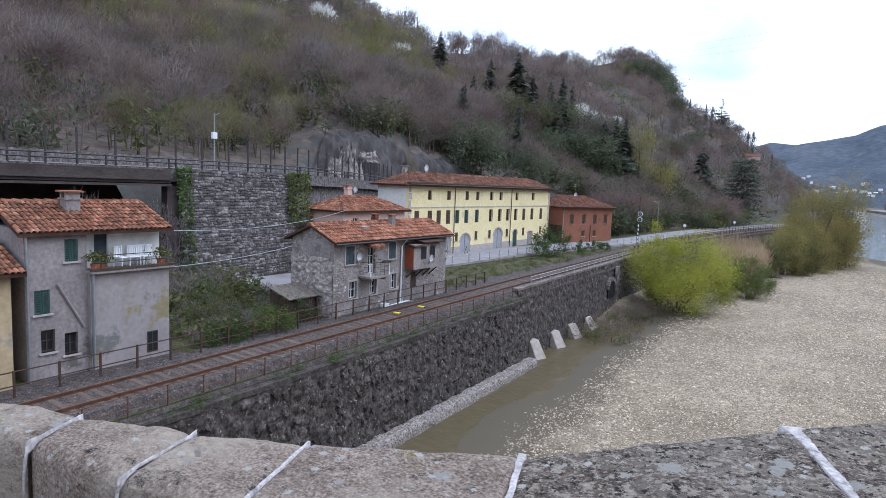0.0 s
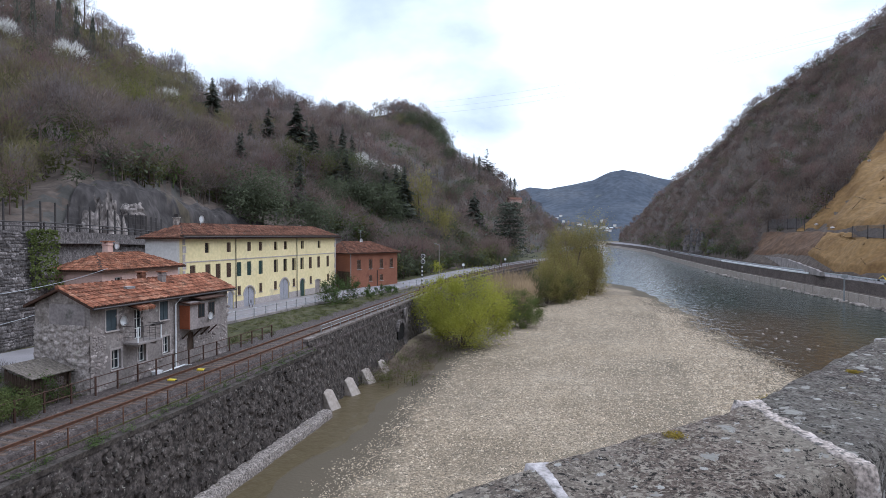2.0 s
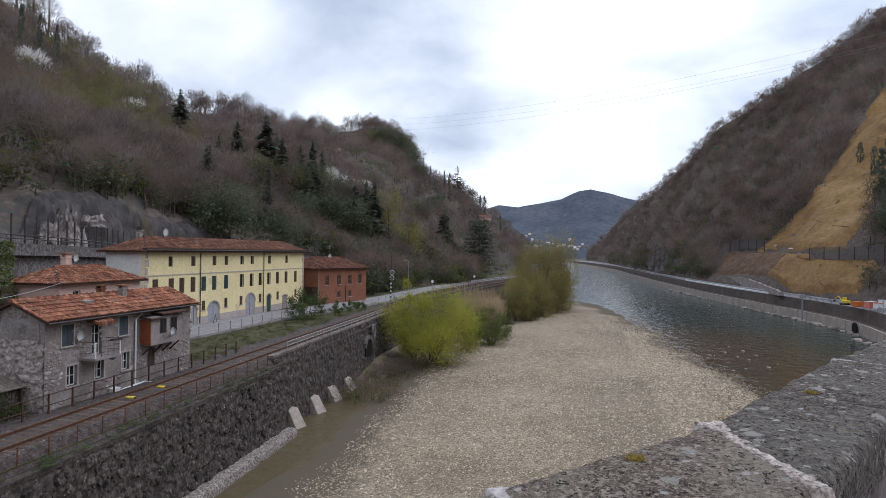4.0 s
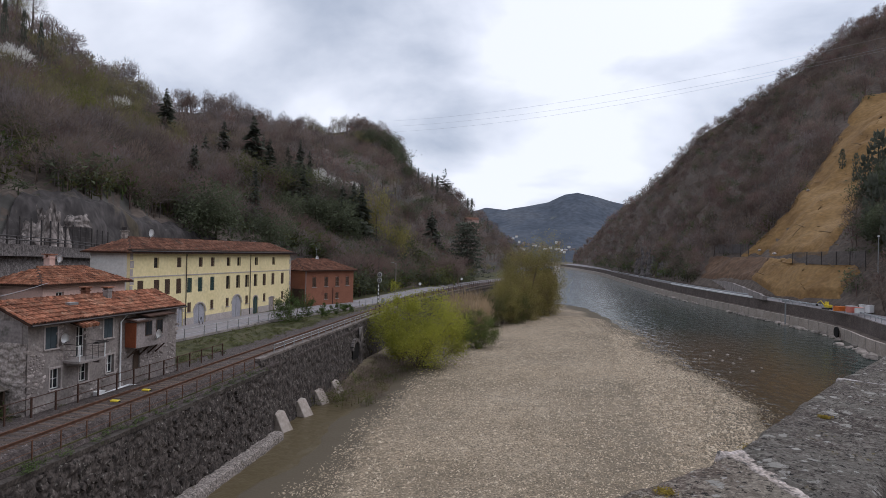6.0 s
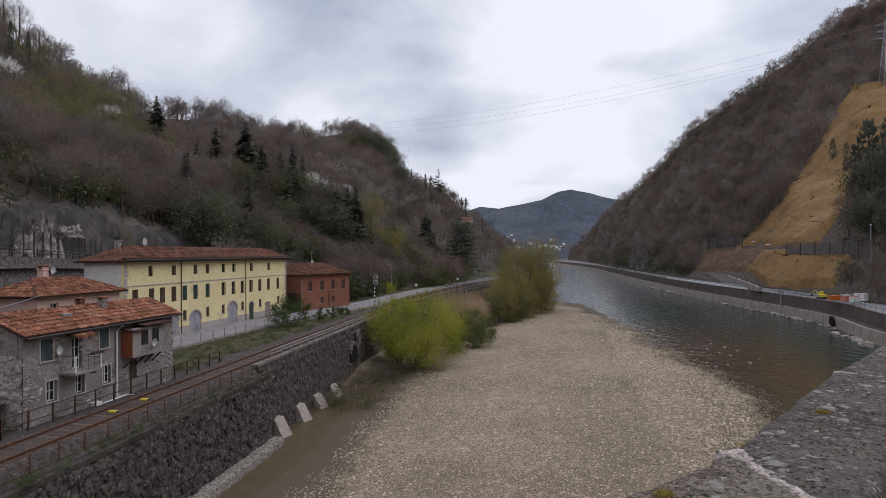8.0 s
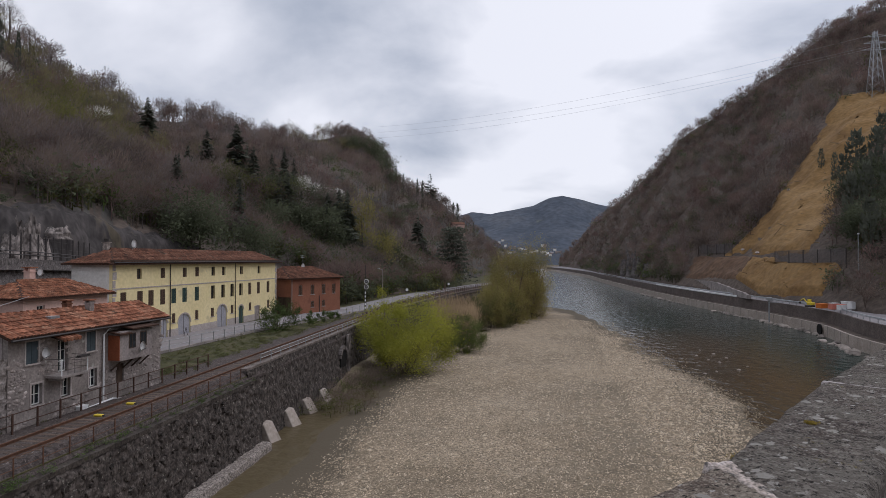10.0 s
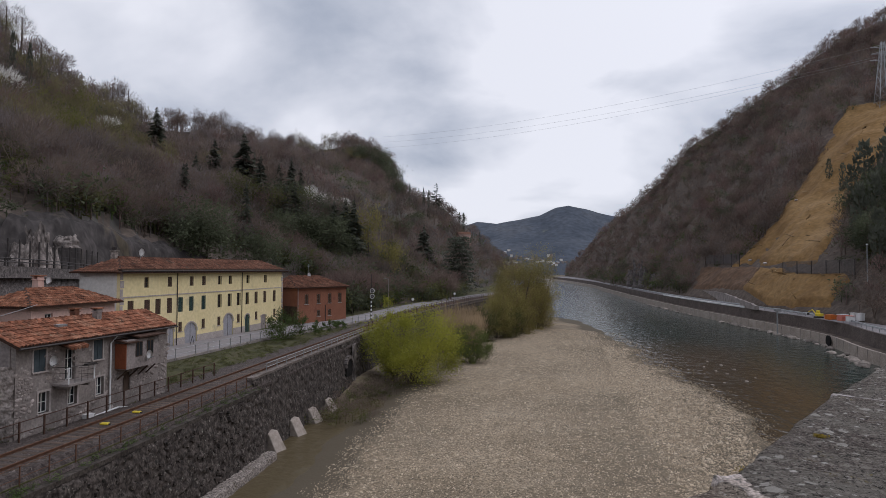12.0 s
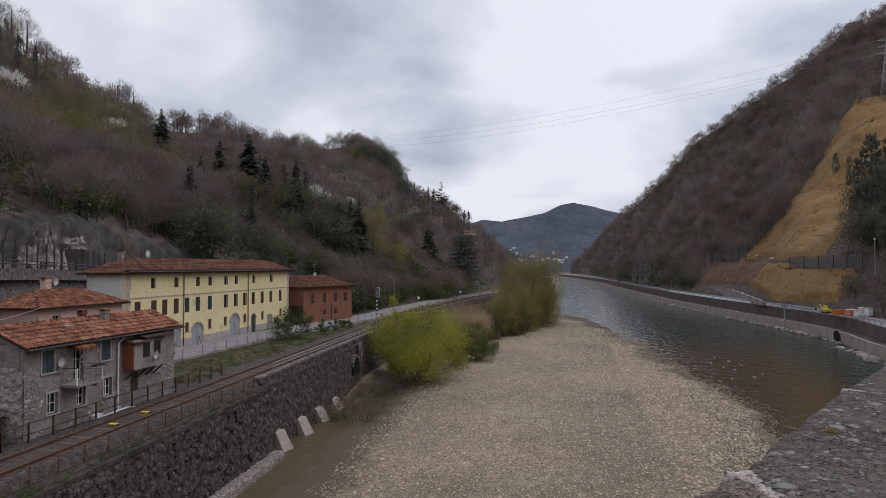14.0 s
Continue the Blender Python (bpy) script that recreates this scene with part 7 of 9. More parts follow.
def railway_signal(p):
    t = tagged(empty("railway_signal", Matrix.Translation(p)), "railway signal with two round heads on a striped mast", "signal")
    for k in range(10):
        part("stripe", tube(bmesh.new(), [(0, 0, k * 0.3), (0, 0, k * 0.3 + 0.3)], 0.085, 8), M["white_paint"] if k % 2 else M["metal_dark"], t)
    part("mast", tube(bmesh.new(), [(0, 0, 3.0), (0, 0, 7.2)], 0.05, 6), M["metal_dark"], t)
    for z in (3.75, 4.6):
        h = part("head", tube(bmesh.new(), [(0.18, -0.02, z), (0.18, -0.10, z)], 0.36, 16), M["white_paint"], t, "white-rimmed round signal head")
        part("screen", tube(bmesh.new(), [(0.18, -0.10, z), (0.18, -0.13, z)], 0.29, 16), M["metal_dark"], h)
        part("lamp", tube(bmesh.new(), [(0.18, -0.13, z), (0.18, -0.2, z)], 0.1, 10), M["metal_grey"], h)
    part("ladder", boxes((-0.2, -0.17, 0.1, 0.13, 0, 3.6), (0.1, 0.13, 0.1, 0.13, 0, 3.6), *[(-0.17, 0.1, 0.1, 0.13, 0.3 * k, 0.3 * k + 0.03) for k in range(1, 12)]), M["metal_dark"], t)
    part("cabinet", boxes((0.5, 1.1, -0.2, 0.2, -0.3, 0.8), bevel=0.02), M["metal_grey"], t)


railway_signal(Vector((-28.9, 91.6, 5.6)))
t = tagged(empty("street_lamp", pose(-36.5, 128.0, 5.25)), "grey concrete street lamp post beside the road", "street lamp")
part("post", tube(bmesh.new(), [(0, 0, 0), (0, 0, 6.2)], [0.13, 0.08], 8), M["concrete"], t)
part("arm", tube(bmesh.new(), [(0, 0, 6.1), (-0.6, -0.5, 6.35)], 0.04, 6), M["metal_grey"], t)
part("lantern", boxes((-0.95, -0.5, -0.75, -0.4, 6.28, 6.42), bevel=0.03), M["metal_grey"], t)
for (x, y) in ((-27.9, 120.0), (-24.5, 150.0)):
    t = tagged(empty("road_sign", pose(x - 1.2, y, 5.3)), "small round road sign on a post", "sign", "small road signs")
    part("post", tube(bmesh.new(), [(0, 0, 0), (0, 0, 2.4)], 0.035, 6), M["metal_grey"], t)
    part("disc", tube(bmesh.new(), [(0, -0.05, 2.2), (0, -0.08, 2.2)], 0.3, 14), M["white_paint"], t)
t = tagged(empty("warning_sign", pose(-39.6, 60.8, 5.3)), "triangular work sign standing on the road", "sign")
bm = bmesh.new()
tube(bm, [(0.0, -0.35, 0), (0.02, 0, 0.9), (0.0, 0.35, 0), (0.0, -0.35, 0)], 0.03, 5)
part("frame", bm, M["metal_dark"], t)

# buttresses, drain and mound at the foot of the wall
bm = bmesh.new()
vs = [bm.verts.new(p) for p in ((0, -0.55, 0), (1.35, -0.6, 0), (1.5, 0.6, 0), (0, 0.55, 0), (0, -0.55, 1.75), (0.45, -0.55, 1.65), (0.5, 0.55, 1.7), (0, 0.55, 1.75))]
for f in ((0, 3, 2, 1), (4, 5, 6, 7), (0, 1, 5, 4), (1, 2, 6, 5), (2, 3, 7, 6), (3, 0, 4, 7)):
    bm.faces.new([vs[i] for i in f])
bmesh.ops.bevel(bm, geom=bm.edges[:], offset=0.04, segments=1, affect="EDGES")
first = tagged(obj("buttress", bm, M["pale_concrete"]), "sloping pale concrete buttress at the wall foot", "buttress", "wall buttresses")
first.matrix_world = pose(track_x(43.2) + 2.1, 43.2, -0.35, 0, 0, -8)
for y, s in ((47.6, 0.96), (51.8, 0.9), (56.2, 0.85)):
    o = copy_thing(first, pose(track_x(y) + 2.1, y, -0.35, 0, 0, -8))
    o.scale = (1, 1, s)
t = tagged(empty("drain_mouth", pose(track_x(64) + 2.0, 64, 0)), "dark arched drain opening in the stone wall", "drain")
bm = bmesh.new()
arch = [(-0.9, 1.9), (0.9, 1.9)] + [(0.9 * math.cos(a), 2.9 + 0.9 * math.sin(a)) for a in np.linspace(0, math.pi, 9)]
for x in (0.10, 0.30):
    bm.faces.new([bm.verts.new((x, y, z)) for y, z in arch])
bmesh.ops.bridge_loops(bm, edges=bm.edges[:])
bmesh.ops.recalc_face_normals(bm, faces=bm.faces)
# solid block coloured for the shade within the arch
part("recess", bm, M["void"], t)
bm = bmesh.new()
for k in range(9):
    a0, a1 = math.pi * k / 9 + 0.03, math.pi * (k + 1) / 9 - 0.03
    vs = [bm.verts.new((x, r * math.cos(a), 2.9 + r * math.sin(a))) for x in (0.05, 0.42 + 0.03 * (k % 2)) for r, a in ((0.92, a0), (0.92, a1), (1.3, a1), (1.3, a0))]
    for f in ((3, 2, 1, 0), (4, 5, 6, 7), (0, 1, 5, 4), (1, 2, 6, 5), (2, 3, 7, 6), (3, 0, 4, 7)):
        bm.faces.new([vs[i] for i in f])
part("arch_stones", bm, M["stone_wall"], t)
part("pilaster", boxes((0.02, 0.30, 1.6, 2.3, 0.2, 5.2), bevel=0.05), M["pale_streak"], t, "stone pilaster streaked with pale lime")


def mound(x, y):
    yy = float(np.interp(y, [50, 56, 66, 85, 115, 160, 185], [-0.8, 0.3, 1.3, 0.9, 0.9, 0.8, -0.5]))
    edge = track_x(y) + float(np.interp(y, [50, 66, 85, 115, 160], [3.0, 5.5, 8.0, 11, 14]))
    k = max(-0.6, min(1.0, (edge - x) / 3.5))
    return yy * max(k, 0.0) - (0.35 - 0.9 * k if k < 0.12 else 0) - (0.5 if y < 52 else 0) + noise.noise(Vector((x * 0.4, y * 0.4, 2))) * 0.25 * max(k, 0)


ob = tagged(grid_mesh("bank_mound", -29, 3, 50, 186, 60, 140, mound, M["mud"]), "brown weedy earth bank at the wall foot", kind="structure")


M["white_rock"] = material("pale_rock", [(0.42, 0.41, 0.39), (0.60, 0.59, 0.57)], 1.5, 0.9, bump=0.05)
M["bank_rock"] = material("riprap_rock", [(0.17, 0.155, 0.13), (0.30, 0.28, 0.245)], 1.2, 0.92, bump=0.06, random_by="object")


M["litter_red"] = material("trampled_earth", [(0.090, 0.056, 0.034), (0.135, 0.088, 0.052)], 0.1, 0.95, bump=0.2, bump_scale=0.6, fine=(0.8, 0.3))
# ---- train ----
M["train_blue"] = material("train_blue", [(0.012, 0.11, 0.38), (0.016, 0.13, 0.44)], 1.0, 0.35, spec=0.5, warm=False)
M["train_roof"] = material("train_roof", [(0.10, 0.14, 0.20), (0.14, 0.18, 0.25)], 1.0, 0.5, warm=False)
M["train_grey"] = material("train_grey", [(0.27, 0.275, 0.285), (0.33, 0.335, 0.345)], 1.0, 0.4, spec=0.5, warm=False)
M["train_dark"] = material("train_window_band", [(0.025, 0.026, 0.03), (0.04, 0.041, 0.046)], 1.0, 0.15, spec=0.6, warm=False)
M["train_lime"] = material("train_lime", [(0.36, 0.55, 0.02), (0.42, 0.62, 0.03)], 1.0, 0.4, spec=0.5, warm=False)
M["train_red"] = material("train_red", [(0.52, 0.02, 0.02), (0.6, 0.03, 0.03)], 1.0, 0.4, spec=0.5, warm=False)
M["train_yellow"] = material("train_yellow", [(0.62, 0.42, 0.05), (0.7, 0.48, 0.06)], 1.0, 0.4, warm=False)
M["train_under"] = material("train_underframe", [(0.03, 0.028, 0.026), (0.055, 0.05, 0.046)], 2.0, 0.8, warm=False)
M["roof_unit"] = material("train_roof_unit", [(0.50, 0.51, 0.52), (0.62, 0.63, 0.64)], 1.0, 0.5, warm=False)


def track_at(dist, from_y):
    """The place and heading on the track a distance beyond the place at from_y."""
    i = min(range(len(TRACK)), key=lambda k: abs(TRACK[k].y - from_y))
    d = 0.0
    while i < len(TRACK) - 2:
        step = (TRACK[i + 1] - TRACK[i]).length
        if d + step >= dist:
            break
        d += step
        i += 1
    a, b = TRACK[i], TRACK[i + 1]
    return a.lerp(b, (dist - d) / (b - a).length)


def side_prism(L0, L1, profile, m_side):
    """A thin panel on both sides: profile of (half width, z) lines run from L0 to L1."""
    bm = bmesh.new()
    for s in (-1, 1):
        rings = [[bm.verts.new((s * w, y, z)) for w, z in profile] for y in (L0, L1)]
        for k in range(len(profile) - 1):
            bm.faces.new((rings[0][k], rings[0][k + 1], rings[1][k + 1], rings[1][k]))
    bmesh.ops.solidify(bm, geom=bm.faces[:], thickness=0.012)
    return bm


def train_car(t, m, L, nose):
    """One car from y = 0 to L in its own frame; nose: -1 cab at 0, 1 cab at L, 0 none."""
    sec = [(-1.40, 0.35), (-1.44, 1.2), (-1.43, 2.6), (-1.30, 3.15), (-1.0, 3.5), (-0.5, 3.66), (0.5, 3.66), (1.0, 3.5), (1.30, 3.15), (1.43, 2.6), (1.44, 1.2), (1.40, 0.35)]
    def body(name, y0, y1, mat, scale0=None):
        bm = bmesh.new()
        steps = [(y0, 1.0), (y1, 1.0)]
        rings = [[bm.verts.new((x, y, z)) for x, z in sec] for y, _ in steps]
        for a, c in zip(rings, rings[1:]):
            for k in range(len(sec)):
                bm.faces.new((a[k], a[(k + 1) % len(sec)], c[(k + 1) % len(sec)], c[k]))
        bm.faces.new(rings[0])
        bm.faces.new(rings[-1][::-1])
        bmesh.ops.recalc_face_normals(bm, faces=bm.faces)
        ob = part(name, bm, mat, t)
        ob.matrix_basis = m
        return ob
    c0, c1 = (2.6 if nose < 0 else 0.25), (L - 2.6 if nose > 0 else L - 0.25)
    b = body("car_body", c0, c1, M["train_grey"])
    part("roof_stripe", side_prism(c0, c1, [(1.437, 2.62), (1.31, 3.16), (1.01, 3.51), (0.55, 3.665)], None), M["train_blue"], b, "bright blue roof edge")
    part("roof_top", boxes((-0.6, 0.6, c0, c1, 3.662, 3.69)), M["train_roof"], b, "grey-blue roof")
    w0, w1 = (5.0 if nose < 0 else 0.5), (L - 5.0 if nose > 0 else L - 0.5)
    part("window_band", side_prism(w0, w1, [(1.452, 1.35), (1.447, 2.0), (1.44, 2.55)], None), M["train_dark"], b, "dark tinted window band")
    part("skirt", side_prism(c0, c1, [(1.41, 0.33), (1.43, 0.85)], None), M["train_under"], b)
    dy = L * (0.56 if nose < 0 else 0.44 if nose > 0 else 0.5)
    for s in (-1, 1):
        d = part("door", boxes((s * 1.455 - 0.02, s * 1.455 + 0.02, dy - 0.75, dy + 0.75, 0.5, 2.75)), M["train_lime"], b, "lime green double door")
        for o in (-0.36, 0.36):
            part("door_pane", boxes((s * 1.478 - 0.006, s * 1.478 + 0.006, dy + o - 0.2, dy + o + 0.2, 1.2, 2.4)), M["train_dark"], d)
    for k, (y, l, h) in enumerate(((L * 0.18, 1.8, 0.32), (L * 0.42, 2.4, 0.25), (L * 0.62, 1.6, 0.3), (L * 0.8, 3.0, 0.28))):
        part("roof_unit", boxes((-0.55, 0.55, y, y + l * 0.7, 3.6, 3.66 + h), bevel=0.04), M["roof_unit"] if k in (0, 3) else M["train_grey"], b)
    for k in range(3):
        part("exhaust_drum", tube(bmesh.new(), [(-0.5, L * 0.3 + k * 0.35, 3.85), (0.5, L * 0.3 + k * 0.35, 3.85)], 0.15, 8), M["roof_unit"], b)
    for y in ((3.4, L - 1.6) if nose < 0 else (1.6, L - 3.4) if nose > 0 else (1.6, L - 1.6)):
        g = part("bogie", boxes((-1.1, 1.1, y - 1.5, y + 1.5, 0.3, 0.62), bevel=0.04), M["train_under"], b)
        for o in (-1.1, 1.1):
            for s in (-0.75, 0.75):
                part("wheel", tube(bmesh.new(), [(s - 0.06, y + o, 0.43), (s + 0.06, y + o, 0.43)], 0.42, 14), M["train_under"], g)
    if nose:
        # cab: sections that lean back and narrow to the front
        s = -1 if nose < 0 else 1
        base = c0 if nose < 0 else c1
        rows = [(0.0, 1.0, 3.66, 0.35), (0.9, 0.99, 3.42, 0.33), (1.6, 0.95, 2.75, 0.32), (2.1, 0.89, 1.75, 0.32), (2.45, 0.8, 1.1, 0.4), (2.6, 0.62, 0.95, 0.5)]
        bm = bmesh.new()
        rings = []
        for d, w, zt, zb in rows:
            y = base + s * d
            zmid = zb + (zt - zb) * 0.7
            rings.append([bm.verts.new(q) for q in ((-1.41 * w, y, zb), (-1.44 * w, y, zb + (zt - zb) * 0.3), (-1.40 * w, y, zmid), (-0.9 * w, y, zt - 0.06), (0, y, zt), (0.9 * w, y, zt - 0.06), (1.40 * w, y, zmid), (1.44 * w, y, zb + (zt - zb) * 0.3), (1.41 * w, y, zb))])
        n = len(rings[0])
        for a, c in zip(rings, rings[1:]):
            for k in range(n):
                bm.faces.new((a[k], a[(k + 1) % n], c[(k + 1) % n], c[k]))
        bm.faces.new(rings[-1])
        bmesh.ops.recalc_face_normals(bm, faces=bm.faces)
        cab = part("cab", bm, M["train_blue"], b, "blue sloping driver's cab", smooth=True)
        def front(name, d0, d1, w, z0, z1, mat, lab=""):
            bm = bmesh.new()
            y0, y1 = base + s * d0, base + s * d1
            f = bm.faces.new([bm.verts.new(q) for q in ((-w, y1, z0), (w, y1, z0), (w * 0.92, y0, z1), (-w * 0.92, y0, z1))])
            bmesh.ops.solidify(bm, geom=[f], thickness=0.03)
            return part(name, bm, mat, cab, lab)
        front("windscreen", 1.18, 2.08, 1.02, 1.95, 3.18, M["glass"], "sloping dark windscreen")
        front("visor", 0.98, 1.24, 0.98, 3.12, 3.42, M["roof_unit"])
        front("red_panel", 2.12, 2.5, 0.95, 1.2, 1.78, M["train_red"], "red front panel")
        for x in (-0.8, 0.8):
            part("headlight", boxes((x - 0.16, x + 0.16, base + s * 2.5 - 0.08, base + s * 2.5 + 0.08, 0.98, 1.16), bevel=0.02), M["white_paint"], cab)
            part("buffer", tube(bmesh.new(), [(x, base + s * 2.3, 0.85), (x, base + s * 2.95, 0.85)], 0.16, 10), M["train_red"], cab)
        part("apron", boxes((-1.15, 1.15, min(base + s * 1.6, base + s * 2.5), max(base + s * 1.6, base + s * 2.5), 0.3, 0.8), bevel=0.06), M["train_grey"], cab, "pale grey lower apron")
        for sd in (-1, 1):
            yy = sorted((base + s * 0.1, base + s * 1.15))
            part("cab_side_window", boxes((sd * 1.44 - 0.012, sd * 1.44 + 0.012, yy[0], yy[1], 1.6, 2.5)), M["train_dark"], cab)
            part("flash", boxes((sd * 1.445 - 0.01, sd * 1.445 + 0.01, base - s * 1.2 if s > 0 else base, base if s > 0 else base + 1.2, 0.95, 1.25)), M["train_yellow"], cab, "yellow flash")
    return b


def train(start):
    t = tagged(empty("railcar_train"), "blue and grey three-car diesel train with lime green doors", "train")
    d = 0.0
    for L, nose in ((19.2, -1), (16.4, 0), (19.2, 1)):
        a, b = track_at(d, start), track_at(d + L, start)
        h = (b - a).normalized()
        m = Matrix.Translation(a) @ Matrix.Rotation(math.atan2(-h.x, h.y), 4, "Z")
        train_car(t, m, L, nose)
        d += L
        if nose < 1:
            p, q = track_at(d - 0.35, start), track_at(d + 0.35, start)
            g = bmesh.new()
            for k in range(5):
                w = 1.28 if k % 2 else 1.2
                box(g, -w, w, -0.3 + k * 0.12, -0.2 + k * 0.12, 0.7, 3.4)
            ob = part("gangway_bellows", g, M["train_grey"], t)
            hh = (q - p).normalized()
            ob.matrix_basis = Matrix.Translation((p + q) / 2) @ Matrix.Rotation(math.atan2(-hh.x, hh.y), 4, "Z")


train(204.0)

# ---- right bank: landslide, barriers, site and pylon ----
def slide_sheet(name, label, strip, n_el, n_az, lift, mat):
    vs, fs = [], []
    el0, el1, left, right = SLIDES[strip]
    for i in range(n_el + 1):
        el = el0 + (el1 - el0) * i / n_el
        lo, hi = float(np.interp(el, *left)), float(np.interp(el, *right))
        wob = noise.noise(Vector((el * 1.1, 0, 3))) * 0.3 + noise.noise(Vector((el * 4.0, 0, 8))) * 0.12
        for j in range(n_az + 1):
            az = lo + (hi - lo) * j / n_az + wob * (1 if j < n_az / 2 else -1)
            p = hill_r.at(az, hill_r.seek(az, el))
            e = min(1.0, j / 3, (n_az - j) / 3, (n_el - i) / 3, i / 4)
            p.z += lift * e + noise.noise(p * 0.12) * 0.7 * e + noise.noise(p * 0.4) * 0.3 * e - 0.25 * (1 - e)
            vs.append(p)
    for i in range(n_el):
        for j in range(n_az):
            a = i * (n_az + 1) + j
            fs.append((a, a + 1, a + n_az + 2, a + n_az + 1))
    return tagged(mesh_np(name, vs, fs, mat, smooth=True), label, kind="structure")


slide_sheet("slide_foot", "brown trampled earth below the slope", "foot", 24, 40, 0.6, M["litter_red"])
slide_sheet("landslide", "bare ochre earth of a landslide on the slope", "upper", 110, 50, 1.3, M["slide"])
slide_sheet("landslide_foot", "bare ochre earth below the net terrace", "lower", 34, 60, 1.1, M["slide"])


def rockfall_barrier(label, azs, el, h):
    t = tagged(empty("rockfall_barrier"), label, "barrier", "rockfall barriers")
    pts = [hill_r.at(az, hill_r.seek(az, el)) + Vector((0, 0, 0.8)) for az in azs]
    for p in pts:
        part("post", tube(bmesh.new(), [p - Vector((0, 0, 1.2)), p + Vector((0, 0, h))], 0.1, 5), M["metal_dark"], t)
    bm = bmesh.new()
    for p, q in zip(pts, pts[1:]):
        for k in range(19):
            z = Vector((0, 0, h * k / 18))
            tube(bm, [p + z, q + z], 0.026, 3, False)
        n = max(2, int((q - p).length / 0.22))
        for k in range(n):
            r = p.lerp(q, k / n)
            tube(bm, [r, r + Vector((0, 0, h))], 0.026, 3, False)
    part("mesh_net", bm, M["net"], t, "grey wire net")


M["net"] = material("wire_net", [(0.11, 0.107, 0.105), (0.16, 0.155, 0.15)], 1.0, 0.8)
rockfall_barrier("grey netting fence across the slope", [-12.5, -13.2, -13.9, -14.5, -15.1], 0.35, 3.0)
rockfall_barrier("grey netting fence at the landslide's foot", [-18.3, -19.3, -20.3, -21.3, -22.2, -23.2], -0.62, 3.2)
for k, (az, share, wide, high) in enumerate(((-6.9, 0.015, 3.0, 12.0), (-7.4, 0.02, 2.6, 9.0), (-6.3, 0.03, 2.4, 8.0), (-8.3, 0.04, 2.5, 6.0))):
    crag(hill_r.at(az, share), wide, high, 3.4, -95, 30 + k * 3.3, M["dark_crag"], "grey rock face at the foot of the wooded slope")
bm = bmesh.new()
rgw = random.Random(12)
rows = []
for k in range(25):
    az = -11.8 - 4.4 * k / 24
    p = polar(az, float(np.interp(az, [-16.2, -15.0, -13.8, -11.8], [163, 176, 194, 222])), 4.3)
    h = float(np.interp(az, [-16.2, -15.0, -13.8, -12.2, -11.8], [1.1, 1.9, 2.8, 2.9, 2.0])) + rgw.uniform(-0.14, 0.14)
    rows.append([bm.verts.new(p + Vector((dx, 0, dz))) for dx, dz in ((0, 0), (0.1, h), (0.9, h - 0.1), (1.0, 0))])
for a, c in zip(rows, rows[1:]):
    for i in range(4):
        bm.faces.new((a[i], a[(i + 1) % 4], c[(i + 1) % 4], c[i]))
bm.faces.new(rows[0])
bm.faces.new(rows[-1][::-1])
bmesh.ops.recalc_face_normals(bm, faces=bm.faces)
tagged(obj("wall_roadside", bm, M["concrete"]), "low uneven grey wall beside the bank road", kind="structure")
t = tagged(empty("marker_pole", Matrix.Translation(on_hill(hill_r, -24.0, -0.8))), "thin pale pole beside the landslide", "pole")
part("mast", tube(bmesh.new(), [(0, 0, -1.0), (0, 0, 7.0)], [0.12, 0.09], 7), M["metal_grey"], t)
part("cap", boxes((-0.16, 0.16, -0.16, 0.16, 7.0, 7.3), bevel=0.03), M["white_paint"], t)
# fallen trunks and a pale boulder on the slide
rgs = np.random.default_rng(9)
bm = bmesh.new()
for _ in range(46):
    el = rgs.uniform(-1.8, 9.5)
    lo = float(np.interp(el, [-3.2, -1.1, 0.2, 3.8, 8.1], [-17.5, -15.3, -15.2, -17.9, -20.7]))
    az = lo + rgs.uniform(-0.6, 0.5) if rgs.random() < 0.6 else lo - rgs.uniform(0.5, 6)
    p = hill_r.at(az, hill_r.seek(az, el)) + Vector((0, 0, 1.5))
    a = rgs.uniform(0, 6.28)
    q = p + Vector((math.cos(a) * 2.5, math.sin(a) * 2.5, rgs.uniform(-0.5, 1.6))) * rgs.uniform(0.5, 1.4)
    tube(bm, [p, q], [0.14, 0.06], 4)
tagged(obj("fallen_timber", bm, M["cane"]), "pale fallen trunks and branches on the landslide", "timber", kind="stuff")


def boulder(p, r, seed, mat, label, group=""):
    bm = bmesh.new()
    bmesh.ops.create_icosphere(bm, subdivisions=2, radius=1.0)
    for v in bm.verts:
        n = noise.noise(v.co * 1.3 + Vector((seed, 0, 0))) * 0.35 + noise.noise(v.co * 3 + Vector((0, seed, 0))) * 0.12
        v.co = v.co * (1 + n)
        v.co = Vector((v.co.x * r, v.co.y * r * 1.25, v.co.z * r * 0.6))
    ob = tagged(obj("boulder", bm, mat), label, "rock", group)
    ob.location = p
    return ob


for az, el in ((-19.3, 5.3), (-15.9, 0.4), (-17.0, 0.1)):
    boulder(hill_r.at(az, hill_r.seek(az, el)) + Vector((0, 0, 1.6)), 0.5, az, M["white_rock"], "pale boulder on the landslide", "landslide boulders")
boulders = [(21.7, 97.6), (22.8, 94.1), (21.7, 86.5), (18.7, 85.8), (20.8, 88.6), (23.6, 90.5), (20.0, 92.0), (24.4, 84.0), (19.6, 79.5), (22.6, 81.2), (17.8, 77.6), (34.0, 176.0)]
for k, (x, y) in enumerate(boulders):
    boulder(Vector((x, y, 0.02)), rgs.uniform(0.12, 0.28), k * 3.1, M["bank_rock"], "pale stone in the shallow water", "stones in the river")
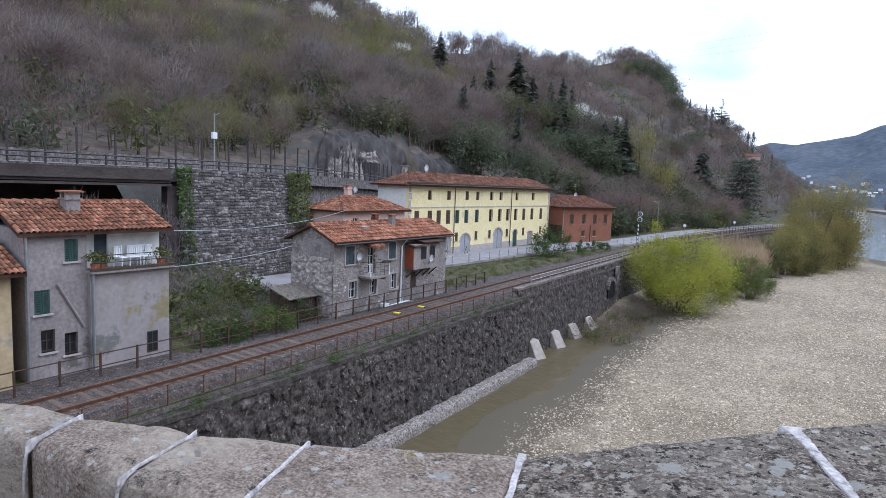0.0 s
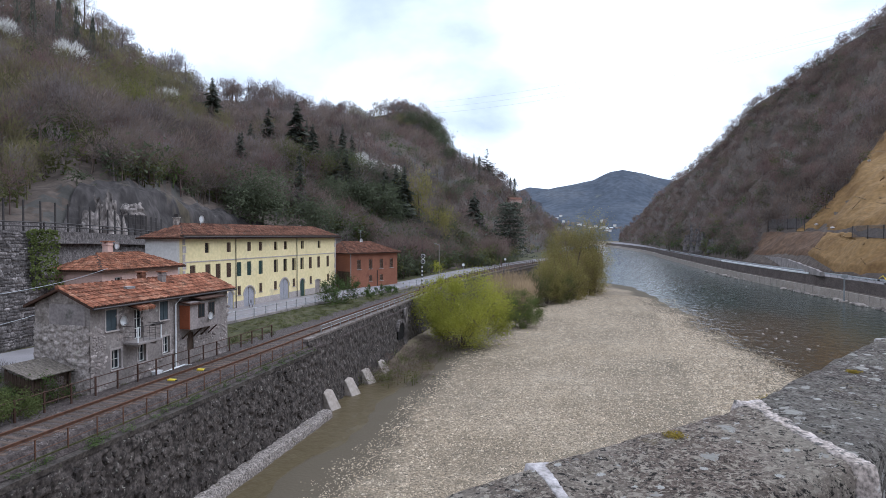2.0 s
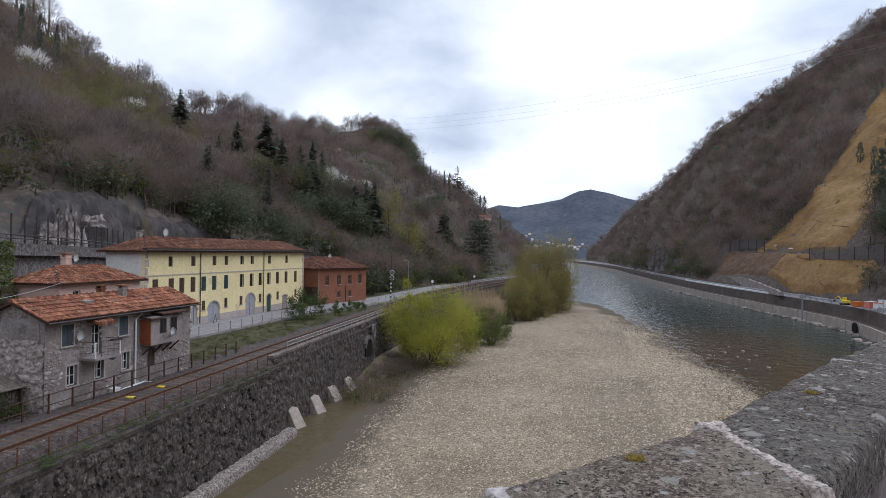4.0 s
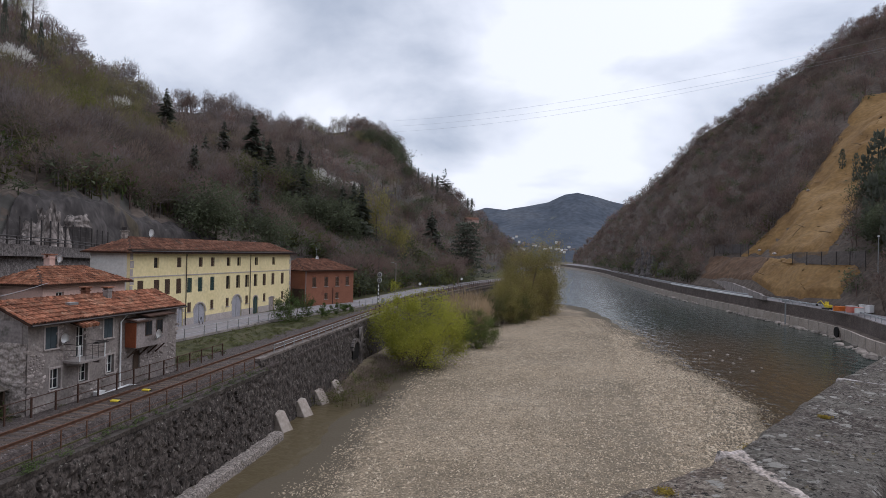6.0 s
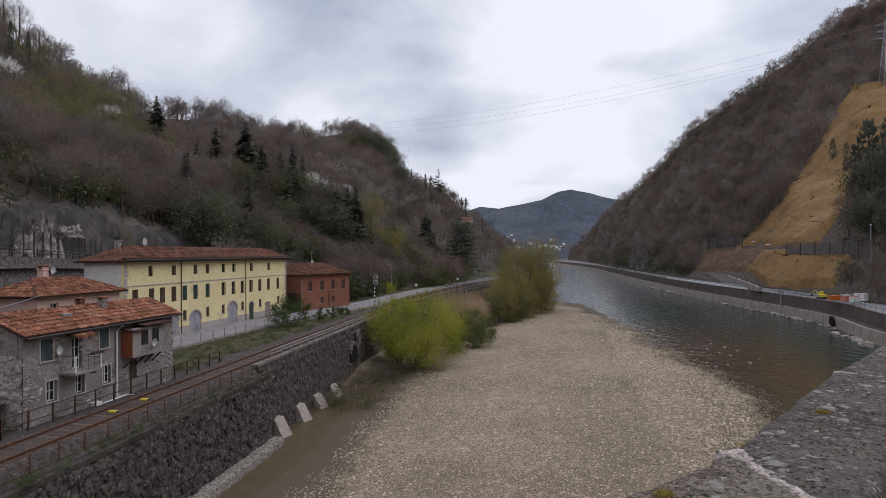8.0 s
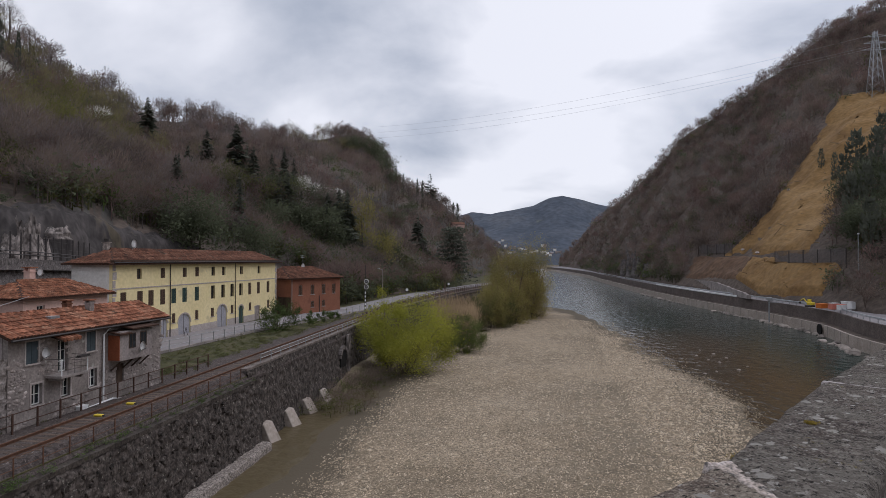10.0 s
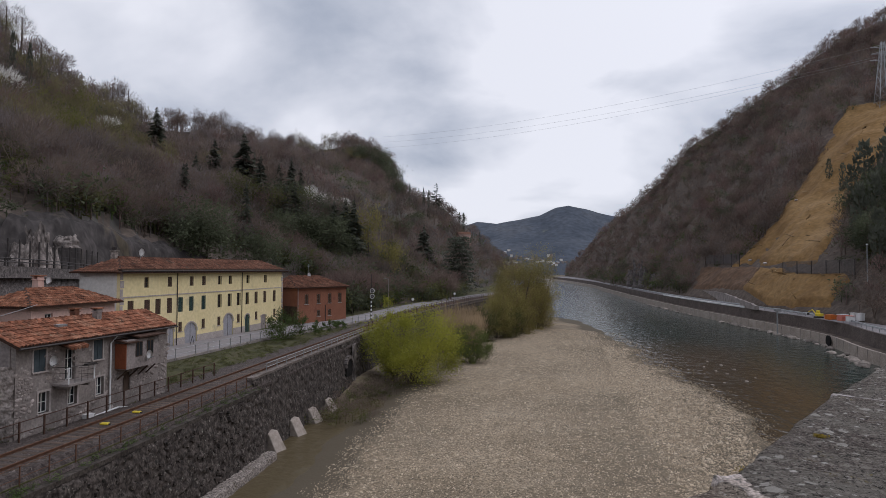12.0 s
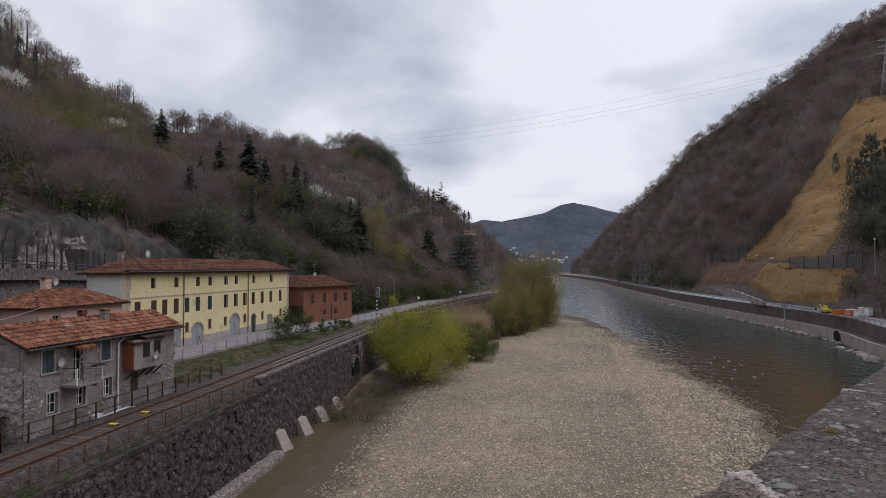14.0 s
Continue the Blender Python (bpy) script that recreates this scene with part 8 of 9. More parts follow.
k = 0
for y in list(np.arange(93, 112, 1.2)) + list(np.arange(118, 172, 2.1)) + list(np.arange(196, 250, 3.0)):
    bx = float(np.interp(y, [p.y for p in BANK], [p.x for p in BANK]))
    boulder(Vector((bx - rgs.uniform(0.3, 2.6 if y < 112 else 1.2), y + rgs.uniform(-0.6, 0.6), 0.05)), rgs.uniform(0.35, 0.95), 50 + k * 1.7, M["bank_rock"], "grey riprap boulder at the river wall", "riprap boulders")
    k += 1


def bank_at(y, side, z):
    x = float(np.interp(y, [p.y for p in BANK], [p.x for p in BANK]))
    return Vector((x + side, y, z))


guard = [bank_at(y, 2.75, 4.2) for y in np.arange(60, 420, 3.0)]
t = tagged(empty("guard_rail"), "grey steel guard rail along the bank road", "guard rail")
part("beam", sweep(guard, [(0, 0.55), (-0.06, 0.63), (0, 0.70), (-0.06, 0.78), (0, 0.86), (0.03, 0.86), (0.03, 0.55)], None, ""), M["metal_grey"], t)
for p in guard[::1]:
    if p.y < 300:
        part("post", boxes((p.x + 0.03, p.x + 0.13, p.y - 0.05, p.y + 0.05, 4.2, 5.1)), M["metal_grey"], t)
kerb = [bank_at(y, 2.15, 4.26) for y in np.arange(165, 240, 3.0)]
tagged(obj("new_kerb", sweep(kerb, [(-0.25, 0.0), (-0.25, 0.4), (0.2, 0.4), (0.2, 0.0)], None, ""), M["white_paint"]), "fresh white concrete kerb on the bank wall", kind="structure")
verge = [bank_at(y, 0.0, 0.0) for y in np.arange(40, 116, 3.0)]
tagged(obj("bank_verge", sweep(verge, [(10.0, 4.6), (10.0, 4.95), (13.0, 5.25), (30.0, 6.2), (30.0, 4.6)], None, ""), M["verge_grass"]), "bright green grass verge beside the bank road", kind="structure")
# bank wall joints
for y in np.arange(70, 200, 4.0):
    p = bank_at(y, 0.0, 0)
    bw = bpy.data.objects["bank_wall"]
    part("panel_joint", boxes((p.x + 0.02, p.x + 0.12, y - 0.02, y + 0.02, -0.5, 1.94)), M["concrete"], bw)
t = tagged(empty("outfall", Matrix.Translation(bank_at(121, 0.0, 0.9))), "dark round outfall pipe in the river wall", "pipe")
# black disc closes the pipe end, painted as the dark of its mouth
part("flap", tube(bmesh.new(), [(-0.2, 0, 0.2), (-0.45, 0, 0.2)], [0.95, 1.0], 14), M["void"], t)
part("collar", tube(bmesh.new(), [(0.1, 0, 0.2), (-0.2, 0, 0.2)], 1.08, 14), M["bank_rock"], t)
# river gauge on a mast
g = bank_at(141, -1.2, 0)
t = tagged(empty("river_gauge", Matrix.Translation(g)), "steel river gauge mast with a lattice arm", "gauge mast")
part("mast", tube(bmesh.new(), [(0, 0, -0.8), (0, 0, 5.4)], 0.16, 8), M["metal_grey"], t)
part("instrument", boxes((-0.6, 0.6, -0.3, 0.3, 5.0, 5.6), bevel=0.04), M["metal_grey"], t)
bm = bmesh.new()
for z in (4.6, 5.0):
    tube(bm, [(0, 0, z), (6.0, -3.5, z)], 0.05, 5)
for k in range(8):
    tube(bm, [(6.0 * k / 8, -3.5 * k / 8, 4.6), (6.0 * (k + 1) / 8, -3.5 * (k + 1) / 8, 5.0)], 0.035, 4)
part("lattice_arm", bm, M["metal_grey"], t)


# building site on the bank road
def site_box(name, label, az, d, size, mat, lid=None, rz=25):
    t = tagged(empty(name, Matrix.Translation(polar(az, d, 4.72)) @ Matrix.Rotation(radians(rz), 4, "Z")), label, "site unit")
    a, b, h = size
    part("body", boxes((-a / 2, a / 2, -b / 2, b / 2, 0, h), bevel=0.05), mat, t)
    for k in range(5):
        x = -a / 2 + a * (k + 0.5) / 5
        part("rib", boxes((x - 0.06, x + 0.06, -b / 2 - 0.05, -b / 2, 0.1, h - 0.1)), mat, t)
    part("lid", boxes((-a / 2 - 0.05, a / 2 + 0.05, -b / 2 - 0.05, b / 2 + 0.05, h, h + 0.08)), lid or mat, t)


M["site_orange"] = material("orange_paint", [(0.55, 0.16, 0.03), (0.63, 0.21, 0.05)], 1.0, 0.6)
M["site_red"] = material("faded_red_paint", [(0.60, 0.20, 0.14), (0.68, 0.30, 0.24)], 1.0, 0.6)
site_box("skip", "orange steel skip beside the road", -21.55, 133, (1.6, 1.2, 0.8), M["site_orange"])
site_box("site_barrier", "stack of faded red and white barriers", -22.35, 131, (1.5, 1.0, 1.1), M["site_red"], M["white_paint"])
site_box("site_barrier", "stack of red and white plastic barriers", -22.85, 130, (1.2, 0.9, 0.95), M["white_paint"], M["site_red"])
site_box("bulk_bag", "white bulk bag on the verge", -23.5, 133, (1.0, 0.9, 1.3), M["white_paint"])
site_box("bulk_bag", "white bulk bag on the verge", -23.1, 135, (0.9, 0.9, 1.2), M["white_paint"])


def excavator(p, rz):
    t = tagged(empty("excavator", Matrix.Translation(p) @ Matrix.Rotation(radians(rz), 4, "Z")), "small yellow tracked excavator on the bank road", "excavator")
    for y in (-0.75, 0.75):
        part("crawler_track", boxes((-1.3, 1.3, y - 0.22, y + 0.22, 0, 0.6), bevel=0.15), M["metal_dark"], t)
    part("body", boxes((-1.3, 0.7, -0.8, 0.8, 0.7, 1.6), bevel=0.08), M["yellow_paint"], t)
    c = part("cab", boxes((0.0, 1.0, -0.8, 0.1, 1.0, 2.6), bevel=0.05), M["yellow_paint"], t)
    part("cab_glass", boxes((1.002, 1.02, -0.7, 0.0, 1.6, 2.5)), M["glass"], c)
    a = part("boom", tube(bmesh.new(), [(0.7, 0.3, 1.3), (2.2, 0.3, 2.8), (3.6, 0.3, 1.9)], [0.2, 0.17, 0.12], 6), M["yellow_paint"], t)
    part("bucket", boxes((3.4, 4.0, 0.0, 0.6, 0.9, 1.6), bevel=0.1), M["metal_dark"], a)
    return t


ex = excavator(polar(-20.75, 135, 4.75), 120)
ex.scale = (0.55, 0.55, 0.55)


def pylon(p, h):
    t = tagged(empty("pylon", Matrix.Translation(p)), "grey steel lattice power pylon on the ridge", "pylon")
    leg = lambda s, u, z: (s * (2.2 - 1.75 * z / h), u * (2.2 - 1.75 * z / h), z)
    for s in (-1, 1):
        for u in (-1, 1):
            part("leg", tube(bmesh.new(), [leg(s, u, -1.5), leg(s, u, h)], 0.13, 4), M["metal_grey"], t)
    bm = bmesh.new()
    zs = [h * k / 8 for k in range(9)]
    for z0, z1 in zip(zs, zs[1:]):
        for a, c in (((-1, -1), (1, -1)), ((1, -1), (1, 1)), ((1, 1), (-1, 1)), ((-1, 1), (-1, -1))):
            tube(bm, [leg(*a, z0), leg(*c, z1)], 0.07, 3)
            tube(bm, [leg(*c, z0), leg(*a, z1)], 0.07, 3)
    part("bracing", bm, M["metal_grey"], t)
    for z, w in ((h * 0.72, 4.2), (h * 0.82, 3.6), (h * 0.92, 3.8)):
        part("cross_arm", tube(tube(bmesh.new(), [(-w, 0, z), (w, 0, z)], 0.12, 4), [(-w, 0, z), (0, 0, z + 0.9), (w, 0, z)], 0.08, 4), M["metal_grey"], t)
    return t


pyl = on_hill(hill_r, -25.2, 12.3)
pylon(pyl, 23.0)
for k, (dz, w) in enumerate(((16.6, -4.0), (18.9, 3.4), (21.2, -3.6))):
    a = pyl + Vector((w, 0, dz))
    b = polar(16.4, 385, EYE_Z + 385 * math.tan(radians(11.2 + 0.5 * k)))
    pts = [a.lerp(b, i / 24) - Vector((0, 0, 4 * 5.0 * (i / 24) * (1 - i / 24))) for i in range(25)]
    tagged(obj("power_line", tube(bmesh.new(), pts, 0.03, 4), M["metal_grey"]), "thin sagging power line across the valley", "cable", "power lines")
# service wires between the houses
for z0, z1 in ((10.9, 10.9), (9.2, 9.4)):
    a, b = Vector((-26.2, 14.9, z0)), Vector((-38.0, 38.8, z1))
    pts = [a.lerp(b, i / 12) - Vector((0, 0, 4 * 0.5 * (i / 12) * (1 - i / 12))) for i in range(13)]
    tagged(obj("service_wire", tube(bmesh.new(), pts, 0.018, 4), M["metal_grey"]), "thin service wire between two houses", "cable", "service wires")


M["brown_render"] = material("old_brown_render", [(0.12, 0.09, 0.065), (0.19, 0.145, 0.11)], 0.5, 0.95, fine=(4.0, 0.25))
# houses far off
M["roof_brown"] = material("far_roof_tiles", [(0.15, 0.12, 0.10), (0.21, 0.175, 0.15)], 0.3, 0.92, fine=(2.0, 0.2))
def far_house(p, size, rz, wall, roof, label, group):
    t = tagged(empty("far_house", Matrix.Translation(p) @ Matrix.Rotation(radians(rz), 4, "Z")), label, "house", group)
    a, b, h = size
    part("wall", boxes((-a / 2, a / 2, -b / 2, b / 2, -3, h)), wall, t)
    bm = bmesh.new()
    vs = [bm.verts.new(q) for q in ((-a / 2 - 0.4, -b / 2 - 0.4, h), (a / 2 + 0.4, -b / 2 - 0.4, h), (a / 2 + 0.4, b / 2 + 0.4, h), (-a / 2 - 0.4, b / 2 + 0.4, h), (-a / 2 - 0.4, 0, h + b * 0.22), (a / 2 + 0.4, 0, h + b * 0.22))]
    for f in ((0, 1, 5, 4), (2, 3, 4, 5), (0, 4, 3), (1, 2, 5), (0, 3, 2, 1)):
        bm.faces.new([vs[i] for i in f])
    part("roof", bm, roof, t)
    return t


rgt = np.random.default_rng(15)
for k in range(46):
    az = rgt.uniform(-1.9, 4.4) if k < 36 else rgt.uniform(3.0, 5.4)
    s = rgt.uniform(0.08, 0.20) if k < 36 else rgt.uniform(0.12, 0.3)
    p = ridge_at(NEAR_RANGE, 2100, -5, 40, 1.0, az, s)
    far_house(p, (rgt.uniform(5, 8.5), rgt.uniform(4, 7), rgt.uniform(2.5, 5)), rgt.uniform(-40, 40), M["plaster_white"] if rgt.random() < 0.35 else M["plaster_grey"], M["roof_brown"] if rgt.random() < 0.6 else M["roof_unit"], "small pale house of the far village", "far village houses")
p = on_hill(hill_l, 8.9, 1.8)
far_house(p, (7, 7, 9), 20, M["plaster_pink"], M["tile_dark"], "pink house among trees on the slope", "houses on the slope")
p = polar(12.2, 186, 5.2)
far_house(p, (4.5, 6, 5.6), 10, M["brown_render"], M["roof_brown"], "weathered brown house beside the far road", "houses on the slope")


# ---- bridge parapet ----
def parapet_stone(name, tones, pale, tooled=False, grit=1.0):
    """Weathered stone: pitted grain, brown moss, round pale lichens; tooled: shallow chisel ridges."""
    m = material(name, tones, 7.0, 0.96, fine=(120.0, 0.55), random_by="object", spread=(0.88, 1.12), coords="World", spec=0.15)
    ns, ls = m.node_tree.nodes, m.node_tree.links
    b = ns["Principled BSDF"]
    col = b.inputs["Base Color"].links[0].from_socket
    place = ns.new("ShaderNodeNewGeometry").outputs["Position"]

    def fac_noise(scale, detail, rough=0.6, distort=0.0):
        n = ns.new("ShaderNodeTexNoise")
        n.inputs["Scale"].default_value, n.inputs["Detail"].default_value, n.inputs["Roughness"].default_value, n.inputs["Distortion"].default_value = scale, detail, rough, distort
        ls.new(place, n.inputs["Vector"])
        return n.outputs["Fac"]

    def ranged(v, lo, hi, to0=0.0, to1=1.0):
        r = ns.new("ShaderNodeMapRange")
        r.inputs[1].default_value, r.inputs[2].default_value, r.inputs[3].default_value, r.inputs[4].default_value = lo, hi, to0, to1
        ls.new(v, r.inputs[0])
        return r.outputs[0]

    def op(kind, a, c):
        n = ns.new("ShaderNodeMath")
        n.operation = kind
        for i, v in enumerate((a, c)):
            if isinstance(v, (int, float)):
                n.inputs[i].default_value = v
            else:
                ls.new(v, n.inputs[i])
        return n.outputs[0]

    def over(fac, tone, col):
        x = ns.new("ShaderNodeMix")
        x.data_type = "RGBA"
        x.inputs[7].default_value = (*tone, 1)
        ls.new(fac, x.inputs[0])
        ls.new(col, x.inputs[6])
        return x.outputs[2]

    def lichen(scale, share, size, tone, col, wob):
        """Round crusts: cells of which a share carry a disc with a ragged rim."""
        v = ns.new("ShaderNodeTexVoronoi")
        v.inputs["Scale"].default_value = scale
        ls.new(place, v.inputs["Vector"])
        sep = ns.new("ShaderNodeSeparateColor")
        ls.new(v.outputs["Color"], sep.inputs[0])
        r = op("MULTIPLY", ranged(sep.outputs[0], 1 - share, 1.0, 0.0, size), 1.0)
        edge = op("SUBTRACT", r, op("ADD", v.outputs["Distance"], op("MULTIPLY", fac_noise(scale * 6, 3.0), wob)))
        return over(ranged(edge, -wob * 0.5, -wob * 0.5 + 0.03), tone, col)

    col = over(ranged(fac_noise(2.0, 8.0, 0.7), 0.46, 0.62), pale, col)
    col = over(ranged(fac_noise(9.0, 9.0, 0.8), 0.56, 0.64), (0.042, 0.038, 0.034), col)
    col = over(ranged(fac_noise(5.0, 10.0, 0.8), 0.60, 0.68), (0.15, 0.115, 0.055), col)
    col = over(ranged(fac_noise(3.1, 10.0, 0.8), 0.62, 0.67), (0.25, 0.195, 0.05), col)
    col = over(ranged(fac_noise(24.0, 6.0, 0.7), 0.54, 0.60, 0.0, 0.8 * grit), tuple(c * 1.45 for c in pale), col)
    col = over(ranged(fac_noise(60.0, 5.0, 0.75), 0.53, 0.60, 0.0, grit), tuple(c * 1.5 for c in pale), col)
    col = over(ranged(fac_noise(45.0, 5.0, 0.75), 0.55, 0.60, 0.0, grit), (0.03, 0.027, 0.024), col)
    col = lichen(5.0, 0.08, 0.26, (0.27, 0.245, 0.22), col, 0.9)
    col = lichen(13.0, 0.38, 0.42, (0.40, 0.375, 0.34), col, 0.9)
    col = lichen(34.0, 0.20, 0.46, (0.52, 0.495, 0.46), col, 0.9)
    ls.new(col, b.inputs["Base Color"])
    h = op("ADD", op("MULTIPLY", fac_noise(38.0, 8.0, 0.75), 1.0), op("MULTIPLY", fac_noise(11.0, 5.0, 0.6), 1.6))
    if tooled:
        w = ns.new("ShaderNodeTexWave")
        w.bands_direction = "Y"
        w.inputs["Scale"].default_value, w.inputs["Distortion"].default_value, w.inputs["Detail"].default_value, w.inputs["Detail Scale"].default_value = 5.5, 3.5, 3.0, 2.0
        ls.new(place, w.inputs["Vector"])
        h = op("ADD", h, op("MULTIPLY", w.outputs["Fac"], 0.22))
    bp = ns.new("ShaderNodeBump")
    bp.inputs["Strength"].default_value, bp.inputs["Distance"].default_value = 1.0, 0.03
    ls.new(h, bp.inputs["Height"])
    ls.new(bp.outputs[0], b.inputs["Normal"])
    return m


M["lichen"] = parapet_stone("lichen_stone", [(0.229, 0.187, 0.145), (0.312, 0.261, 0.207), (0.395, 0.335, 0.268)], (0.458, 0.379, 0.304), False, 0.3)
M["lichen_dark"] = parapet_stone("dark_lichen_stone", [(0.115, 0.094, 0.075), (0.172, 0.145, 0.116), (0.232, 0.198, 0.162)], (0.305, 0.264, 0.216))
M["lichen_tooled"] = parapet_stone("tooled_lichen_stone", [(0.080, 0.070, 0.058), (0.118, 0.104, 0.089), (0.158, 0.142, 0.123)], (0.20, 0.182, 0.158), True)
JOINTS = [((-4.9, -0.62, 12.87), (-4.75, -0.92, 12.87)), ((-3.2, -0.02, 12.87), (-3.1, -0.22, 12.87)), ((-1.80, 0.48, 12.87), (-1.71, 0.30, 12.87)), ((-1.45, 0.63, 12.87), (-1.34, 0.35, 12.87)), ((-1.18, 0.80, 12.86), (-1.04, 0.46, 12.86)),
          ((-0.68, 1.12, 12.86), (-0.56, 0.80, 12.86)), ((-0.09, 1.66, 12.93), (0.10, 1.24, 12.92)), ((0.575, 2.285, 12.99), (0.745, 1.73, 12.98)), ((1.53, 3.86, 13.0), (1.92, 3.61, 13.0)), ((2.95, 5.98, 13.0), (3.35, 5.73, 13.0)), ((4.7, 8.7, 13.0), (5.1, 8.45, 13.0))]


def slab(thing, a, b, seed, dark=0):
    """A parapet stone between two joints; rounded, uneven edges."""
    (o0, i0), (o1, i1) = [[Vector(p) for p in j] for j in (a, b)]
    L, Wd = ((o1 + i1) / 2 - (o0 + i0) / 2).length, ((i0 - o0).length + (i1 - o1).length) / 2
    nu, nv = max(8, int(L / 0.022)), max(8, int(Wd / 0.022))
    nu = min(nu, 90)
    V, F = [], []
    r, deep = 0.045, 0.17
    for i in range(nu + 1):
        for j in range(-3, nv + 4):
            u, v = i / nu, min(max(j / nv, 0), 1)
            p = o0.lerp(o1, u).lerp(i0.lerp(i1, u), v)
            d, e = min(v * Wd, (1 - v) * Wd), min(u * L, (1 - u) * L)
            drop = (0.0 if d > r else r * 0.55 * (1 - d / r) ** 2) + (0.0 if e > 0.02 else 0.010 * (1 - e / 0.02))
            d = min(d, e)
            q = Vector((p.x * 6, p.y * 6, seed))
            p = p + Vector((noise.noise(q), noise.noise(q + Vector((9, 0, 0))), 0)) * 0.014 * (1 if d < 0.03 else 0.2)
            fade = min(1.0, 0.15 + e / 0.10)
            p.z += -drop + (noise.noise(q * 0.6) * 0.012 + noise.noise(q * 2.2) * 0.007 + noise.noise(q * 5) * 0.004) * fade
            if j < 0:
                p.z -= deep * (-j) / 3
            elif j > nv:
                p.z -= deep * (j - nv) / 3
            V.append(p)
    w = nv + 7
    for i in range(nu):
        for j in range(w - 1):
            F.append((i * w + j, (i + 1) * w + j, (i + 1) * w + j + 1, i * w + j + 1))
    for i in (0, nu):
        for j in range(1, (w - 1) // 2):
            a = i * w
            F.append((a + j - 1, a + j, a + w - 1 - j, a + w - j))
    ob = mesh_np("coping_stone", V, F, (M["lichen"], M["lichen_dark"], M["lichen_tooled"])[dark], smooth=True)
    ob.parent = thing
    return ob


M["joint_white"] = material("white_lime_mortar", [(0.27, 0.26, 0.24), (0.46, 0.45, 0.43)], 14.0, 0.95, bump=0.003, bump_scale=60.0, fine=(80.0, 0.3), stain=((0.17, 0.158, 0.146), 16.0, 0.565), coords="World")


def mortar_strip(thing, j, seed, width, patch):
    """A ragged mortar bed that spreads over the stones' edges, thicker at the outer end; patch: how much it spreads there."""
    o, i = Vector(j[0]), Vector(j[1])
    d = (i - o)
    side = Vector((-d.y, d.x, 0)).normalized()
    V, F = [], []
    n, m = 60, 10
    for k in range(n + 1):
        u = k / n
        c = o.lerp(i, u * 1.01 - 0.005)
        wob = noise.noise(Vector((u * 4, seed, 0))) * 0.008 + noise.noise(Vector((u * 19, seed, 3))) * (0.005 if width > 0.03 else 0.002)
        grow = max(0.0, 1 - u * d.length / 0.11) ** 0.5 * patch
        w = width * (0.9 + 0.3 * noise.noise(Vector((u * 4, seed, 5))) + (0.25 if width > 0.03 else 0.1) * noise.noise(Vector((u * 25, seed, 8)))) + grow
        for q in range(m + 1):
            s = q / m * 2 - 1
            p = c + side * (w * s + wob)
            crown = 0.004 * (1 - s ** 4) + (0.002 * (1 - s ** 4) if grow > 0.01 else 0)
            p.z += crown * (0.4 if width < 0.03 else 1.0) - 0.003 - (0.03 if abs(s) > 0.99 else 0) + (noise.noise(p * 60) * 0.005 + noise.noise(p * 25) * 0.003) * (0.3 if width < 0.03 else 1.0)
            if k == 0:
                p.z -= 0.04
            V.append(p)
    for k in range(n):
        for q in range(m):
            a = k * (m + 1) + q
            F.append((a, a + 1, a + m + 2, a + m + 1))
    # the bed runs on down the inner face
    last = len(V) - (m + 1)
    for k in range(1, 4):
        for q in range(m + 1):
            V.append(V[last + q] + d.normalized() * (0.012 if k == 1 else 0.016) + Vector((0, 0, -0.055 * k)))
    for k in range(3):
        for q in range(m):
            a = last + k * (m + 1) + q
            F.append((a, a + 1, a + m + 2, a + m + 1))
    ob = mesh_np("mortar_joint", V, F, M["joint_white"] if width < 0.03 else M["joint"], smooth=True)
    ob.parent = thing
    return tagged(ob, "pale lime mortar joint")


M["moss"] = material("yellow_moss", [(0.22, 0.17, 0.03), (0.36, 0.29, 0.05)], 30.0, 0.95, random_by="island")


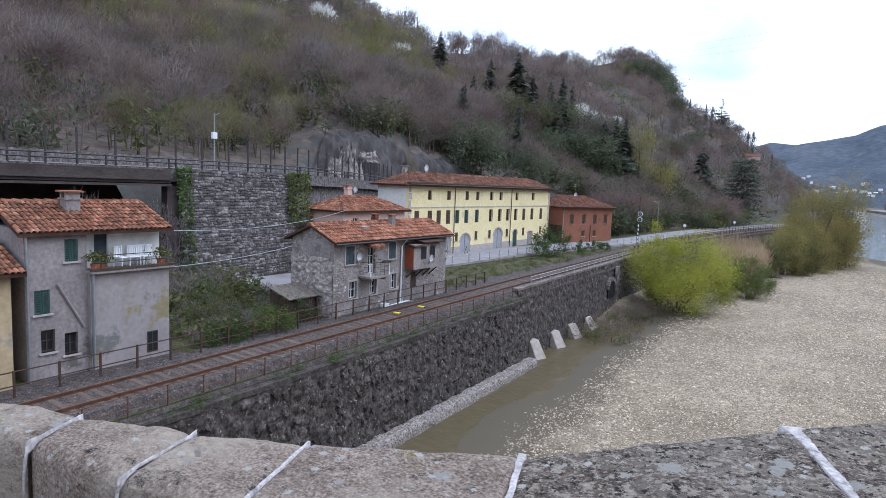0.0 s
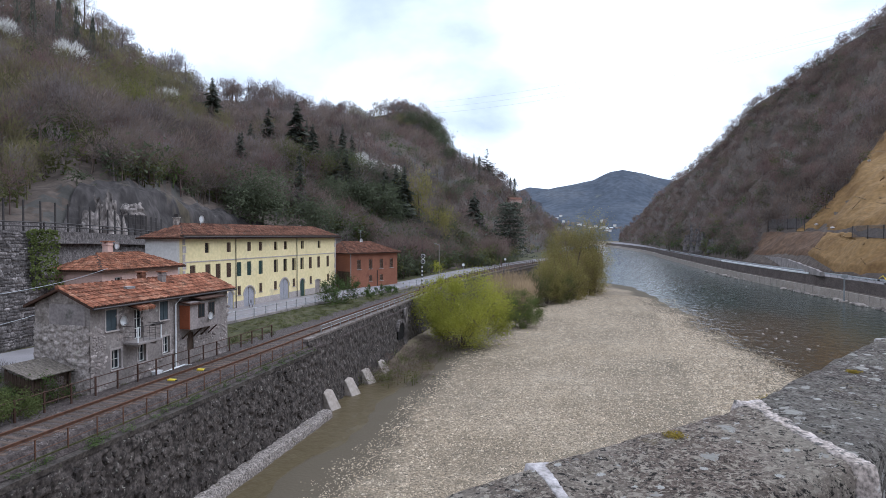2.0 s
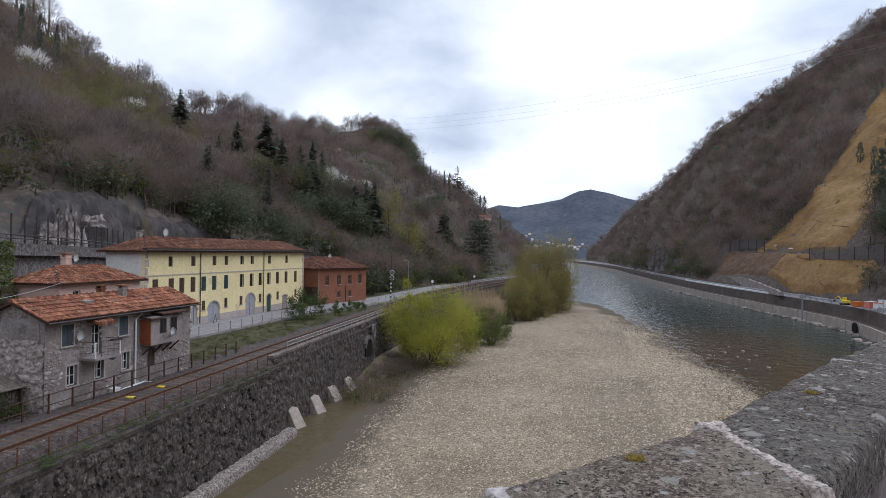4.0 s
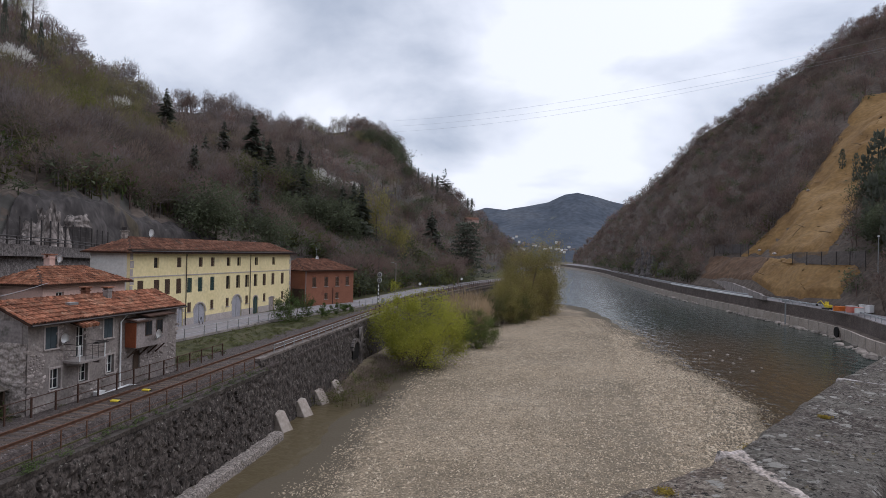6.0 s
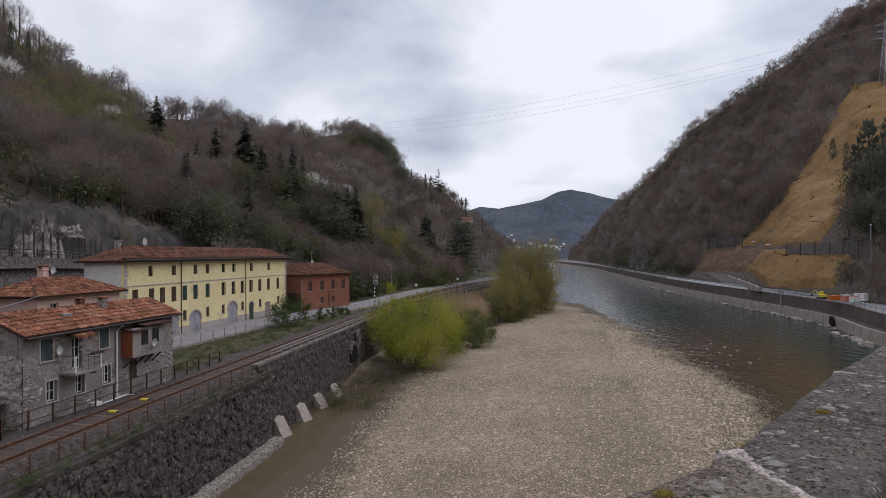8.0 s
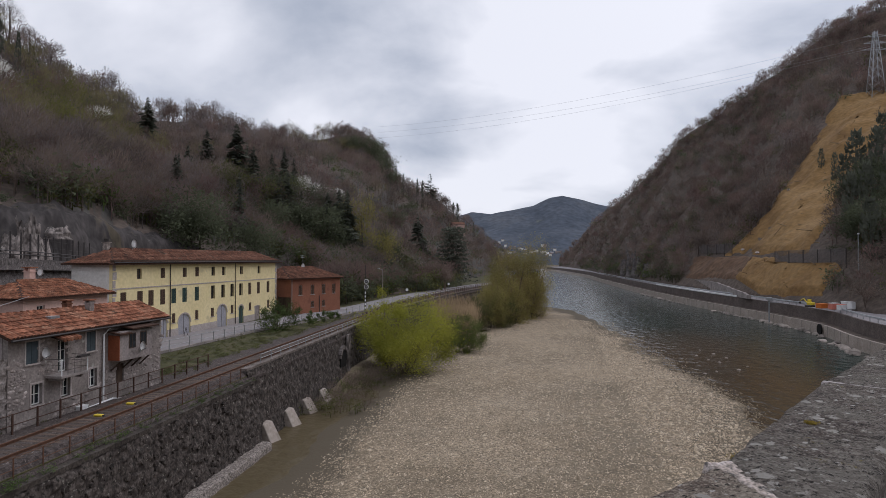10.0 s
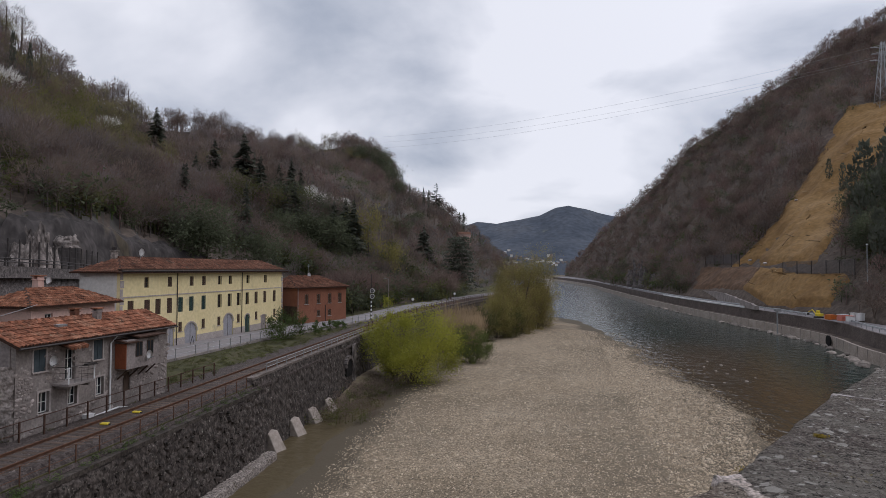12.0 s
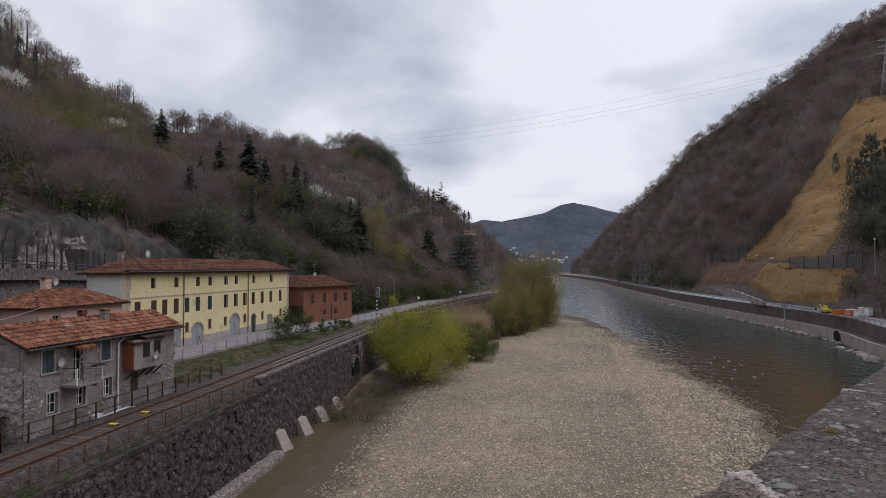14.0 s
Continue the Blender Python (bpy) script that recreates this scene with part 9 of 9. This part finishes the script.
def parapet():
    t = tagged(empty("bridge_parapet"), "weathered grey stone bridge parapet with pale mortar joints", "parapet")
    outer = [Vector(j[0]) for j in JOINTS]
    inner = [Vector(j[1]) for j in JOINTS]
    bm = bmesh.new()
    rings = []
    for o, i in zip(outer, inner):
        d = (i - o).normalized() * 0.035
        rings.append([bm.verts.new(q) for q in (o + d + Vector((0, 0, -0.03)), i - d + Vector((0, 0, -0.03)), i - d + Vector((0, 0, -1.1)), o + d + Vector((0, 0, -6)))])
    for a, b in zip(rings, rings[1:]):
        for k in range(4):
            bm.faces.new((a[k], a[(k + 1) % 4], b[(k + 1) % 4], b[k]))
    bm.faces.new(rings[0])
    bm.faces.new(rings[-1][::-1])
    bmesh.ops.recalc_face_normals(bm, faces=bm.faces)
    part("core_wall", bm, M["parapet_side"], t, "rubble core with brick and plaster scars")
    for k, (a, b) in enumerate(zip(JOINTS, JOINTS[1:])):
        slab(t, a, b, k * 3.7, 2 if k >= 7 else 1 if k >= 5 else 0)
    for k, j in enumerate(JOINTS[1:-1]):
        mortar_strip(t, j, k * 2.3, (0.006, 0.003, 0.003, 0.006, 0.012, 0.020, 0.036, 0.012, 0.012)[k], (0, 0, 0, 0, 0.004, 0.028, 0.032, 0.03, 0)[k])
    # yellow moss on the outer edges
    rg = np.random.default_rng(12)
    for x, y, z, r in ((0.685, 2.395, 12.972, 0.020), (0.715, 2.44, 12.974, 0.012), (0.30, 1.90, 12.962, 0.015), (1.10, 2.88, 12.994, 0.012)):
        c = np.stack([rg.normal(x, r, 420), rg.normal(y, r, 420), rg.uniform(z - 0.004, z + 0.008, 420)], axis=1)
        V, F = leaf_tris(c, 0.004, rg)
        ob = mesh_np("moss_tuft", V, F, M["moss"])
        ob.parent = t
        ob["kind"] = "stuff"
    deck = bmesh.new()
    f = deck.faces.new([deck.verts.new((p.x, p.y, 11.9)) for p in inner] + [deck.verts.new(q) for q in ((11, 6, 11.9), (2, -8, 11.9), (-8, -7, 11.9))])
    if f.normal.z < 0:
        f.normal_flip()
    got = bmesh.ops.extrude_face_region(deck, geom=[f])
    for v in got["geom"]:
        if isinstance(v, bmesh.types.BMVert):
            v.co.z = 11.0
    bmesh.ops.recalc_face_normals(deck, faces=deck.faces)
    tagged(obj("bridge_deck", deck, M["parapet_side"]), "stone paved bridge deck", kind="structure")


parapet()

# ---- pieces: sleepers, stones of the walls, gravel ----
def shared(name, me, m, parent):
    ob = new(name, me)
    ob.parent = parent
    ob.matrix_basis = m
    return ob


bm = boxes((-1.25, 1.25, -0.12, 0.12, -0.14, 0.0), bevel=0.015)
sleeper_me = bpy.data.meshes.new("sleeper")
bm.to_mesh(sleeper_me)
bm.free()
sleeper_me.materials.append(M["sleeper"])
dist, want = 0.0, 0.0
rgp = random.Random(4)
for a, b in zip(TRACK, TRACK[1:]):
    if a.y < -6 or a.y > 150:
        continue
    d = b - a
    n = 2 if d.length > 0.9 else 1
    for k in range(n):
        p = a.lerp(b, k / n)
        shared("sleeper", sleeper_me, Matrix.Translation((p.x, p.y, RAIL_Z - 0.125)) @ Matrix.Rotation(math.atan2(-d.x, d.y) + rgp.uniform(-0.01, 0.01), 4, "Z"), railway_track)


def stone_mesh(seed, sharp=0.6):
    """A rough stone about one metre across in y and z, its face towards +x."""
    rs = random.Random(seed)
    bm = bmesh.new()
    n = 7
    ang = [2 * math.pi * (k + rs.uniform(-0.25, 0.25)) / n for k in range(n)]
    outer = [(0.5 * math.copysign(abs(math.cos(a)) ** sharp, math.cos(a)) * rs.uniform(0.86, 1.0), 0.5 * math.copysign(abs(math.sin(a)) ** sharp, math.sin(a)) * rs.uniform(0.86, 1.0)) for a in ang]
    back = [bm.verts.new((-0.3, y, z)) for y, z in outer]
    mid = [bm.verts.new((0.45 + rs.uniform(-0.1, 0.1), y * 0.97, z * 0.97)) for y, z in outer]
    fr = [bm.verts.new((1.0 + rs.uniform(-0.25, 0.2), y * 0.86, z * 0.86)) for y, z in outer]
    for u, v in ((back, mid), (mid, fr)):
        for k in range(n):
            bm.faces.new((u[k], u[(k + 1) % n], v[(k + 1) % n], v[k]))
    bm.faces.new(fr)
    bmesh.ops.recalc_face_normals(bm, faces=bm.faces)
    bmesh.ops.triangulate(bm, faces=bm.faces)
    me = bpy.data.meshes.new("stone")
    bm.to_mesh(me)
    bm.free()
    return me


# Near-black blotches (stain) paint the shade of hollows in the masonry.
WALL_LOOK = dict(scale=2.6, rough=0.95, bump=0.05, bump_scale=7.0, fine=(8.0, 0.55), stain=((0.020, 0.018, 0.015), 4.2, 0.555), stain2=((0.25, 0.232, 0.20), 5.5, 0.60), coords="World", stretch=(1, 1, 0.8), spread=(0.7, 1.3))
WALL_TONES = [(0.026, 0.022, 0.019), (0.058, 0.051, 0.044), (0.110, 0.099, 0.086)]
M["stone_piece"] = material("river_wall_stone", WALL_TONES, random_by="object", **WALL_LOOK)
M["stone_joined"] = material("wall_stone_far", [(0.06, 0.057, 0.054), (0.12, 0.115, 0.108), (0.23, 0.22, 0.208)], 1.6, 0.95, bump=0.05, bump_scale=6.0, fine=(7.0, 0.5), random_by="island", spread=(0.55, 1.5), coords="World")
M["stone_brown"] = material("cottage_stone", [(0.17, 0.155, 0.135), (0.27, 0.25, 0.225), (0.42, 0.40, 0.37)], 1.6, 0.93, bump=0.02, bump_scale=9.0, fine=(14.0, 0.25), random_by="island")
stones = [stone_mesh(s) for s in range(10)]
for me in stones:
    me.materials.append(M["stone_piece"])


def stone_arrays(me):
    v = np.empty(len(me.vertices) * 3, dtype=np.float32)
    me.vertices.foreach_get("co", v)
    f = np.empty(len(me.polygons) * 3, dtype=np.int32)
    me.polygons.foreach_get("vertices", f)
    return v.reshape(-1, 3), f.reshape(-1, 3)


stone_np = [stone_arrays(me) for me in stones]


def courses(length, height, course, aspect, seed, jitter=0.25):
    """Uneven stone courses: rows of (u, v, width, height)."""
    rs = random.Random(seed)
    out, v = [], 0.0
    while v < height - course * 0.4:
        h = course * rs.uniform(0.6, 1.5)
        h = min(h, height - v)
        u = -rs.uniform(0, course)
        while u < length:
            w = h * aspect * rs.uniform(0.5, 2.0)
            out.append((u + w / 2, v + h / 2 + rs.uniform(-jitter, jitter) * h * 1.1, w, h))
            u += w
        v += h
    return out


def face_frame(line, u):
    """The place at a run of u along a line, with its heading."""
    d = 0.0
    for a, b in zip(line, line[1:]):
        s = (b - a).length
        if d + s >= u:
            return a.lerp(b, (u - d) / s), (b - a).normalized()
        d += s
    return line[-1], (line[-1] - line[-2]).normalized()


def stone_face(line, z0, z1, lean, course, aspect, seed, parent, mat, name, singles=None, proud=0.035):
    """Covers a wall face with stones. lean: how far the foot stands out. singles: test of (x, y, z) for stones that become parts."""
    total = sum((b - a).length for a, b in zip(line, line[1:]))
    p_join = Pile()
    rs = random.Random(seed)
    count = 0
    for u, v, w, h in courses(total, z1 - z0, course, aspect, seed):
        if u < 0.05 or u > total - 0.05:
            continue
        p, d = face_frame(line, u)
        z = z0 + v
        side = Vector((d.y, -d.x, 0))
        c = p + side * (lean * (1 - v / (z1 - z0)))
        k = rs.randrange(len(stones))
        m = Matrix(((side.x, d.x, 0, c.x), (side.y, d.y, 0, c.y), (0, 0, 1, z), (0, 0, 0, 1))) @ Matrix.Diagonal((proud * rs.uniform(0.5, 1.5), w * rs.uniform(0.95, 1.3), h * rs.uniform(0.9, 1.35), 1)) @ Matrix.Rotation(rs.uniform(-0.5, 0.5), 4, "X")
        if singles and count < 300 and singles(c.x, c.y, z):
            shared("stone", stones[k], m, parent)
            count += 1
        else:
            vv, ff = stone_np[k]
            mm = np.array(m)
            p_join.add(vv @ mm[:3, :3].T + mm[:3, 3], ff)
    if p_join.n:
        V, F = p_join.done()
        ob = mesh_np(name, V, F, mat)
        ob.parent = parent
        ob["kind"] = "stuff"


def rubble_face(line, z0, z1, lean, step, seed, parent, mat, cell=(0.50, 0.36), relief=1.0):
    """A wall face of rough stones of uneven size, each proud of its joints by its own depth."""
    total = sum((q - p).length for p, q in zip(line, line[1:]))
    nu, nv = int(total / step), int((z1 - z0) / step)
    vs, fs = [], []
    for i in range(nu + 1):
        p, d = face_frame(line, min(total * i / nu, total - 0.001))
        side = Vector((d.y, -d.x, 0))
        for j in range(nv + 1):
            u, v = total * i / nu, (z1 - z0) * j / nv
            q = Vector((u, v, seed))
            warp = Vector((noise.noise(q * 0.9), noise.noise(q * 0.9 + Vector((7, 3, 0))), 0)) * 0.8
            c = Vector((u / cell[0], v / cell[1], seed)) + warp
            dist, pts = noise.voronoi(c)
            crack = min(1.0, (dist[1] - dist[0]) * 3.5)
            deep = 0.09 * crack ** 0.6 + 0.07 * noise.cell(pts[0] * 5.1) + 0.035 * noise.noise(q * 6) + 0.10 * noise.noise(q * 0.6)
            vs.append(p + side * (lean * (1 - v / (z1 - z0)) + (0.06 + deep) * relief) + Vector((0, 0, z0 + v)))
    n = nv + 1
    for i in range(nu):
        for j in range(nv):
            fs.append((i * n + j, (i + 1) * n + j, (i + 1) * n + j + 1, i * n + j + 1))
    ob = mesh_np("stonework", vs, fs, mat)
    ob.parent = parent
    ob["kind"] = "stuff"


M["rubble_wall"] = material("rough_rubble_wall", WALL_TONES, **WALL_LOOK)
run = [Vector((p.x, p.y, 0)) for p in near_line if 2 <= p.y <= WALL_END]
rubble_face(run, -0.5, 4.72, 0.74, 0.085, 5.0, river_wall, M["rubble_wall"])
rs = random.Random(8)
for _ in range(300):
    u, v = rs.uniform(6, 36), rs.uniform(1.2, 5.0)
    p, d = face_frame(run, u)
    side = Vector((d.y, -d.x, 0))
    c = p + side * (0.74 * (1 - v / 5.22) + 0.05)
    w = rs.uniform(0.22, 0.55)
    shared("stone", stones[rs.randrange(len(stones))], Matrix(((side.x, d.x, 0, c.x), (side.y, d.y, 0, c.y), (0, 0, 1, v - 0.5), (0, 0, 0, 1))) @ Matrix.Diagonal((rs.uniform(0.10, 0.20), w, w * rs.uniform(0.5, 1.1), 1)) @ Matrix.Rotation(rs.uniform(-0.7, 0.7), 4, "X"), river_wall)
run = [Vector((p.x, p.y, 0)) for p in far_line if p.y <= 112]
rubble_face(run, -0.5, 5.55, 0.6, 0.14, 9.0, river_wall_far, M["rubble_wall"], (0.6, 0.42))
run = [Vector((p.x, p.y, 0)) for p in wall_main]
stone_face(run, 4.7, 13.75, 0.9, 0.22, 1.9, 7, retaining_wall, M["stone_joined"], "stonework")
rubble_face(wall_back, 6.0, 13.05, 0.42, 0.17, 21.0, back_wall, M["rubble_dark"], (0.7, 0.42), 0.9)
house = bpy.data.objects["stone_house"]


def stone_patch(thing, y0, y1, z0, z1, axis, seed, keep, course=0.19):
    """Bare stones showing through the plaster of a house wall."""
    p = Pile()
    rs = random.Random(seed)
    for u, v, w, h in courses(y1 - y0, z1 - z0, course, 1.3, seed):
        if noise.noise(Vector((u * 0.8, v * 0.9, seed))) < keep or u < 0:
            continue
        vv, ff = stone_np[rs.randrange(len(stones))]
        s = np.array([0.016 * rs.uniform(0.5, 1.6), w * rs.uniform(0.6, 1.0), h * rs.uniform(0.6, 1.05)])
        q = vv * s
        tilt = rs.uniform(-0.6, 0.6)
        q[:, 1], q[:, 2] = q[:, 1] * math.cos(tilt) - q[:, 2] * math.sin(tilt), q[:, 1] * math.sin(tilt) + q[:, 2] * math.cos(tilt)
        if axis == "x":
            q = q + [0.0, y0 + u, z0 + v]
        else:
            q = np.stack([-(y0 + u) + q[:, 1] * 0, q[:, 0] * -1, q[:, 2] + z0 + v], axis=1) + np.stack([q[:, 1], q[:, 0] * 0, q[:, 0] * 0], axis=1)
        p.add(q, ff)
    V, F = p.done()
    ob = mesh_np("stonework", V, F, M["stone_brown"])
    ob.parent = thing
    ob["kind"] = "stuff"


stone_patch(house, 0.05, 0.8, 0.2, 3.4, "x", 1, -0.2)
stone_patch(house, 1.85, 4.9, 0.2, 1.1, "x", 2, 0.0)
stone_patch(house, 1.8, 2.7, 2.6, 4.5, "x", 3, 0.0)
stone_patch(house, 3.5, 4.85, 3.4, 4.5, "x", 4, 0.05)
stone_patch(house, 5.9, 7.2, 0.2, 2.3, "x", 5, -0.05)
stone_patch(house, 8.1, 11.4, 0.2, 2.3, "x", 6, -0.1)
stone_patch(house, 10.35, 11.4, 2.3, 4.5, "x", 7, -0.3)
rubble_face([Vector((-3.55, -0.02, 0)), Vector((0.03, -0.02, 0))], 0.05, 3.7, 0.0, 0.055, 14.0, house, M["gable_stone"], (0.36, 0.24), 0.6)

# loose gravel on the bar and in the ballast
def pebbles(name, label, places, mat, seed):
    rng_p = np.random.default_rng(seed)
    oct_v = np.array([(1, 0, -0.3), (-0.5, 0.87, -0.3), (-0.5, -0.87, -0.3), (0, 0, 1)], dtype=np.float32)
    oct_f = np.array([(0, 1, 3), (1, 2, 3), (2, 0, 3)], dtype=np.int32)
    n = len(places)
    a = rng_p.uniform(0, 6.28, n)
    s = places[:, 3]
    sx, sy, sz = s * rng_p.uniform(0.7, 1.5, n), s * rng_p.uniform(0.6, 1.1, n), s * rng_p.uniform(0.35, 0.7, n)
    base = np.repeat(oct_v[None], n, axis=0) + rng_p.normal(0, 0.18, (n, 4, 3))
    x, y, z = base[:, :, 0] * sx[:, None], base[:, :, 1] * sy[:, None], base[:, :, 2] * sz[:, None]
    c, q = np.cos(a)[:, None], np.sin(a)[:, None]
    V = np.stack([x * c - y * q + places[:, 0:1], x * q + y * c + places[:, 1:2], z + places[:, 2:3]], axis=2).reshape(-1, 3)
    F = (oct_f[None] + (np.arange(n) * 4)[:, None, None]).reshape(-1, 3)
    return tagged(mesh_np(name, V, F, mat), label, "gravel", kind="stuff")


M["pebble"] = material("river_pebble", [(0.285, 0.219, 0.148), (0.41, 0.327, 0.233), (0.53, 0.443, 0.336)], 2.0, 0.9, random_by="island", spread=(0.42, 1.36), warm=False)
M["ballast_stone"] = material("ballast_stone", [(0.046, 0.038, 0.034), (0.085, 0.074, 0.067), (0.155, 0.142, 0.13)], 3.0, 0.93, random_by="island", spread=(0.35, 1.75))
M["pebble"] = wet_edge(M["pebble"], "wet_river_pebble", (0.125, 0.097, 0.064), 0.10)
rgq = np.random.default_rng(31)
pl = []
while len(pl) < 110000:
    y = 18 + 120 * rgq.random() ** 1.6
    x = rgq.uniform(-19, 19.5)
    z = gravel_z(x, y)
    z = max(z, 0.0) if z > -0.2 else z
    if z < (0.09 + 0.14 * rgq.random() if x < 6 else -0.05 + 0.26 * rgq.random() ** 0.8):
        continue
    pl.append((x, y, z, (0.046 + 0.06 * rgq.random() ** 3) * (1 + y / 170)))
for _ in range(60000):
    y = 20 + 90 * rgq.random() ** 1.4
    x = rgq.uniform(7, 19)
    z = gravel_z(x, y)
    if -0.10 < z < 0.42 and rgq.random() < 0.62:
        pl.append((x, y, max(z, -0.03), (0.05 + 0.10 * rgq.random() ** 2) * (1 + y / 260)))
pebbles("gravel_stones", "loose pale river stones on the bar", np.array(pl), M["pebble"], 1)
pl = []
for _ in range(26000):
    y = 4 + 80 * rgq.random() ** 1.3
    o = rgq.uniform(-4.1, 1.7)
    if abs(abs(o) - 0.75) < 0.06:
        continue
    z = RAIL_Z - 0.15 if -1.5 < o < 1.45 else RAIL_Z - 0.15 - (abs(o) - 1.45) * (0.135 if o < 0 else 1.1)
    pl.append((track_x(y) + o, y, z, rgq.uniform(0.04, 0.085)))
pebbles("ballast_stones", "crushed ballast stones round the sleepers", np.array(pl), M["ballast_stone"], 2)
